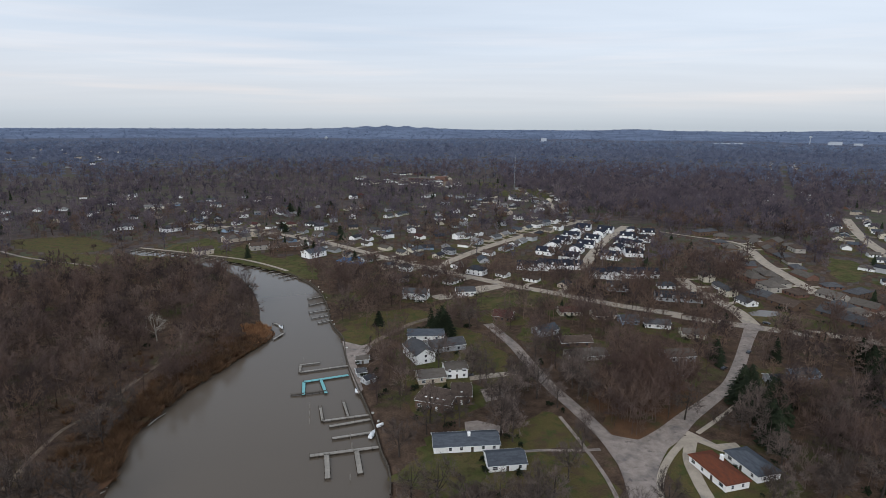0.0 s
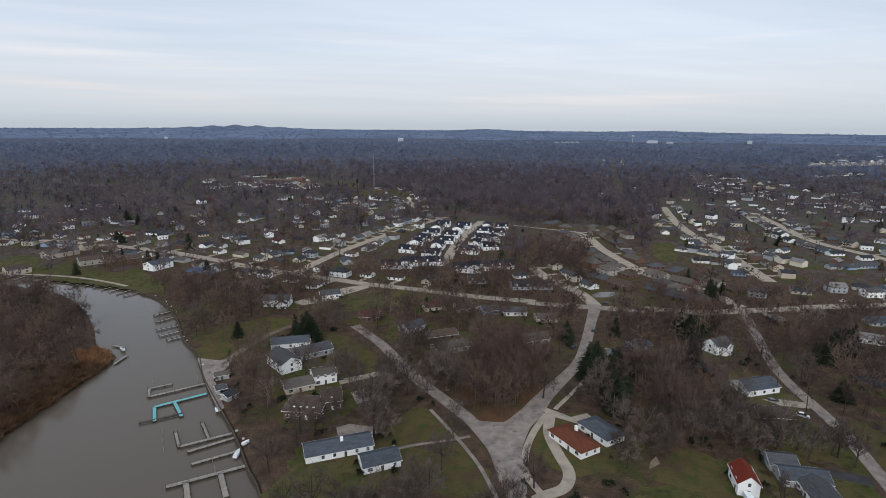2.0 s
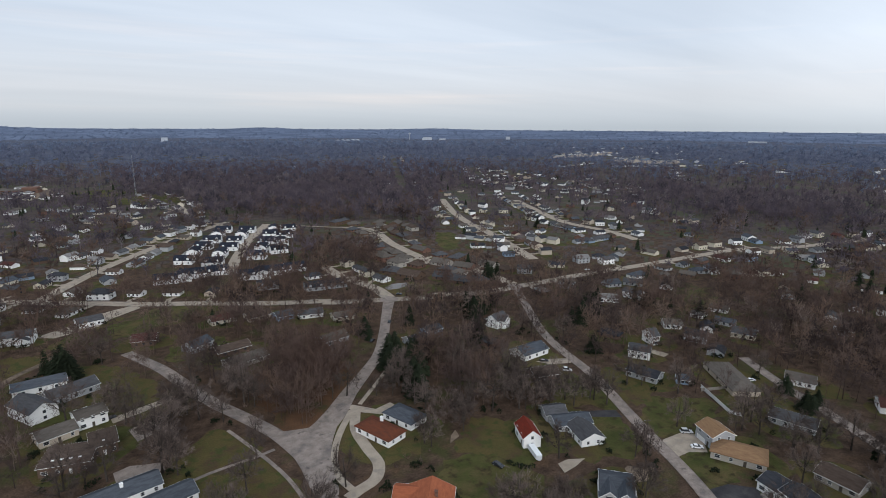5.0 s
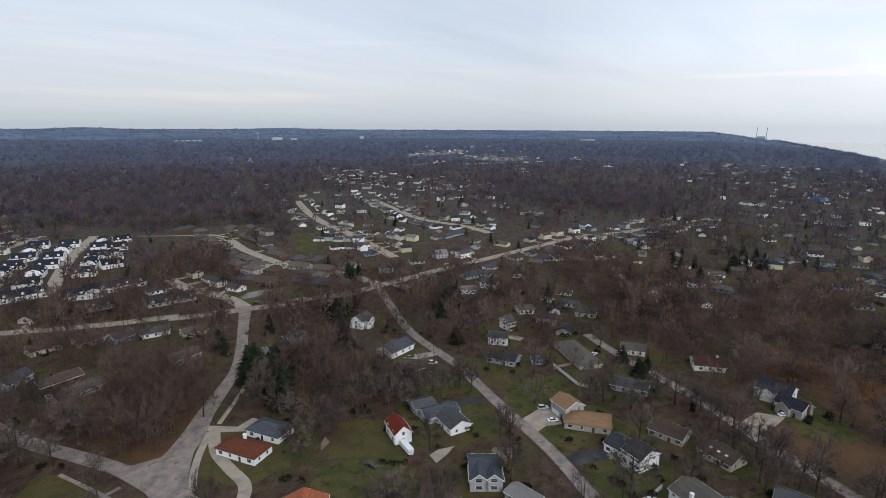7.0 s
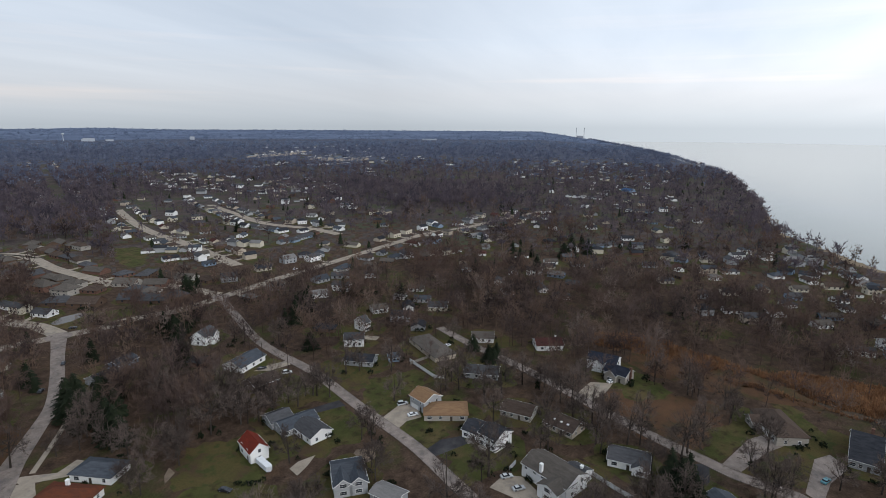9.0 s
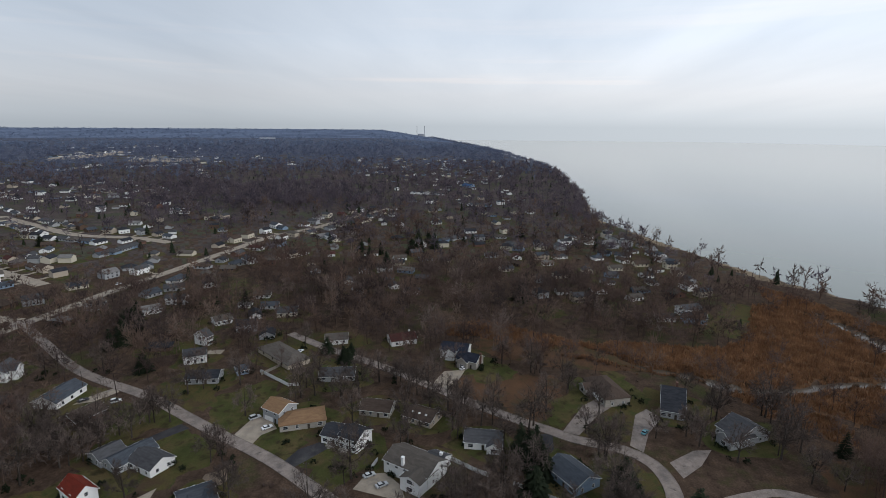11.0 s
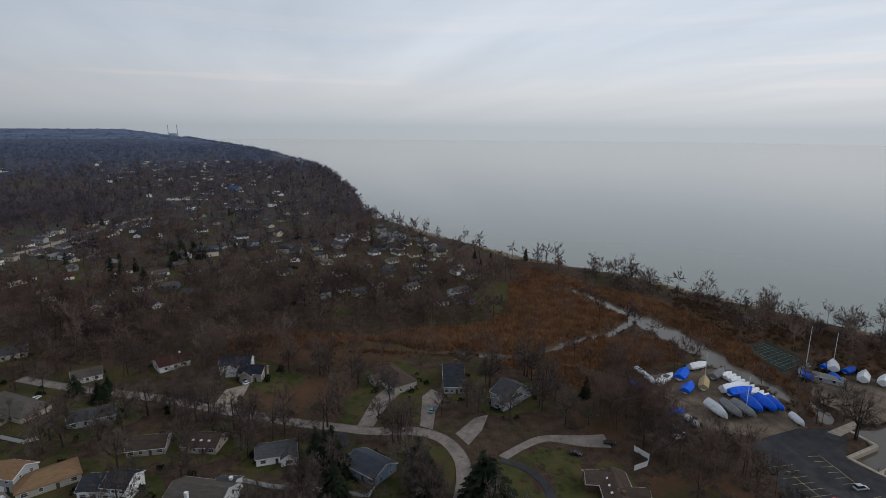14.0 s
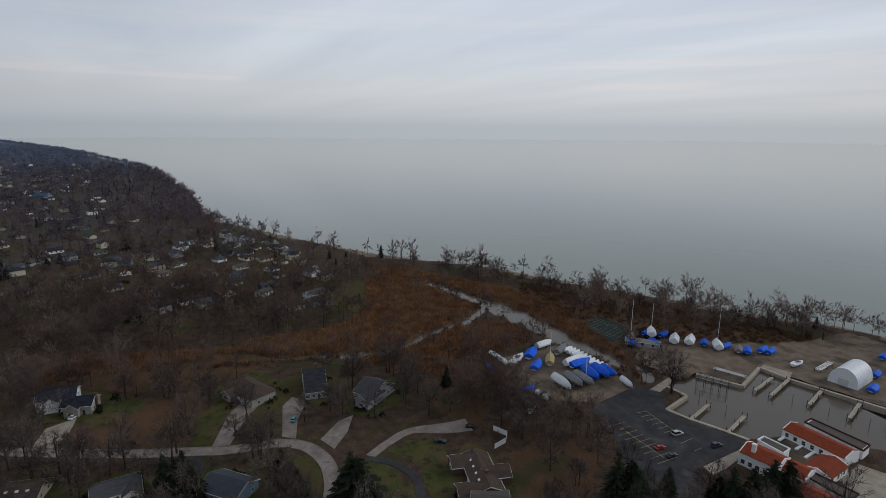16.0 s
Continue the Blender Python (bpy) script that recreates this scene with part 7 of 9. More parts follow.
def put_house(x, y, turn, walls=WALLS, roofs=ROOFS, group="", hip=0.25, size=1.0):
    two = rng.random() < 0.25
    L, W = rng.uniform(9.5, 13.5) * size, rng.uniform(7, 8.6) * size
    z = float(land_height(np.array([x]), np.array([y]))[0])
    w, r = rng.choice(walls), rng.choice(roofs)
    hw = 4.6 if two else 2.6
    hipped = rng.random() < hip
    if math.hypot(x, y) < 860 and yard_rng.random() < 0.75:
        yard(x, y, turn)
    if math.hypot(x, y) < 590:
        root = small_house(x, y, turn, L, W, hw, w, r, z, group, hip=hipped)
        if math.hypot(x, y) < 515:
            far_windows(root, L, W, hw)
        return
    TAKEN.append((x, y, L / 2 + 1.5))
    batch_add(box_data(-L / 2, L / 2, -W / 2, W / 2, -0.5, hw) if hipped else gable_walls(L, W, hw, 0.5, -0.5), M_WALL[w], x, y, z, turn)
    batch_add((hip_roof if hipped else gable_roof)(L, W, hw, 0.5), M_SHINGLE[r], x, y, z, turn)
    if math.hypot(x, y) < 1000:
        for s in (1, -1):
            for i in range(3):
                batch_add(box_data((i - 1) * L * 0.3 - 0.6, (i - 1) * L * 0.3 + 0.6, s * (W / 2 + 0.02) - 0.03, s * (W / 2 + 0.02) + 0.03, 0.9, 2.2), M_GLASS, x, y, z, turn)


def along_street(line, spacing, offset, walls=WALLS, roofs=ROOFS, group="houses along a street", hip=0.25, sides=(1, -1), least=390, size=1.0, gap=8):
    acc, spots = 0, []
    for a, b in zip(line, line[1:]):
        acc += (b - a).length
        if acc < spacing:
            continue
        acc = 0
        d = (b - a).normalized()
        for s in sides:
            spots.append((b, d, s, offset + rng.uniform(-2, 3)))
    if not spots:
        return
    p = [b + Vector((-d.y, d.x)) * s * o for b, d, s, o in spots]
    ok = clear_ground(np.array([q.x for q in p]), np.array([q.y for q in p]), 8)
    for (b, d, s, o), q, good in zip(spots, p, ok):
        if good and q.length > least and untaken(q.x, q.y, gap):
            put_house(q.x, q.y, math.degrees(math.atan2(d.y, d.x)) + rng.choice((0, 0, 90)) + rng.uniform(-5, 5), walls, roofs, group, hip, size)
            # a short drive up to the house
            g = b + Vector((-d.y, d.x)) * s * (o - 5)
            e = b + Vector((-d.y, d.x)) * s * 3 + d * 4
            if q.length < 780:
                ribbon("pavement", [(e.x, e.y), ((e + d * 4 + g) / 2 - d * 2)[:], ((g + d * 4))[:]], 3.0, 0.03, M_CONC, "pale concrete driveway", "driveway", keep=False)


PALE = ["white"] * 6 + ["cream"] * 2 + ["grey"] * 3 + ["blue"], ["grey", "slate", "slate", "dark", "pale", "taupe"]
MIX = ["cream", "beige", "brown", "brick", "grey", "white"], ["brown", "taupe", "maroon", "grey", "dark"]
GREYS = ["white", "grey", "blue", "grey"], ["slate", "dark", "grey"]
BROWNS = ["stone", "brown", "brick", "brown"], ["taupe", "brown", "taupe", "grey"]


def rows_of_houses(group, rows):
    """Rows along the lanes: the two ends, how many, the walls and roofs, and the size."""
    for x1, y1, x2, y2, n, kinds, size in rows:
        turn = math.degrees(math.atan2(y2 - y1, x2 - x1))
        for k in range(n):
            f = (k + 0.5) / n
            x, y = x1 + (x2 - x1) * f + rng.uniform(-2, 2), y1 + (y2 - y1) * f + rng.uniform(-2, 2)
            if untaken(x, y, 2):
                put_house(x, y, turn + rng.choice((0, 0, 90)) + rng.uniform(-8, 8), *kinds, group, 0.85 if kinds is BROWNS else 0.2, size)


rows_of_houses("lanes north of the through street", [
    (533.8, 765.1, 393.1, 513.9, 5, PALE, 1.1),
    (525.2, 658.3, 425.2, 471.4, 6, MIX, 1),
    (365.2, 461.0, 392.1, 417.4, 5, PALE, 1),
    (346.7, 412.8, 381.4, 397.9, 3, MIX, 1),
    (545.0, 586.1, 447.1, 460.5, 3, MIX, 1),
    (707.6, 731.5, 577.9, 509.3, 6, PALE, 1),
    (522.1, 511.7, 503.9, 400.1, 7, PALE, 1.1),
    (605.8, 560.5, 608.4, 512.0, 3, MIX, 1),
    (423.3, 411.7, 430.8, 375.3, 3, PALE, 1),
    (448.5, 366.5, 496.1, 362.0, 4, GREYS, 1.1),
    (556.4, 425.5, 576.4, 402.0, 4, PALE, 1)])
rows_of_houses("far lanes in the woods", [
    (843.8, 1002.5, 734.5, 810.3, 4, GREYS, 1.1),
    (1000.2, 987.1, 955.8, 879.4, 5, PALE, 1.1),
    (891.6, 710.3, 877.2, 676.1, 3, PALE, 1.1),
    (1024.4, 749.6, 959.9, 684.6, 2, MIX, 1),
    (774.0, 548.1, 739.5, 490.5, 3, MIX, 1.1),
    (728.5, 466.4, 748.9, 459.4, 2, PALE, 1.3),
    (656.1, 393.9, 662.3, 362.3, 4, MIX, 1.1),
    (1218.3, 715.9, 1251.0, 703.3, 3, PALE, 1.2),
    (762.7, 1333.4, 592.3, 1016.2, 5, GREYS, 1.4),
    (848.7, 1305.6, 692.6, 1029.2, 4, GREYS, 1.4),
    (470.9, 1473.0, 486.1, 1468.9, 2, PALE, 1.3),
    (551.9, 1450.6, 577.2, 1407.3, 3, PALE, 1.3)])
rows_of_houses("houses along the through street", [
    (321.4, 315.8, 329.1, 309.6, 2, MIX, 1.1),
    (358.3, 316.0, 366.5, 309.5, 2, PALE, 1.1),
    (383.8, 312.1, 400.2, 306.1, 2, PALE, 1.2),
    (411.3, 311.4, 422.2, 296.3, 3, GREYS, 1.1),
    (467.9, 298.4, 470.5, 282.3, 2, PALE, 1.2),
    (343.8, 250.3, 359.5, 244.5, 2, GREYS, 1.2),
    (380.6, 251.4, 402.2, 250.5, 2, PALE, 1.2),
    (353.1, 255.5, 389.4, 207.1, 5, PALE, 1.15),
    (439.0, 233.2, 460.4, 213.1, 3, GREYS, 1.1),
    (519.5, 227.2, 529.8, 218.5, 2, PALE, 1.1),
    (461.2, 199.9, 493.8, 185.5, 3, MIX, 1.1),
    (620.0, 271.1, 606.4, 253.2, 2, PALE, 1.1),
    (681.3, 240.3, 705.5, 232.5, 3, PALE, 1.1),
    (570.1, 196.7, 550.6, 172.0, 3, PALE, 1),
    (649.8, 185.8, 683.5, 171.4, 3, MIX, 1.1),
    (336.7, 222.6, 339.7, 204.7, 2, MIX, 1)])
rows_of_houses("pale far estate", [
    (1540.6, 1370.2, 1840.5, 1374.1, 11, PALE, 1.9),
    (1595.7, 1151.9, 1637.8, 970.2, 11, PALE, 1.8),
    (1193.1, 1047.9, 1361.6, 1060.6, 6, PALE, 1.3),
    (1316.9, 960.0, 1482.0, 860.7, 9, PALE, 1.6),
    (1189.0, 707.3, 1147.9, 633.7, 4, PALE, 1.3),
    (1504.0, 607.3, 1533.5, 590.2, 2, PALE, 1.3),
    (1269.7, 352.9, 1345.2, 356.6, 2, PALE, 1.8),
    (1466.0, 360.7, 1495.0, 297.5, 4, PALE, 1.3)])
rows_of_houses("houses in the lakeside woods", [
    (440.3, 100.0, 437.7, 66.6, 4, PALE, 1.1),
    (409.1, 64.0, 407.7, 52.3, 2, MIX, 1.1),
    (648.8, 368.1, 680.0, 360.2, 2, MIX, 1.1),
    (699.7, 449.2, 702.5, 429.2, 2, PALE, 1.1),
    (974.7, 166.7, 963.0, 105.1, 5, PALE, 1.1),
    (845.6, 119.7, 886.4, 104.8, 2, PALE, 1.1),
    (562.9, 62.0, 590.8, 39.5, 5, GREYS, 1.0),
    (843.4, 56.2, 838.0, 16.1, 5, PALE, 1.0),
    (1368.4, 103.6, 1434.9, 53.5, 5, PALE, 1.2),
    (1372.9, 28.4, 1366.6, -20.2, 2, MIX, 1.1),
    (777.7, -35.7, 785.1, -52.1, 2, PALE, 1.1)])
rows_of_houses("lakeside houses", [
    (539.5, -5.1, 535.4, -17.7, 3, PALE, 1.0),
    (482.1, -39.2, 482.8, -53.3, 3, PALE, 0.9),
    (582.5, -85.6, 587.3, -102.3, 2, PALE, 1.2),
    (623.9, -113.6, 581.2, -132.0, 4, PALE, 1.0),
    (534.3, -141.1, 495.5, -156.5, 4, PALE, 1.0),
    (424.8, -29.3, 425.4, -37.5, 2, GREYS, 1.0),
    (448.6, -117.1, 455.3, -126.0, 2, PALE, 1.0),
    (478.8, -14.5, 468.6, -24.9, 2, MIX, 1.0),
    (530.2, -95.4, 520.5, -118.3, 3, GREYS, 1.1)])
rows_of_houses("houses behind the river terrace", [
    (-186.9, 656.0, -175.9, 663.9, 2, MIX, 1.1),
    (-162.6, 659.2, -143.4, 652.4, 3, PALE, 1.1),
    (-142.9, 686.9, -130.1, 692.6, 2, PALE, 1.1),
    (-98.0, 581.7, -77.2, 569.3, 3, PALE, 1.1),
    (-80.8, 618.6, -62.7, 624.0, 3, PALE, 1.1),
    (-37.1, 538.2, -21.5, 516.8, 2, PALE, 1.2),
    (-17.0, 528.7, 6.2, 532.2, 3, PALE, 1.1),
    (-27.1, 582.7, -15.8, 592.7, 2, MIX, 1.0),
    (15.0, 578.9, 42.2, 602.6, 3, PALE, 1.1),
    (26.6, 442.4, 39.0, 436.1, 2, PALE, 1.2),
    (33.2, 480.1, 46.8, 483.5, 2, PALE, 1.1),
    (59.8, 525.4, 69.9, 537.4, 2, PALE, 1.1)])
rows_of_houses("far houses behind the river terrace", [
    (-142.7, 782.1, -111.8, 813.1, 4, MIX, 1.1),
    (-165.8, 888.2, -136.3, 928.6, 3, MIX, 1.1),
    (-74.1, 717.2, -50.3, 750.6, 3, PALE, 1.0),
    (-30.9, 927.7, -16.4, 942.5, 2, PALE, 1.3),
    (114.0, 916.7, 137.8, 882.4, 3, PALE, 1.1),
    (147.8, 838.7, 178.8, 896.7, 3, MIX, 1.1),
    (91.5, 588.5, 141.7, 646.8, 4, MIX, 1.0),
    (-240.8, 767.0, -198.2, 723.2, 3, PALE, 1.2),
    (-145.3, 1294.3, -48.7, 1317.5, 5, MIX, 1.3),
    (-188.5, 1201.6, -174.5, 1217.3, 2, PALE, 1.3)])
rows_of_houses("brown houses of a subdivision", [
    (336.4, 590.4, 355.2, 568.0, 3, BROWNS, 1.5),
    (324.6, 525.4, 313.8, 474.1, 3, BROWNS, 1.4),
    (296.1, 437.6, 300.7, 418.2, 2, BROWNS, 1.5),
    (279.4, 380.2, 290.3, 351.4, 3, BROWNS, 1.5),
    (264.2, 488.1, 263.9, 459.2, 2, BROWNS, 1.4),
    (247.4, 431.0, 248.4, 389.9, 3, BROWNS, 1.5),
    (228.9, 383.0, 241.0, 354.9, 3, BROWNS, 1.6),
    (253.9, 344.1, 264.6, 319.6, 2, BROWNS, 1.7),
    (287.2, 609.2, 313.4, 617.5, 2, BROWNS, 1.3),
    (365.1, 574.0, 349.2, 518.5, 3, BROWNS, 1.3)])
along_street(LINE_G, 13, 18, *BROWNS, "brown houses of a subdivision", 0.8, size=1.35, gap=4)
along_street(LINE_C, 19, 20)
along_street(LINE_D, 22, 19)
along_street(LINE_H, 17, 17)
along_street(LINE_J, 16, 18)
along_street(LINE_K, 16, 18)
along_street(LINE_M, 20, 18)
along_street(LINE_L, 20, 26)
along_street(LINE_F, 18, 18)
along_street(LINE_O, 20, 20)


def house_field(outline, gap, tries, walls=WALLS, roofs=ROOFS, size=1.0, turn=None):
    loop = [Vector(q) for q in outline]
    x0, x1, y0, y1 = min(p.x for p in loop), max(p.x for p in loop), min(p.y for p in loop), max(p.y for p in loop)
    x, y = np.array([rng.uniform(x0, x1) for _ in range(tries)]), np.array([rng.uniform(y0, y1) for _ in range(tries)])
    ok = (poly_dist(x, y, loop) < 0)
    x, y = x[ok], y[ok]
    ok = clear_ground(x, y, gap)
    for a, b in zip(x[ok], y[ok]):
        if untaken(a, b, gap):
            put_house(float(a), float(b), (turn if turn is not None else rng.choice((20, 110))) + rng.uniform(-10, 10), walls, roofs, size=size)


house_field([(-142.3, 801.1), (-101.6, 542.7), (-12.8, 476.9), (100.4, 601.4), (197.8, 719.0), (97.1, 843.6), (-61.6, 851.2)], 10, 90)
house_field([(-621.2, 902.9), (-213.3, 920.8), (-96.0, 638.8), (-137.9, 587.0), (-265.1, 660.0), (-514.9, 626.1), (-594.5, 726.8)], 11, 70)
house_field([(579.9, 824.2), (750.6, 777.8), (794.7, 496.1), (609.8, 323.3), (463.8, 284.7), (364.4, 339.3), (370.5, 433.4)], 9.5, 110)
house_field([(411.5, 295.4), (479.9, 248.4), (652.7, 179.3), (814.9, 172.1), (788.4, -16.6), (516.2, -5.4), (411.4, 97.7), (434.5, 180.1), (333.6, 201.1)], 10, 90)
house_field([(2013.0, 1790.9), (2375.7, 1410.0), (1594.9, 569.2), (1129.1, 799.5)], 11, 100, ["white"] * 5 + ["cream", "grey"], ["pale", "grey", "taupe"], 1.5)
house_field([(973.6, 1111.8), (1056.0, 748.2), (850.6, 507.2), (719.1, 785.1)], 10, 200, size=1.2)
house_field([(547.1, 5.3), (655.2, -135.2), (490.2, -156.2), (350.3, -83.4), (354.9, -45.3), (431.2, -2.8)], 10, 150)
house_field([(1789.3, 537.9), (1913.8, 8.9), (852.0, -39.4), (780.6, 116.2)], 12, 260)
house_field([(616.9, -133.9), (514.1, -163.8), (390.4, -148.1), (400.1, -113.7)], 9, 60)
house_field([(493.8, 217.2), (522.0, 91.6), (379.8, 60.9), (376.8, 101.8)], 10, 40)
house_field([(168.5, 247.1), (235.5, 255.0), (246.0, 226.1), (182.9, 195.9)], 11, 18)
house_field([(247.4, 185.7), (373.3, 180.9), (336.6, 137.4), (259.9, 125.8), (259.9, 154.1)], 10, 40)
house_field([(-1689.6, 2114.1), (-986.4, 1997.6), (-569.0, 1191.7), (-944.3, 1170.0)], 14, 60, size=1.3)
house_field([(-183.2, 1240.0), (21.3, 1252.1), (51.1, 1060.3), (-162.8, 1099.7)], 12, 60, ["white", "cream"], ["pale", "taupe"], 1.3)
house_field([(-3.4, 969.0), (171.8, 937.7), (170.7, 753.8), (12.8, 724.4)], 10, 70)


me_ = bpy.data.meshes.new("distant_houses")
me_.from_pydata(BATCH["v"], [], BATCH["f"])
for mat_ in BATCH_MATS:
    me_.materials.append(mat_)
me_.polygons.foreach_set("material_index", BATCH["m"])
me_.update()
tagged(new("distant_houses", me_), "hundreds of distant houses with pale walls and grey roofs", "houses", kind="stuff")


OPEN.append([Vector(q) for q in ((341.4, 640.1), (387.2, 612.1), (321.0, 437.8), (310.9, 360.3), (269.9, 313.8), (217.9, 384.2), (204.4, 433.2), (289.5, 616.1))])



def field(name, pts, material, label, category):
    """A broad piece of open ground far off, lying on the slope."""
    loop = smooth_line([Vector(p) for p in pts + pts[:1]], 12)[:-1]
    OPEN.append(loop)
    x, y = np.array([p.x for p in loop]), np.array([p.y for p in loop])
    me = mesh(name, list(zip(x.tolist(), y.tolist(), (land_height(x, y) + 0.6).tolist())), [tuple(range(len(loop)))], material)
    tagged(new(name, me), label, category, kind="structure")


field("lawn", [(31.4, 1115.0), (92.0, 1156.8), (130.2, 1106.1), (103.8, 1058.4), (43.5, 1050.1)], M_LAWN, "green school playing field", "field")
field("lawn", [(89.2, 1012.4), (163.5, 1041.0), (242.1, 1008.6), (238.5, 951.5), (154.1, 925.2), (93.3, 957.9)], M_LAWN, "green school playing field", "field")
field("ground", [(-112.9, 1221.7), (-67.8, 1241.6), (7.7, 1222.0), (31.7, 1153.2), (5.7, 1077.6), (-63.1, 1140.8)], M_SAND, "bare pale school grounds", "ground")

field("ground", [(1424.4, 1282.6), (1561.5, 1259.0), (1748.8, 1294.3), (1882.2, 1388.2), (1797.4, 1452.3), (1581.2, 1411.5)], M_CONC, "pale car parks of a far estate", "ground")
field("ground", [(1471.9, 1069.3), (1483.0, 974.4), (1521.8, 893.3), (1672.4, 976.5), (1667.0, 1081.3), (1637.8, 1182.9)], M_CONC, "pale car parks of a far estate", "ground")
OPEN.append([Vector(q) for q in ((810.8, 1353.9), (853.9, 1339.8), (547.6, 811.0), (497.6, 813.4), (632.4, 1073.3))])


def school(x, y, turn):
    """A long brick school with a flat roof, a raised hall and rows of windows."""
    z = float(land_height(np.array([x]), np.array([y]))[0])
    root = thing("school", x, y, z, turn, "long low red-brick school with a flat roof", "school")
    TAKEN.append((x, y, 60))
    piece("wall", mesh("wall", *box_data(-62, 62, -11, 11, -3, 5), M_WALL["brick"]), root)
    piece("roof", mesh("roof", *box_data(-62.6, 62.6, -11.6, 11.6, 5.004, 5.5), M_SHINGLE["taupe"]), root)
    piece("hall", mesh("hall", *box_data(38, 60, -10, 10, 5.504, 9.5), M_WALL["brick"]), root)
    pane = mesh("window", *box_data(-2.2, 2.2, -0.05, 0.05, -1, 1), M_GLASS)
    for k in range(14):
        piece("window", pane, root, m=pose(-56 + k * 8.6, -11.03, 2.6))


school(-50.3, 1195.2, -17)


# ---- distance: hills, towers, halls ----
# the hills' blue-grey is distance haze painted into the base colour
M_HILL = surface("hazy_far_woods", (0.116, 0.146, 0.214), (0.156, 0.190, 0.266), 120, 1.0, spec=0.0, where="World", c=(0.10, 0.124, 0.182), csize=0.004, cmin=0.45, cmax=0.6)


def hill_height(x, y):
    """The wooded hills that close the horizon inland, and how far inland each place lies."""
    d = poly_dist(x, y, LAKE)
    r, deg = np.hypot(x, y), np.degrees(np.arctan2(x, y))
    t = np.clip((r - 2900) / 2000, 0, 1)
    bump = 26 * np.exp(-((deg + 5.5) / 5.0) ** 2) * (0.8 + 0.2 * np.sin(deg * 3)) + 10 * np.exp(-((deg - 19) / 2.5) ** 2) + 9 * np.exp(-((deg - 36) / 3.5) ** 2)
    rough = np.array([noise.noise((a * 0.01, b * 0.7, 0)) for a, b in zip(r.ravel(), deg.ravel())]).reshape(r.shape)
    z = land_height(x, y, d) + (-6 + 15 * t ** 0.8 + 1.25 * bump * t ** 2 + 2.2 * rough * t) * np.clip(d / 300, 0, 1)
    return np.where(d > 5, z, -6.0), d


def far_hills():
    az = np.arange(-60, 87, 0.4)
    rr = np.linspace(2900, 4900, 12)
    A, R = np.meshgrid(np.radians(az), rr, indexing="ij")
    X, Y = np.sin(A) * R, np.cos(A) * R
    Z = hill_height(X, Y)[0]
    n = len(rr)
    fs = [(i * n + j, i * n + j + 1, i * n + n + j + 1, i * n + n + j) for i in range(len(az) - 1) for j in range(n - 1)]
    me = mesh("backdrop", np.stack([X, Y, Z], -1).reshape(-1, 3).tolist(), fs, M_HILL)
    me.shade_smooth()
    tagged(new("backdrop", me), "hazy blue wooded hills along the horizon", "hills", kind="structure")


far_hills()
# white and concrete dulled towards blue: haze of distance put into the colour
M_HAZEWHITE = surface("far_white_walls", (0.34, 0.37, 0.42), (0.42, 0.45, 0.50), 10, 0.9)
M_HAZEGREY = surface("far_hazy_concrete", (0.26, 0.28, 0.32), (0.32, 0.34, 0.38), 10, 0.9)


def chimney_stack(x, y, z, r, h):
    root = thing("smokestack", x, y, z - 14, 0, "hazy grey power station smokestack on the far shore", "smokestack", "smokestacks")
    piece("shaft", mesh("shaft", *tube_data([(0, 0, -50), (0, 0, h)], [r, r * 0.8], 10), M_HAZEGREY), root)
    piece("band", mesh("band", *tube_data([(0, 0, h - 5), (0, 0, h + 0.5)], [r * 0.95, r * 0.95], 10), M_STEELD), root)


chimney_stack(4642.7, 731.9, 53.8, 2.4, 78)
chimney_stack(4652.0, 670.0, 54.2, 2.8, 78)


def plant_block(x, y, z):
    root = thing("power_station", x, y, z - 14, 20, "low hazy power station hall between the smokestacks", "power station")
    piece("hall", mesh("hall", *box_data(-28, 28, -20, 20, -50, 16), M_HAZEGREY), root)
    piece("annex", mesh("annex", *box_data(28.1, 50, -15, 15, -50, 10), M_HAZEGREY), root)


plant_block(4696.9, 708.5, 53.3)


def water_tower(x, y, z, h, r, label):
    root = thing("water_tower", x, y, z, 0, label, "water tower")
    piece("stem", mesh("stem", *tube_data([(0, 0, -40), (0, 0, h * 0.7)], [r * 0.35, r * 0.25], 10), M_HAZEWHITE), root)
    piece("tank", mesh("tank", *tube_data([(0, 0, h * 0.66), (0, 0, h * 0.75), (0, 0, h * 0.9), (0, 0, h)], [r * 0.3, r, r, r * 0.25], 14), M_HAZEWHITE), root)


water_tower(-675.1, 3230.2, 8.9, 46, 10, "distant white water tower above the woods")
water_tower(1815.8, 2755.5, 49.4, 30, 7, "distant white water tower above the woods")


def far_hall(x, y, z, L, W, h, label, turn):
    root = thing("hall", x, y, z, turn, label, "hall", "distant halls")
    piece("wall", mesh("wall", *box_data(-L / 2, L / 2, -W / 2, W / 2, -40, h), M_HAZEWHITE), root)
    piece("roof", mesh("roof", *box_data(-L / 2 - 0.5, L / 2 + 0.5, -W / 2 - 0.5, W / 2 + 0.5, h + 0.004, h + 0.6), M_HAZEGREY), root)


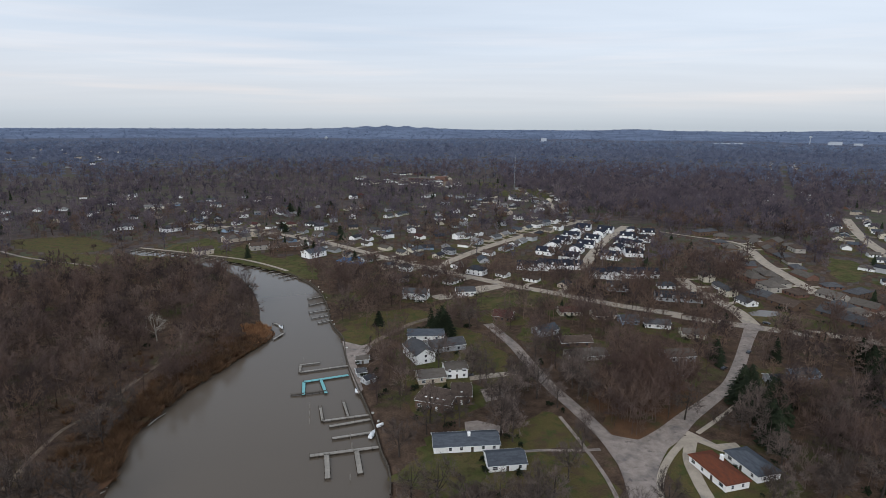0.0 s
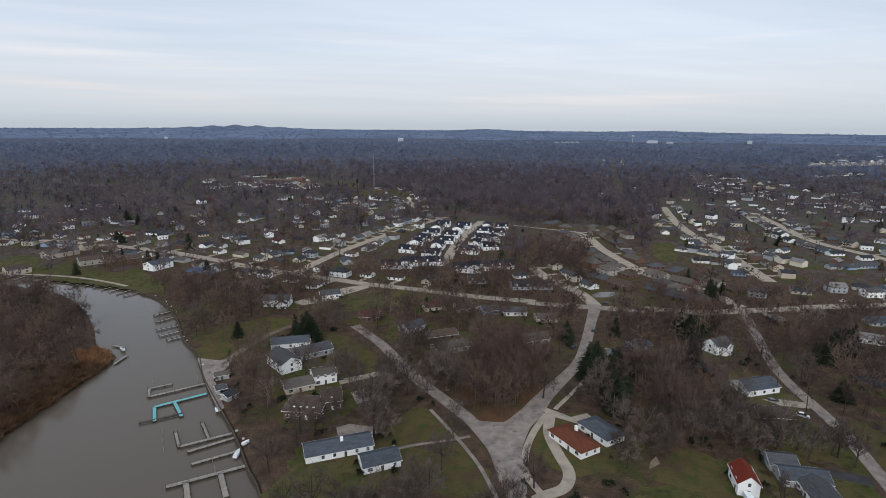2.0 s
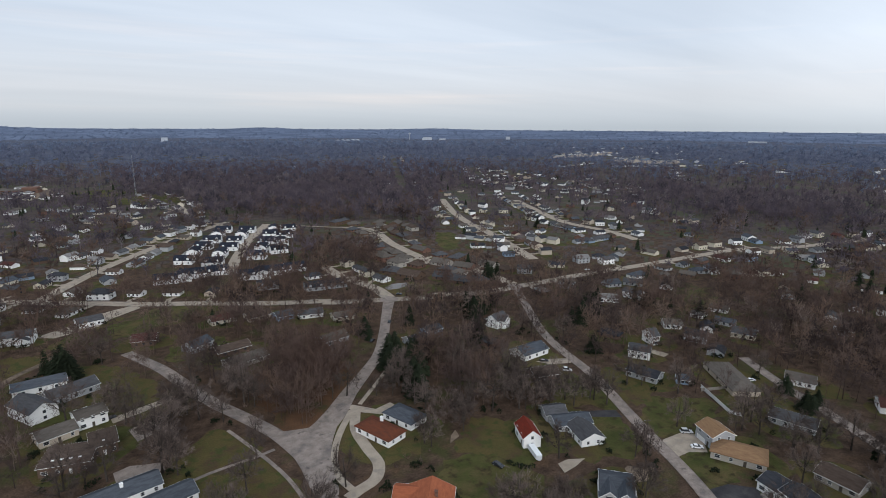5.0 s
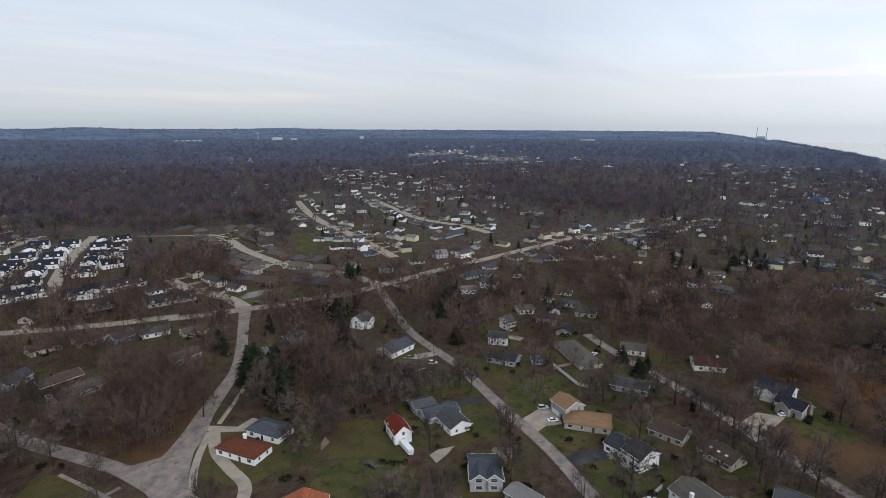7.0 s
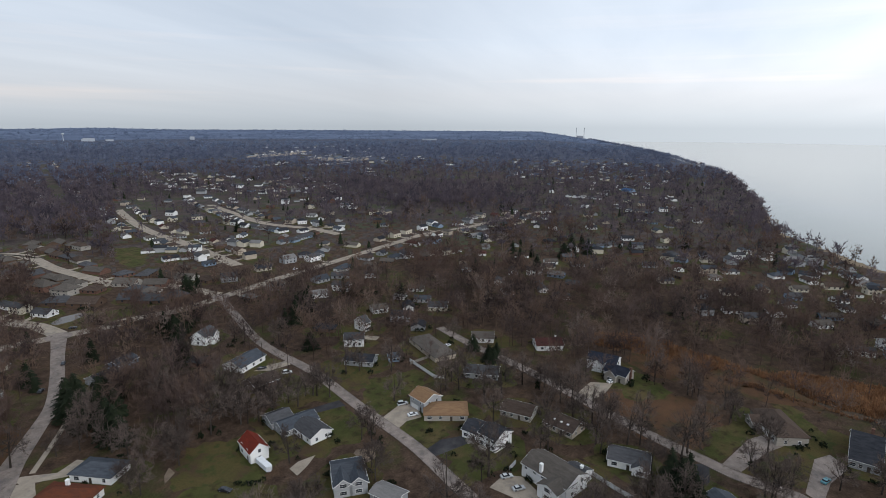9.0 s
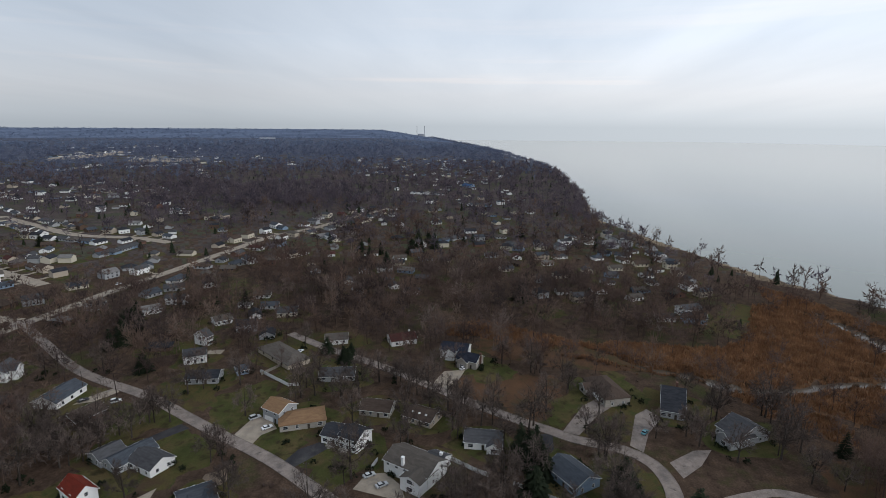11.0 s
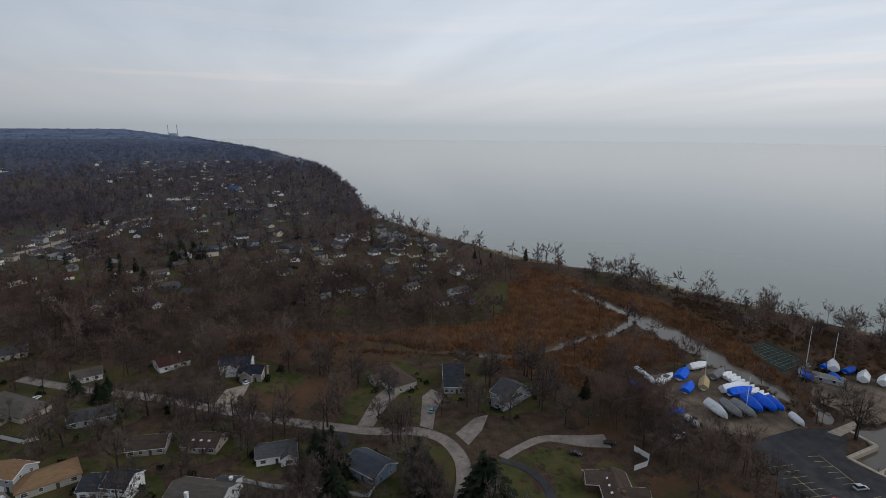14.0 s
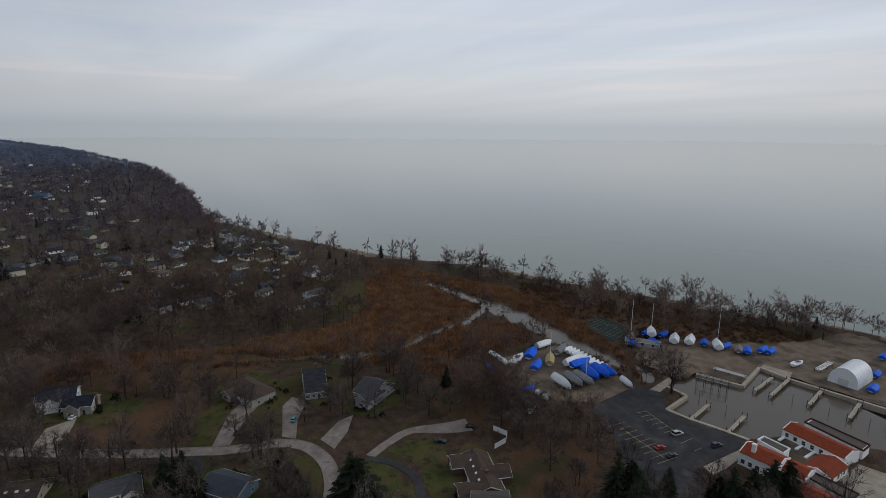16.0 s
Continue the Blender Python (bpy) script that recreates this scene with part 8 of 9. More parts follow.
HALL_L = "distant pale hall above the woods"
far_hall(570.7, 3047.0, 3.8, 90, 30, 8, "distant white hospital block above the woods", -10)
far_hall(560.7, 3099.7, 20.3, 30, 25, 34, "distant white tower block above the woods", -10)
far_hall(545.8, 3102.4, 13.9, 24, 20, 22, "distant white tower block above the woods", -10)
for k_ in range(5):
    p_ = Vector((1409.7, 2872.8, 29.7)).lerp(Vector((1508.2, 2822.3, 32.0)), k_ / 4)
    root_ = thing("storage_tank", p_.x, p_.y, p_.z - 4, 0, "distant white round storage tank", "tank", "storage tanks")
    piece("shell", mesh("shell", *tube_data([(0, 0, -40), (0, 0, 12), (0, 0, 15)], [13, 13, 4], 16), M_HAZEWHITE), root_)
for x_, y_, z_, l_ in ((1903.1, 2696.0, 57.4, 130), (1625.2, 2639.9, 38.9, 160), (1080.1, 2905.8, 32.5, 60), (-1021.4, 2926.9, 22.9, 80), (-1456.5, 2849.3, 28.5, 50), (270.1, 3088.2, 22.1, 60), (821.8, 3040.9, 23.7, 70), (-1610.3, 2765.3, 27.4, 60), (3112.1, 1369.3, 51.4, 220), (1889.7, 2705.4, 53.2, 80), (2337.7, 2468.8, 62.0, 60), (-1899.9, 2449.6, 27.9, 40), (1974.9, 2643.8, 50.6, 90), (-1273.3, 2826.4, 24.6, 40), (-75.0, 3099.1, 16.7, 40)):
    far_hall(x_, y_, z_ - 8, l_ * 0.4, 20, 4, HALL_L, math.degrees(math.atan2(y_, x_)) + 90)


def radio_mast(x, y, h):
    root = thing("radio_mast", x, y, 0, 0, "slender lattice radio mast above the woods", "mast")
    for k in range(3):
        a = k * 2.094
        piece("leg", mesh("leg", *tube_data([(math.cos(a) * 1.2, math.sin(a) * 1.2, 0), (math.cos(a) * 0.3, math.sin(a) * 0.3, h)], [0.16, 0.12], 4), M_METAL), root)
    for k in range(12):
        w = 1.2 - 0.9 * k / 12
        piece("brace", mesh("brace", *tube_data([(w, 0, k * h / 12), (-w * 0.5, w * 0.87, (k + 1) * h / 12)], [0.08, 0.08], 4), M_METAL), root)


radio_mast(135.7, 1036.1, 70)
# the blue-roofed hall far along the shore
small_house(1090.1, 68.4, 40, 26, 14, 5, "blue", "blue", label="far house under a bright blue roof cover")
sheet("pond", [(203.3, 345.1), (213.5, 349.9), (224.4, 347.4), (222.9, 340.5), (211.5, 336.2), (202.2, 338.3)], 0.10, M_RIVER, "small garden pond between the houses", "pond")

# ---- trees ----
def bare_tree_data(seed, h, spread, twigs, tw=0.06):
    """A trunk that forks into rising limbs, branches out to a rounded crown, and fine twigs along them."""
    r = random.Random(seed)
    tubes, sprays = [], []
    lean = Vector((r.uniform(-0.06, 0.06), r.uniform(-0.06, 0.06), 1))
    base_r = h * 0.017
    lop = r.uniform(0.85, 1.2)

    def dome(a, e, k):
        return Vector((math.cos(a) * math.cos(e) * spread * lop, math.sin(a) * math.cos(e) * spread / lop, 0)) * k + lean * h * (0.55 + 0.46 * math.sin(e) * k)
    tubes.append(tube_data([Vector((0, 0, -0.3)), lean * h * 0.2, lean * h * 0.42, lean * h * 0.80], [base_r * 1.25, base_r, base_r * 0.75, base_r * 0.15], 6))
    mains = r.randint(6, 8)
    for i in range(mains):
        a, e = i * 2.4 + r.uniform(-0.4, 0.4), r.uniform(-0.35, 1.25)
        p = lean * h * r.uniform(0.22, 0.52)
        q = dome(a, e, r.uniform(0.72, 0.9))
        m = p.lerp(q, 0.45) + Vector((0, 0, -0.03 * h))
        rad = base_r * r.uniform(0.4, 0.6)
        tubes.append(tube_data([p, m, q], [rad, rad * 0.65, rad * 0.2], 4))
        for _ in range(5):
            t = r.uniform(0.3, 0.95)
            b = p.lerp(m, t / 0.45) if t < 0.45 else m.lerp(q, (t - 0.45) / 0.55)
            d = dome(a + r.gauss(0, 0.55), max(-0.6, e + r.gauss(0, 0.45)), r.uniform(0.82, 1.06))
            tubes.append(tube_data([b, d], [rad * 0.42, rad * 0.1], 3))
            sprays.append((b, d))
    v, f = [], []
    for b, d in sprays:
        out = (d - b).normalized()
        for _ in range(twigs // len(sprays)):
            p = b.lerp(d, r.uniform(0.2, 1.02)) + Vector((r.gauss(0, 0.3), r.gauss(0, 0.3), r.gauss(0, 0.3)))
            w = (out * r.uniform(0.3, 1.0) + Vector((r.gauss(0, 0.5), r.gauss(0, 0.5), r.gauss(0.2, 0.45)))).normalized()
            side = w.cross(Vector((r.gauss(0, 1), r.gauss(0, 1), r.gauss(0, 1)))).normalized() * tw
            n = len(v)
            v += [tuple(p - side), tuple(p + side), tuple(p + w * h * r.uniform(0.05, 0.125))]
            f.append((n, n + 1, n + 2))
    return join(*tubes), (v, f)


def conifer_data(seed, h, rad, tiers=15):
    r = random.Random(seed)
    v, f = [], []
    for i in range(tiers):
        t = i / tiers
        z = h * (0.06 + 0.9 * t)
        R = rad * (1 - t) ** 0.8 + 0.25
        n = int(10 + 10 * (1 - t))
        for k in range(n):
            a = 2 * math.pi * (k + r.random()) / n
            L = R * r.uniform(0.75, 1.15)
            d = Vector((math.cos(a), math.sin(a), -0.28 + 0.25 * t))
            s = Vector((-math.sin(a), math.cos(a), 0))
            p0 = Vector((0, 0, z + r.uniform(-0.3, 0.3)))
            for sub in range(3):
                q0 = p0 + d * L * (0.15 + 0.28 * sub)
                q1 = p0 + d * L * (0.55 + 0.24 * sub) + Vector((r.uniform(-0.2, 0.2), r.uniform(-0.2, 0.2), r.uniform(-0.35, 0.05)))
                w = L * (0.24 - 0.05 * sub)
                b = len(v)
                v += [tuple(q0 + s * w * 0.5), tuple(q0 - s * w * 0.5 + Vector((0, 0, -0.15))), tuple(q1 - s * w + Vector((0, 0, -0.2))), tuple(q1 + s * w * 0.9 + Vector((0, 0, -0.1)))]
                f += [(b, b + 1, b + 2), (b, b + 2, b + 3)]
    return tube_data([(0, 0, -0.2), (0, 0, h * 0.95)], [h * 0.02, 0.03], 6), (v, f)


TREES, FIRS = [], []
for s_, (h_, w_) in enumerate(((13, 4.6), (15, 5.0), (16.5, 5.6), (11, 4.2), (14, 5.4), (17.5, 6.0), (12, 4.8))):
    tr_, cr_ = bare_tree_data(s_ + 3, h_, w_, 1150)
    root_ = new("bare_tree")
    tagged(root_, "tall bare deciduous tree with a fine twiggy crown", "tree", "bare trees")
    piece("trunk", mesh("trunk", *tr_, M_BARK), root_)
    piece("crown", mesh("crown", *cr_, M_TWIG), root_)
    TREES.append(root_)
for s_, (h_, w_) in enumerate(((13, 3.2), (10, 2.8), (16, 3.8), (7, 2.2))):
    tr_, cr_ = conifer_data(s_ + 50, h_, w_)
    root_ = new("conifer")
    tagged(root_, "dark green conifer with drooping boughs", "tree", "conifers")
    piece("trunk", mesh("trunk", *tr_, M_BARK), root_)
    piece("crown", mesh("crown", *cr_, M_FIR), root_)
    FIRS.append(root_)
used_tree, used_fir = set(), set()


def plant(kinds, used, k, x, y, turn, s, z=0.0, wide=1.0):
    m = pose(x, y, z, 0, 0, turn) @ Matrix.Diagonal((s * wide, s * wide, s, 1))
    if k not in used:
        used.add(k)
        kinds[k].matrix_basis = m
        return
    made = {}
    for o in (kinds[k], *kinds[k].children):
        made[o] = o.copy()
        scene.collection.objects.link(made[o])
        if o.parent:
            made[o].parent = made[o.parent]
    made[kinds[k]].matrix_basis = m


# dark conifers that stand out one by one
fir_count = 0


def plant_firs(places):
    """Conifers at their places: x, y and height."""
    global fir_count
    for x, y, h in places:
        k = fir_count % 4
        plant(FIRS, used_fir, k, x, y, fir_count * 71, 1.14 * h / (13, 10, 16, 7)[k], wide=1.0 + 0.55 * ((fir_count * 7) % 5) / 4)
        TAKEN.append((x, y, 2.5))
        fir_count += 1


plant_firs([(-6.7, 316.5, 12), (0.2, 306.9, 16), (2.6, 301.6, 14), (-38.9, 317.9, 9), (-2.3, 310.8, 13), (79.0, -161.9, 14), (145.2, -59.1, 19), (141.8, -59.6, 18), (187.2, -9.6, 12), (159.5, -13.2, 13), (96.5, -126.7, 22), (94.1, -130.5, 19), (170.0, -44.2, 12), (162.0, -45.6, 10), (160.4, -42.8, 12), (179.3, -12.5, 14), (184.6, -14.9, 13), (174.1, -16.2, 12), (199.2, -130.8, 10), (158.4, -43.2, 12), (156.9, -45.7, 11), (137.3, 213.2, 12), (148.4, 222.5, 13), (141.8, 207.2, 12), (141.9, 226.0, 10), (153.6, 219.6, 11), (133.1, 201.5, 12), (129.1, 210.5, 9)])
plant_firs([(172.6, 314.9, 10), (145.0, 269.9, 11), (142.5, 261.2, 9), (285.3, 216.2, 14), (286.5, 221.5, 12), (297.5, 221.7, 13), (274.3, 214.3, 14), (285.0, 217.7, 13), (231.2, 262.9, 13), (223.0, 258.5, 12), (284.3, 314.2, 13), (287.9, 323.6, 12), (296.7, 321.6, 12), (486.1, 457.2, 12), (552.2, 85.8, 14), (556.9, 75.3, 14), (533.2, 66.3, 15), (501.8, 80.0, 12), (428.1, 146.1, 12), (373.6, -15.4, 13), (400.7, -19.3, 12), (256.5, 76.7, 8), (259.8, 80.4, 8), (256.5, 78.8, 9), (266.6, 78.0, 7), (75.0, -165.7, 15), (73.9, -176.2, 15), (71.0, -179.8, 15)])
plant_firs([(72.4, -167.5, 13), (83.5, -162.5, 9), (93.4, -149.4, 11), (132.9, 222.1, 13), (142.3, 230.1, 12), (144.1, 219.7, 14), (219.8, 268.0, 13), (215.4, 254.5, 14), (192.7, 225.7, 15), (190.6, 220.5, 13), (255.6, 208.8, 12), (234.0, 174.6, 9), (129.2, 194.6, 17), (128.1, 189.7, 15), (174.8, 267.1, 13), (-186.8, 624.5, 11), (-180.6, 617.4, 11), (-136.3, 532.2, 9), (-126.5, 525.6, 9), (-109.1, 574.2, 15), (-192.8, 728.5, 13), (-157.2, 763.5, 15), (-179.6, 490.5, 12), (-212.9, 757.6, 13), (-232.9, 729.1, 11), (-79.6, 482.5, 9), (509.3, 135.3, 12), (483.1, 120.9, 11)])
plant_firs([(460.2, 100.2, 12), (499.5, 114.1, 11), (449.0, 60.4, 12), (511.5, 85.6, 13), (513.2, 76.8, 13), (267.7, 91.3, 9), (265.8, 77.5, 7), (139.3, 233.2, 13), (142.4, 232.3, 14), (215.2, 254.3, 14), (335.9, 169.8, 11), (335.9, 217.6, 10), (262.9, 206.2, 15), (330.4, 204.0, 12), (606.8, -36.7, 11), (599.6, -20.6, 11), (555.6, -94.9, 12)])

# woods: where bare trees stand close
ZONES = []


def wood(area, *outline):
    ZONES.append(([Vector(q) for q in outline], area))


wood(34, (-427.7, 477.0), (-329.6, 490.1), (-215.7, 446.0), (-159.5, 409.6), (-126.7, 349.3), (-122.1, 312.5), (-127.7, 253.6), (-133.0, 216.9), (-135.6, 183.1), (-133.6, 152.1), (-176.5, 151.8), (-469.2, 403.6))
wood(13, (67.5, 230.7), (92.0, 259.6), (114.0, 253.6), (121.1, 237.3), (102.2, 211.8), (86.0, 198.1), (71.7, 194.5), (66.5, 207.7))
wood(45, (-37.2, 233.6), (-26.0, 287.5), (-13.1, 251.7), (-8.8, 213.3), (-4.8, 199.9), (-17.8, 191.7), (-26.4, 208.5))
wood(70, (398.2, -249.3), (238.3, -344.5), (212.7, -337.3), (196.2, -280.3), (241.4, -270.4), (298.6, -265.0), (360.7, -241.8))
wood(48, (418.3, 216.8), (493.8, 217.2), (422.3, 114.6), (343.4, 54.5), (290.4, 57.8), (303.3, 95.5), (326.4, 152.0))
wood(50, (403.6, 40.2), (460.4, -14.3), (340.0, -13.5), (321.1, 30.4))
wood(42, (171.6, 439.7), (222.1, 490.7), (281.0, 490.8), (227.9, 388.0), (194.0, 406.0))
wood(60, (954.3, 621.7), (1085.7, 349.4), (800.5, 203.3), (722.1, 372.9))
wood(55, (156.0, 1655.8), (948.6, 1298.0), (472.2, 635.8), (393.3, 583.9), (270.9, 632.2), (222.3, 762.3), (126.6, 1077.5))
wood(55, (177.2, -128.3), (180.3, -153.1), (154.9, -164.1), (122.4, -158.7), (106.3, -145.5), (130.1, -139.4), (153.8, -131.3))
wood(55, (230.4, -138.0), (217.7, -169.5), (183.4, -153.4), (158.8, -142.5), (160.5, -122.9), (192.7, -122.2))
wood(120, (297.3, 5.2), (335.9, -45.5), (306.0, -82.4), (265.9, -42.7), (273.4, -1.3))
wood(40, (152.9, 233.8), (203.9, 220.0), (149.4, 155.4), (131.2, 170.6))
wood(46, (194.3, -130.7), (197.3, -159.8), (171.9, -166.6), (149.6, -172.6), (126.2, -160.0), (135.1, -138.4), (153.8, -131.3), (169.5, -122.8))
wood(80, (320.9, 37.0), (327.1, -7.2), (305.3, -65.6), (281.2, -100.4), (244.2, -90.5), (254.8, -54.5), (276.3, -5.1))
wood(60, (361.5, 159.8), (400.2, 84.6), (364.2, 11.2), (313.8, -3.2), (324.2, 37.4), (315.4, 105.5))
wood(60, (140.6, 226.7), (203.1, 249.2), (209.0, 225.3), (162.3, 172.7), (122.5, 161.7), (128.1, 191.4))
SHOREWOOD = [(1128.0, -128.6), (794.2, -122.1), (636.4, -131.3), (559.4, -158.8), (482.9, -182.6), (434.6, -191.4), (446.7, -147.7), (627.1, -95.8), (1038.9, -76.5)]


def soft_noise(x, y, size):
    return np.array([noise.noise((a / size, b / size, 7.3)) for a, b in zip(x, y)])


def allowed(x, y, gap_w=2.5, gap_s=1.6, paved=1.0, tk=0.62):
    ok = water_dist(x, y) > gap_w
    for line, half in STREETS:
        lo = min(p.x for p in line) - 20, min(p.y for p in line) - 20
        hi = max(p.x for p in line) + 20, max(p.y for p in line) + 20
        m = ok & (x > lo[0]) & (x < hi[0]) & (y > lo[1]) & (y < hi[1])
        if m.any():
            ok[m] &= line_dist(x[m], y[m], line, half) > gap_s
    for loop in PAVED:
        lo = min(p.x for p in loop) - 3, min(p.y for p in loop) - 3
        hi = max(p.x for p in loop) + 3, max(p.y for p in loop) + 3
        m = ok & (x > lo[0]) & (x < hi[0]) & (y > lo[1]) & (y < hi[1])
        if m.any():
            ok[m] &= poly_dist(x[m], y[m], loop) > paved
    t = np.array(TAKEN)
    for i in range(0, len(x), 4000):
        s = slice(i, i + 4000)
        d2 = np.full(len(x[s]), True)
        for j in range(0, len(t), 200):
            q = t[j:j + 200]
            d2 &= (np.hypot(x[s, None] - q[None, :, 0], y[s, None] - q[None, :, 1]) > q[None, :, 2] * tk).all(1)
        ok[s] &= d2
    return ok


def in_any(x, y, loops):
    m = np.zeros(x.shape, bool)
    for loop in loops:
        m |= poly_dist(x, y, loop) < 0
    return m


rs = np.random.RandomState(5)


def ring_points(r0, r1, area, az0=-44, az1=166):
    n = int((r1 * r1 - r0 * r0) * radians(az1 - az0) / 2 / area)
    r = np.sqrt(rs.uniform(r0 * r0, r1 * r1, n))
    a = np.radians(rs.uniform(az0, az1, n))
    return np.sin(a) * r, np.cos(a) * r


def wood_template(seed, limbs, twigs, w, h=17.0, spread=5.6):
    """A plain bare tree for the woods: trunk, limbs up to a rounded crown, and tapered twigs along their outer halves."""
    r = np.random.RandomState(seed)
    up = np.array([0.0, 0.0, 1.0])
    v = []

    def sliver(p, q, half):
        d = q - p
        s = np.cross(d, r.normal(0, 1, 3))
        s *= half / max(np.linalg.norm(s), 1e-6)
        v.extend([p - s, p + s, q])
    thick = max(0.20, w * 0.9)
    top = np.array([r.normal(0, 0.5), r.normal(0, 0.5), h * 0.78])
    for k in range(2):
        d = np.array([math.cos(k * 1.57), math.sin(k * 1.57), 0]) * thick
        v.extend([-d - up * 0.3, d - up * 0.3, top])
    lop = r.uniform(0.75, 1.25, 2)
    for k in range(limbs):
        a = k * 2.4 + r.uniform(-0.5, 0.5)
        e = r.uniform(-0.5, 1.35)
        p = top * r.uniform(0.42, 0.85)
        q = np.array([math.cos(a) * math.cos(e) * spread * lop[0], math.sin(a) * math.cos(e) * spread * lop[1], h * (0.57 + 0.42 * math.sin(e))]) * r.uniform(0.82, 1.04)
        sliver(p, q, max(0.09, w * 0.7))
        out = (q - p) / np.linalg.norm(q - p)
        for _ in range(twigs):
            b = p + (q - p) * r.uniform(0.35, 1.0) + r.normal(0, 0.35, 3)
            d = out * r.uniform(0.3, 1.0) + r.normal(0, 0.55, 3) + up * r.uniform(0.0, 0.7)
            d /= np.linalg.norm(d)
            sliver(b, b + d * h * r.uniform(0.09, 0.20), w * r.uniform(0.7, 1.3))
    return np.array(v)


def scatter(name, templates, x, y, scale, material, label, category, z=None, squash=(0.8, 1.2)):
    """Many alike plants joined into one mesh."""
    if z is None:
        z = land_height(x, y)
    parts, tones = [], []
    which = rs.randint(0, len(templates), len(x))
    for k, t in enumerate(templates):
        m = which == k
        n = m.sum()
        if not n:
            continue
        a = rs.uniform(0, 2 * math.pi, n)
        sc = rs.uniform(scale[0], scale[1], n)
        zs = sc * rs.uniform(squash[0], squash[1], n)
        c, s = np.cos(a) * sc, np.sin(a) * sc
        X = t[None, :, 0] * c[:, None] - t[None, :, 1] * s[:, None] + x[m][:, None]
        Y = t[None, :, 0] * s[:, None] + t[None, :, 1] * c[:, None] + y[m][:, None]
        Z = t[None, :, 2] * zs[:, None] + z[m][:, None]
        parts.append(np.stack([X, Y, Z], -1).reshape(-1, 3))
        tones.append(np.repeat(rs.beta(1.6, 2.0, n), len(t)))
    v = np.vstack(parts).astype(np.float32)
    n = len(v)
    me = bpy.data.meshes.new(name)
    me.vertices.add(n); me.loops.add(n); me.polygons.add(n // 3)
    me.vertices.foreach_set("co", v.ravel())
    me.loops.foreach_set("vertex_index", np.arange(n, dtype=np.int32))
    me.polygons.foreach_set("loop_start", np.arange(0, n, 3, dtype=np.int32))
    me.update()
    me.validate()
    me.attributes.new("tone", "FLOAT", "POINT").data.foreach_set("value", np.concatenate(tones).astype(np.float32))
    me.materials.append(material)
    return tagged(new(name, me), label, category, kind="stuff")


# ground kept open in front of the clubhouse
CLEAR = [[Vector(q) for q in [(-146.8, 160.9), (-150.7, 181.1), (-151.9, 197.7), (-148.1, 209.6), (-147.2, 224.3), (-146.2, 241.0), (-144.8, 256.6), (-143.0, 270.6), (-146.1, 287.5), (-160.0, 316.7), (-154.1, 305.1), (-140.2, 275.9), (-136.9, 259.1), (-138.4, 245.3), (-139.5, 229.9), (-140.1, 213.4), (-140.6, 199.0), (-144.0, 187.4), (-142.4, 171.1), (-138.0, 151.3)]], [Vector(q) for q in [(-414.0, 460.9), (-401.1, 481.9), (-352.4, 500.9), (-234.9, 487.9), (-233.5, 453.1), (-279.7, 433.8), (-351.3, 418.7), (-367.0, 405.6)]], [Vector(q) for q in ((139.7, -218.5), (154.4, -313.9), (109.0, -371.3), (54.1, -211.4), (92.2, -150.8))]]
# a pale sycamore in the west woods
M_PALEBARK = surface("pale_sycamore_bark", (0.36, 0.33, 0.29), (0.24, 0.21, 0.18), 0.8, 0.9, 0.3)
tr_, cr_ = bare_tree_data(91, 17, 7.5, 300)
root_ = thing("sycamore", -161.2, 290.6, 0, 30, "pale-barked bare sycamore standing above the woods", "tree")
piece("trunk", mesh("trunk", *tr_, M_PALEBARK), root_)
piece("crown", mesh("crown", *cr_, M_PALEBARK), root_)
TAKEN.append((-161.2, 290.6, 9))
TAKEN.append((-153.1, 276.1, 9))
# large single trees along the streets
for i_, (x_, y_) in enumerate(((50.6, 217.9), (53.2, 184.6), (27.7, 191.1), (-1.4, 252.5), (102.1, 208.3), (72.2, 150.5), (48.5, 262.7), (231.2, 193.5), (219.8, 134.8), (269.6, 183.5), (155.0, 192.9), (146.5, 159.2), (156.7, 226.2), (222.7, 217.3), (16.7, 312.4), (167.6, 98.3), (203.6, -36.1), (265.3, -2.2), (206.5, -15.6), (213.9, 20.4), (197.4, -47.9), (274.6, 106.0), (238.8, 45.7), (240.3, 65.1), (219.6, 1.3))):
    plant(TREES, used_tree, (i_ * 3) % 7, x_, y_, i_ * 53, 1.0 + 0.08 * (i_ % 4))
    TAKEN.append((x_, y_, 4))
# near: single trees between the houses
x_, y_ = ring_points(120, 440, 64)
keep_ = allowed(x_, y_, gap_s=3.2, tk=0.85)
keep_ &= (np.hypot(x_, y_) > 195) | (rs.uniform(0, 1, len(x_)) < 0.5)
keep_ &= ~in_any(x_, y_, [z for z, _ in ZONES] + CLEAR)
open_ = in_any(x_, y_, OPEN)
keep_ &= ~open_ | (rs.uniform(0, 1, len(x_)) < 0.17)
keep_ &= ~in_any(x_, y_, GARDENS) | (rs.uniform(0, 1, len(x_)) < 0.42)
keep_ &= ~in_any(x_, y_, MARSH) | (rs.uniform(0, 1, len(x_)) < 0.05)
x_, y_ = x_[keep_], y_[keep_]
order_ = np.argsort(np.hypot(x_, y_))
x_, y_ = x_[order_], y_[order_]
rest_ = x_[300:], y_[300:]
for i_, (a_, b_) in enumerate(zip(x_[:300], y_[:300])):
    plant(TREES, used_tree, i_ % 7, a_, b_, rs.uniform(0, 360), rs.uniform(0.8, 1.4))

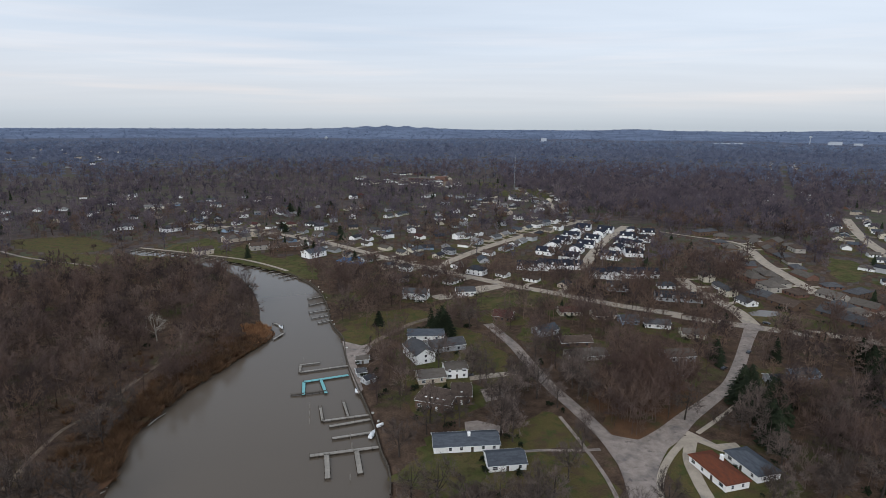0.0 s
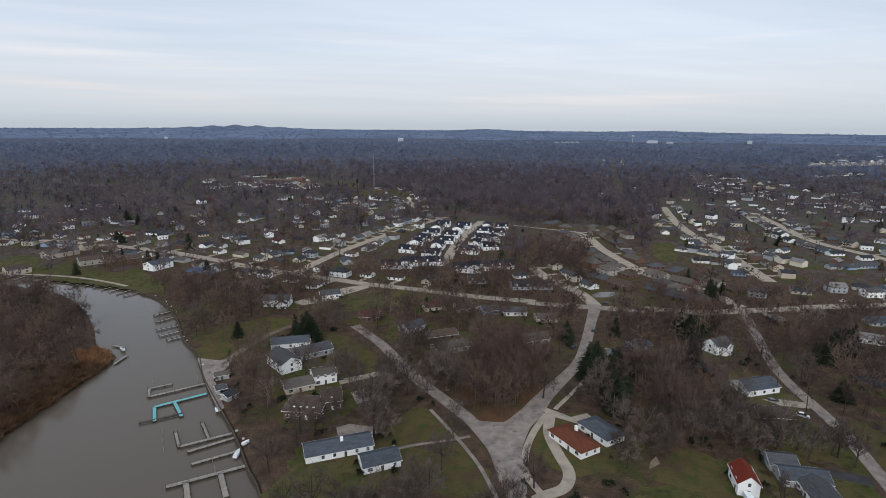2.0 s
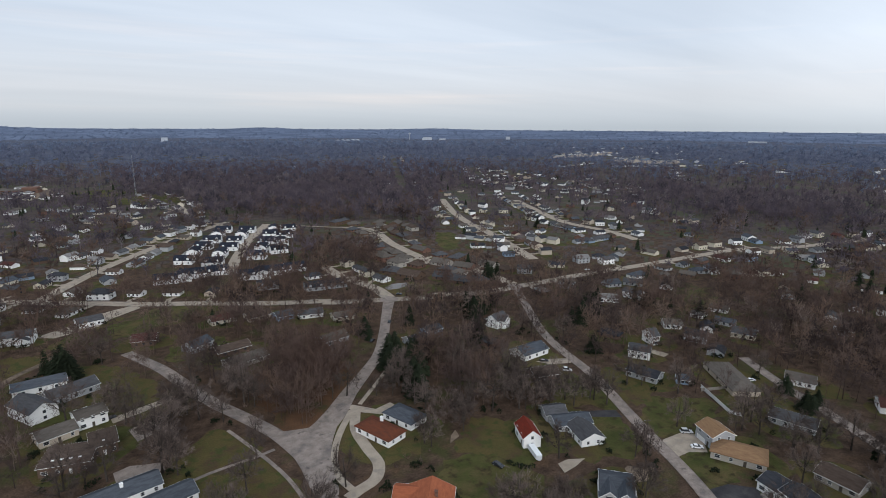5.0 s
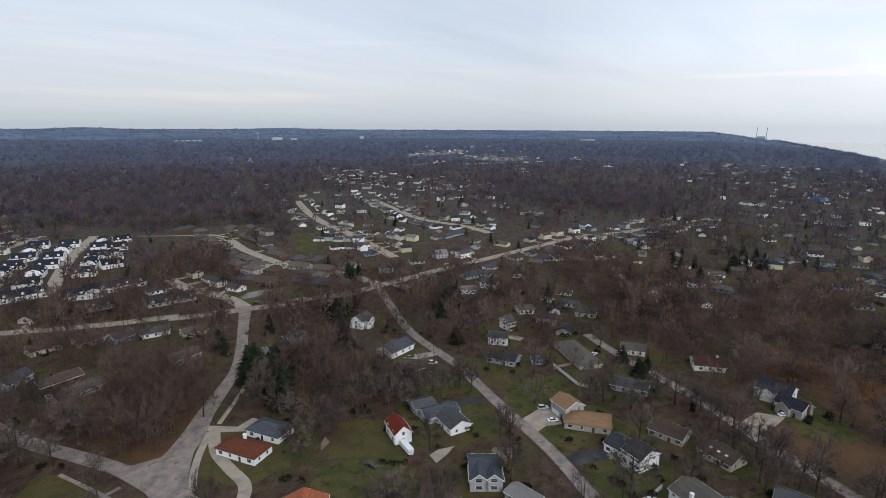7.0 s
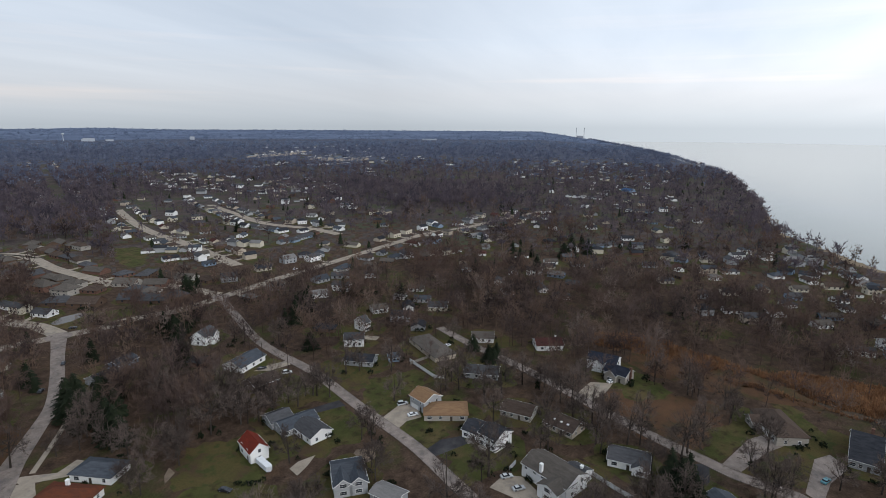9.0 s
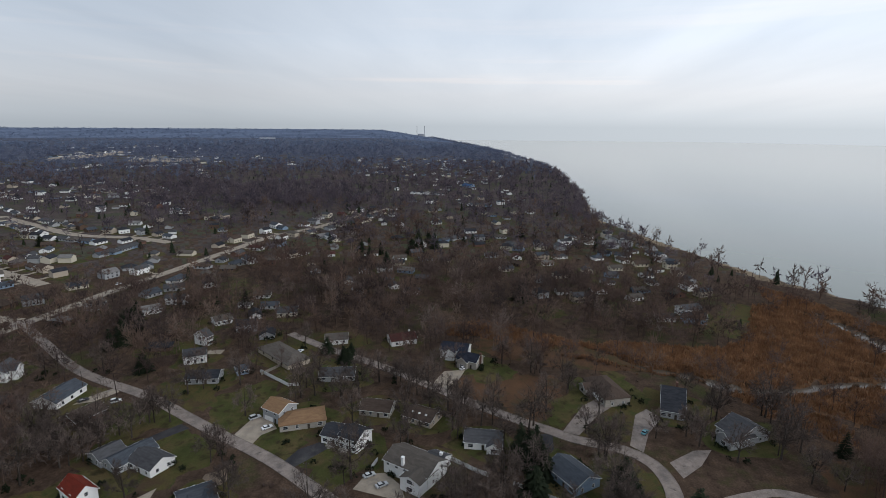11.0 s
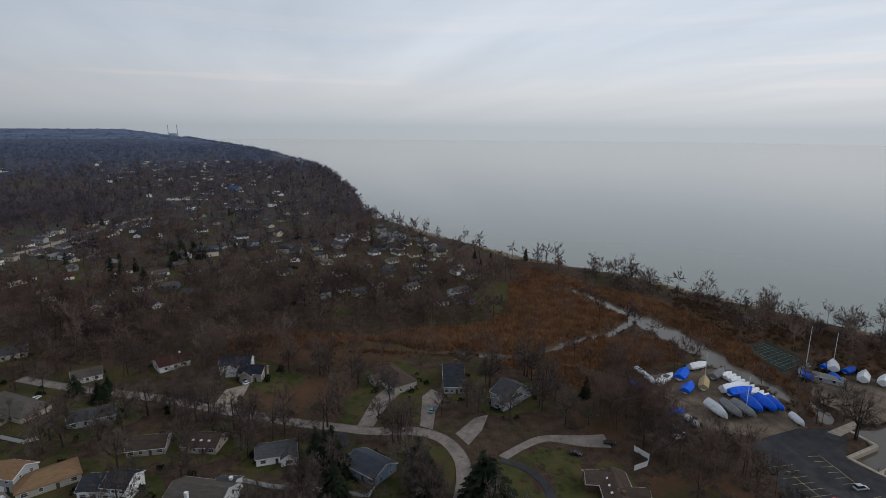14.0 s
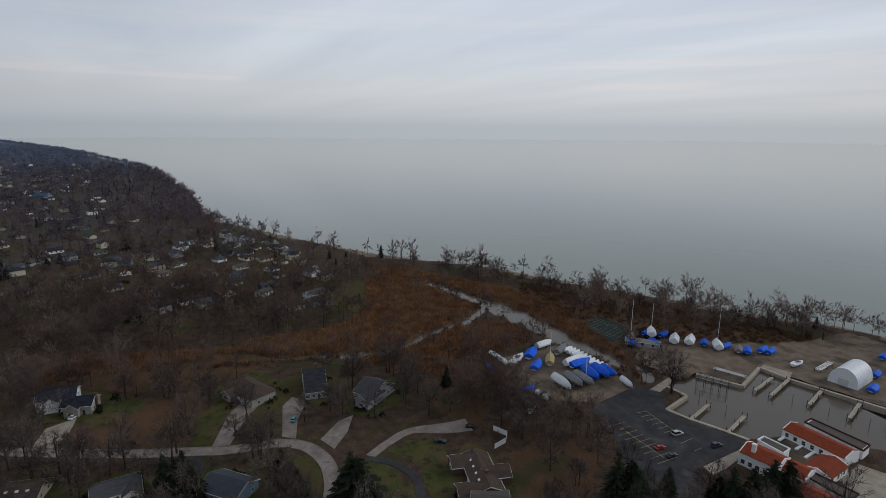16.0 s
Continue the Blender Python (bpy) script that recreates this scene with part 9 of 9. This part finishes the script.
# a row of single trees on the low shore
LOWSHORE = [Vector(q) for q in ((382.5, -245.4), (342.3, -256.6), (315.5, -275.5), (281.5, -290.6), (258.4, -301.6), (240.5, -310.6), (214.9, -319.6), (190.0, -325.8), (167.7, -338.4), (146.7, -343.3), (123.9, -353.4))]
row_ = []
for p_, q_ in zip(LOWSHORE, LOWSHORE[1:]):
    n_ = max(1, int((q_ - p_).length / 5.2))
    row_ += [p_.lerp(q_, (k_ + rs.uniform(-0.3, 0.3)) / n_) + Vector((rs.normal(0, 3.5), rs.normal(0, 3.5))) for k_ in range(n_)]
for i_, p_ in enumerate(row_):
    plant(TREES, used_tree, i_ % 7, p_.x, p_.y, rs.uniform(0, 360), rs.uniform(0.45, 0.82), wide=1.3)
# near and middle woods
DENSE = [wood_template(s, 12, 11, 0.15) for s in range(6)]
FINE = [wood_template(s + 80, 14, 19, 0.082) for s in range(6)]
MIDT = [wood_template(s + 20, 9, 7, 0.35) for s in range(6)]
THIN = [wood_template(s + 40, 6, 4, 0.72, 16, 6.2) for s in range(5)]
FARW = [wood_template(s + 60, 6, 4, 1.25, 17, 10.5) for s in range(5)]
HILLW = [wood_template(s + 90, 4, 3, 3.0, 19, 24.0) for s in range(5)]
rr_ = np.hypot(*rest_)
if (rr_ < 300).any():
    scatter("woodland", FINE, rest_[0][rr_ < 300], rest_[1][rr_ < 300], (0.75, 1.25), M_TWIGS, "bare trees standing between the houses", "woodland")
scatter("woodland", DENSE, rest_[0][rr_ >= 300], rest_[1][rr_ >= 300], (0.75, 1.25), M_TWIGS, "bare trees standing between the houses", "woodland")
xs, ys = [], []
for loop_, area_ in ZONES:
    lx0, lx1, ly0, ly1 = min(p.x for p in loop_), max(p.x for p in loop_), min(p.y for p in loop_), max(p.y for p in loop_)
    n_ = int((lx1 - lx0) * (ly1 - ly0) / (area_ * 1.6))
    a_, b_ = rs.uniform(lx0, lx1, n_), rs.uniform(ly0, ly1, n_)
    m_ = poly_dist(a_, b_, loop_) < 0
    xs.append(a_[m_]); ys.append(b_[m_])
x_, y_ = np.concatenate(xs), np.concatenate(ys)
keep_ = allowed(x_, y_, 3.0, 1.2) & ~in_any(x_, y_, CLEAR)
west_ = np.arctan2(x_, y_) < math.atan2(*(283.0, -94.1))
keep_ &= ~in_any(x_, y_, MARSH) | (rs.uniform(0, 1, len(x_)) < np.where(west_, 0.7, 0.06))
x_, y_ = x_[keep_], y_[keep_]
r_ = np.hypot(x_, y_)
WOOD_L = "bare brown-grey winter woodland"
scatter("woodland", FINE, x_[r_ < 300], y_[r_ < 300], (0.68, 1.25), M_TWIGS, WOOD_L, "woodland")
m_ = (r_ >= 300) & (r_ < 490)
scatter("woodland", DENSE, x_[m_], y_[m_], (0.68, 1.25), M_TWIGS, WOOD_L, "woodland")
m_ = (r_ >= 490) & (r_ < 1050)
# trees farther off take twigs with distance haze in their colour
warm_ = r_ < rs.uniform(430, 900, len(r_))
for k_, mat_ in ((m_ & warm_, M_TWIGS), (m_ & ~warm_, M_TWIGHAZELOW)):
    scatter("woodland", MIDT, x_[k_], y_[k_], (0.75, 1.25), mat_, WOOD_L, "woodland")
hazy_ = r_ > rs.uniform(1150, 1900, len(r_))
for m_, mat_ in (((r_ >= 1050) & ~hazy_, M_TWIGHAZELOW), ((r_ >= 1050) & hazy_, M_TWIGHAZEMID)):
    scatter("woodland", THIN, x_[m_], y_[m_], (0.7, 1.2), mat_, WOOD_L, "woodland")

# built-up ground where trees stand farther apart
THINNED = [[Vector(q) for q in loop] for loop in (
    [(557.1, 807.7), (728.4, 746.7), (615.7, 418.4), (641.0, 345.7), (460.1, 242.5), (302.3, 300.6), (332.0, 428.3)],
    [(-257.7, 692.7), (-78.9, 601.0), (61.9, 551.1), (142.9, 658.7), (159.6, 613.4), (63.1, 420.4), (-10.9, 439.1), (-218.4, 579.2)],
    [(434.0, 351.7), (736.9, 236.2), (548.5, 162.5), (370.2, 192.0), (289.4, 237.3)])]
# trees between houses further out
for r0_, r1_, area_, tmpl_, lab_ in ((440, 830, 128, MIDT, "bare trees between the houses"), (830, 1690, 150, THIN, "bare trees between far houses")):
    x_, y_ = ring_points(r0_, r1_, area_)
    keep_ = allowed(x_, y_, 4, 2.0)
    keep_ &= ~in_any(x_, y_, [z for z, _ in ZONES])
    keep_ &= ~in_any(x_, y_, OPEN + MARSH) | (rs.uniform(0, 1, len(x_)) < 0.08)
    keep_ &= ~in_any(x_, y_, THINNED) | (rs.uniform(0, 1, len(x_)) < 0.32)
    keep_ &= soft_noise(x_, y_, 115) > rs.uniform(-0.75, 0.35, len(x_))
    x_, y_ = x_[keep_], y_[keep_]
    # from random distances on, trees change to the haze-coloured twigs
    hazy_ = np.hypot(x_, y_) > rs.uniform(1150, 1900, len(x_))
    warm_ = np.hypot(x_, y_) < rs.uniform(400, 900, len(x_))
    for k_, mat_ in ((warm_, M_TWIGS), (~warm_ & ~hazy_, M_TWIGHAZELOW)):
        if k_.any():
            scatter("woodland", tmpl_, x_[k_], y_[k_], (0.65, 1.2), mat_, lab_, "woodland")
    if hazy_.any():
        scatter("woodland", tmpl_, x_[hazy_], y_[hazy_], (0.55, 1.1), M_TWIGHAZEMID, lab_, "woodland")
x_, y_ = ring_points(1690, 3000, 700, -46, 90)
keep_ = allowed(x_, y_, 6, 3.0)
keep_ &= soft_noise(x_, y_, 160) > rs.uniform(-0.9, 0.1, len(x_))
x_, y_ = x_[keep_], y_[keep_]
# haze painted into the twig colour deepens beyond about 2600 m
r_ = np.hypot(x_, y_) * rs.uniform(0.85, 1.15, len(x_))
for m_, mat_ in ((r_ < 2600, M_TWIGHAZEMID), (r_ >= 2600, M_TWIGHAZE)):
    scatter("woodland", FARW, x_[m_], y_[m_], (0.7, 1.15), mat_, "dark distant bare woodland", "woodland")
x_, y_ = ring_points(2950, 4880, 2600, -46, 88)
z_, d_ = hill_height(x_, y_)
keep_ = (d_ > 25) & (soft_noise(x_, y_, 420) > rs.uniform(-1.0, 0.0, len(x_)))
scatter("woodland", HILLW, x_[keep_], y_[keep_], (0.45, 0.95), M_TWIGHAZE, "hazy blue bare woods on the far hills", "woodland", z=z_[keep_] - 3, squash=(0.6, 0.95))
# the wooded edge of the far shore
t_ = np.linspace(0, 1, 1500)
SH = np.array([(p.x, p.y) for p in SHORE])
seg_ = np.linspace(0, 1, len(SH))
bx_, by_ = np.interp(t_, seg_, SH[:, 0]), np.interp(t_, seg_, SH[:, 1])
nx_, ny_ = np.gradient(by_), -np.gradient(bx_)
ln_ = np.hypot(nx_, ny_)
for sg_ in (1, -1):
    inland_ = 5 + rs.exponential(22, len(t_))
    x_, y_ = bx_ + sg_ * nx_ / ln_ * inland_, by_ + sg_ * ny_ / ln_ * inland_
    m_ = (np.hypot(x_, y_) > 730) & (water_dist(x_, y_) > 5)
    if m_.any():
        # both twig materials here carry painted distance haze, fainter on nearer trees
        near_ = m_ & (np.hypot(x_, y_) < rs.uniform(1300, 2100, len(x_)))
        for k_, mat_ in ((near_, M_TWIGHAZELOW), (m_ & ~near_, M_TWIGHAZEMID)):
            scatter("woodland", MIDT if mat_ is M_TWIGHAZELOW else THIN, x_[k_], y_[k_], (0.5, 1.1), mat_, "bare trees along the lake bluff", "woodland")


# reeds
def tuft(seed, n=5, h=1.9, w=0.22):
    r = np.random.RandomState(seed)
    v = []
    for k in range(n):
        a = r.uniform(0, 6.28)
        p = np.array([r.normal(0, 0.5), r.normal(0, 0.5), -0.1])
        s = np.array([math.cos(a), math.sin(a), 0]) * w
        v += [p - s, p + s, p + [r.normal(0, 0.35), r.normal(0, 0.35), h * r.uniform(0.6, 1.15)]]
    return np.array(v)


TUFTS = [tuft(s, 5, 2.2, 0.2) for s in range(5)]
xs, ys = [], []
for loop_ in MARSH:
    lx0, lx1, ly0, ly1 = min(p.x for p in loop_), max(p.x for p in loop_), min(p.y for p in loop_), max(p.y for p in loop_)
    n_ = int((lx1 - lx0) * (ly1 - ly0) / 1.1)
    a_, b_ = rs.uniform(lx0, lx1, n_), rs.uniform(ly0, ly1, n_)
    m_ = poly_dist(a_, b_, loop_) < 0.3
    xs.append(a_[m_]); ys.append(b_[m_])
x_, y_ = np.concatenate(xs), np.concatenate(ys)
m_ = water_dist(x_, y_) > -0.3
scatter("reeds", TUFTS, x_[m_], y_[m_], (0.6, 1.15), M_REED, "dense dry orange-brown reeds of the marsh", "reeds")
# undergrowth in the near woods and hedges
def shrub(seed, n=26, h=2.0):
    r = np.random.RandomState(seed)
    v = []
    for k in range(n):
        a = r.uniform(0, 6.28)
        d = np.array([math.cos(a) * r.uniform(0.2, 0.9), math.sin(a) * r.uniform(0.2, 0.9), r.uniform(0.4, 1.0)])
        p = np.array([r.normal(0, 0.3), r.normal(0, 0.3), 0]) + d * r.uniform(0, 0.8)
        s = np.cross(d, r.normal(0, 1, 3)); s *= 0.07 / np.linalg.norm(s)
        v += [p - s, p + s, p + d * h * r.uniform(0.5, 1)]
    return np.array(v)


SHRUB = [shrub(s) for s in range(5)]
# rusty brush leaning over the west bank
WEST = bank_line((-100.8, 293.4), (-113.8, 165.5))
bx_, by_, bz_ = [], [], []
for p_, q_ in zip(WEST, WEST[1:]):
    d_ = (q_ - p_).normalized()
    for _ in range(44):
        o_ = float(rs.exponential(11)) - 0.8
        c_ = p_.lerp(q_, rs.uniform()) + Vector((d_.y, -d_.x)) * o_
        bx_.append(c_.x); by_.append(c_.y)
bx_, by_ = np.array(bx_), np.array(by_)
wd_ = water_dist(bx_, by_)
m_ = (wd_ > -1.5) & ~in_any(bx_, by_, CLEAR)
M_BRUSH = surface("rusty_brush", (0.092, 0.052, 0.032), (0.155, 0.090, 0.050), 7, 0.95, vary=0.35, where="World", island=True, c=(0.075, 0.052, 0.038), csize=0.12)
BIGSHRUB = [shrub(s + 9, 60, 3.0) for s in range(5)]
scatter("undergrowth", BIGSHRUB, bx_[m_], by_[m_], (0.7, 1.6), M_BRUSH, "rusty brush and reeds leaning over the river bank", "undergrowth", z=np.where(wd_[m_] < 1, -1.4, 0.0))
# brush along the creeks
bx_, by_ = [], []
for line_, w_ in ((CREEK, 9.0), (CREEK2, 4.0)):
    for p_, q_ in zip(line_, line_[1:]):
        d_ = (q_ - p_).normalized()
        for _ in range(16):
            c_ = p_.lerp(q_, rs.uniform()) + Vector((d_.y, -d_.x)) * float(rs.normal(0, w_))
            bx_.append(c_.x); by_.append(c_.y)
bx_, by_ = np.array(bx_), np.array(by_)
m_ = water_dist(bx_, by_) > 0.2
scatter("undergrowth", BIGSHRUB, bx_[m_], by_[m_], (0.3, 0.9), M_BRUSH, "rusty brush along the creek banks", "undergrowth")
x_, y_ = ring_points(120, 470, 60)
keep_ = allowed(x_, y_, 1.5, 1.2)
keep_ &= ~in_any(x_, y_, OPEN + MARSH + GARDENS)
keep_ &= soft_noise(x_, y_, 28) > rs.uniform(-0.4, 0.6, len(x_))
scatter("undergrowth", SHRUB, x_[keep_], y_[keep_], (0.5, 1.2), M_TWIGS, "low bare undergrowth and brush", "undergrowth")

# dark thicket behind the low shore
x_, y_ = [], []
for p_, q_ in zip(LOWSHORE[2:], LOWSHORE[3:]):
    for _ in range(int((q_ - p_).length * 8)):
        c_ = p_.lerp(q_, rs.uniform())
        c_ = c_ - c_.normalized() * abs(rs.normal(0, 32))
        x_.append(c_.x); y_.append(c_.y)
x_, y_ = np.array(x_), np.array(y_)
keep_ = allowed(x_, y_, 1.5, 1.2)
scatter("undergrowth", BIGSHRUB, x_[keep_], y_[keep_], (0.5, 1.1), M_BRUSH, "dark bare thicket behind the shore", "undergrowth")

# evergreen garden shrubs round the near houses
def evergreen(seed):
    r = np.random.RandomState(seed)
    v = []
    for k in range(30):
        a, e = r.uniform(0, 6.28), r.uniform(0.0, 1.4)
        d = np.array([math.cos(a) * math.cos(e), math.sin(a) * math.cos(e), math.sin(e)])
        p = d * r.uniform(0.5, 0.9) * [0.9, 0.9, 1.2] + [0, 0, 0.1]
        s = np.cross(d, r.normal(0, 1, 3)); s *= 0.26 / np.linalg.norm(s)
        v += [p - s, p + s, p + d * 0.45 + r.normal(0, 0.12, 3)]
    return np.array(v)


x_, y_ = [], []
for hx_, hy_, hr_ in TAKEN:
    if 3.5 < hr_ < 16 and 120 < math.hypot(hx_, hy_) < 420:
        for _ in range(4):
            a_ = rs.uniform(0, 6.28)
            q_ = hr_ * rs.uniform(0.72, 1.15)
            for k_ in range(rs.randint(1, 4)):
                x_.append(hx_ + math.cos(a_ + 0.12 * k_) * q_); y_.append(hy_ + math.sin(a_ + 0.12 * k_) * q_)
x_, y_ = np.array(x_), np.array(y_)
keep_ = allowed(x_, y_, 2.0, 1.0, 0.4, 0.68)
scatter("garden_shrubs", [evergreen(s) for s in range(4)], x_[keep_], y_[keep_], (0.7, 1.7), M_FIR, "dark evergreen shrubs beside the houses", "shrubs")


# dark evergreens scattered between the farther houses
def far_conifer(seed, n=46, h=12.0, rad=2.9):
    r = np.random.RandomState(seed)
    v = []
    for k in range(n):
        t = (k + r.uniform()) / n
        a = k * 2.4 + r.uniform(-0.4, 0.4)
        d = np.array([math.cos(a), math.sin(a), 0.0])
        R = rad * (1 - t) ** 0.7 + 0.3
        p = np.array([0, 0, h * (0.1 + 0.86 * t)])
        s = np.array([-d[1], d[0], 0]) * R * 0.55
        v += [p + d * R * r.uniform(0.8, 1.15) - s + [0, 0, -1.0], p + d * R * r.uniform(0.8, 1.15) + s + [0, 0, -1.2], p + [0, 0, 1.3]]
    return np.array(v)


x_, y_ = ring_points(330, 1300, 1500)
keep_ = allowed(x_, y_, 6, 2.0)
keep_ &= ~in_any(x_, y_, [z for z, _ in ZONES] + MARSH)
keep_ &= soft_noise(x_, y_, 60) > rs.uniform(-0.2, 0.5, len(x_))
scatter("conifers", [far_conifer(s) for s in range(5)], x_[keep_], y_[keep_], (0.45, 0.95), M_FIR, "dark evergreens scattered between the houses", "conifers")
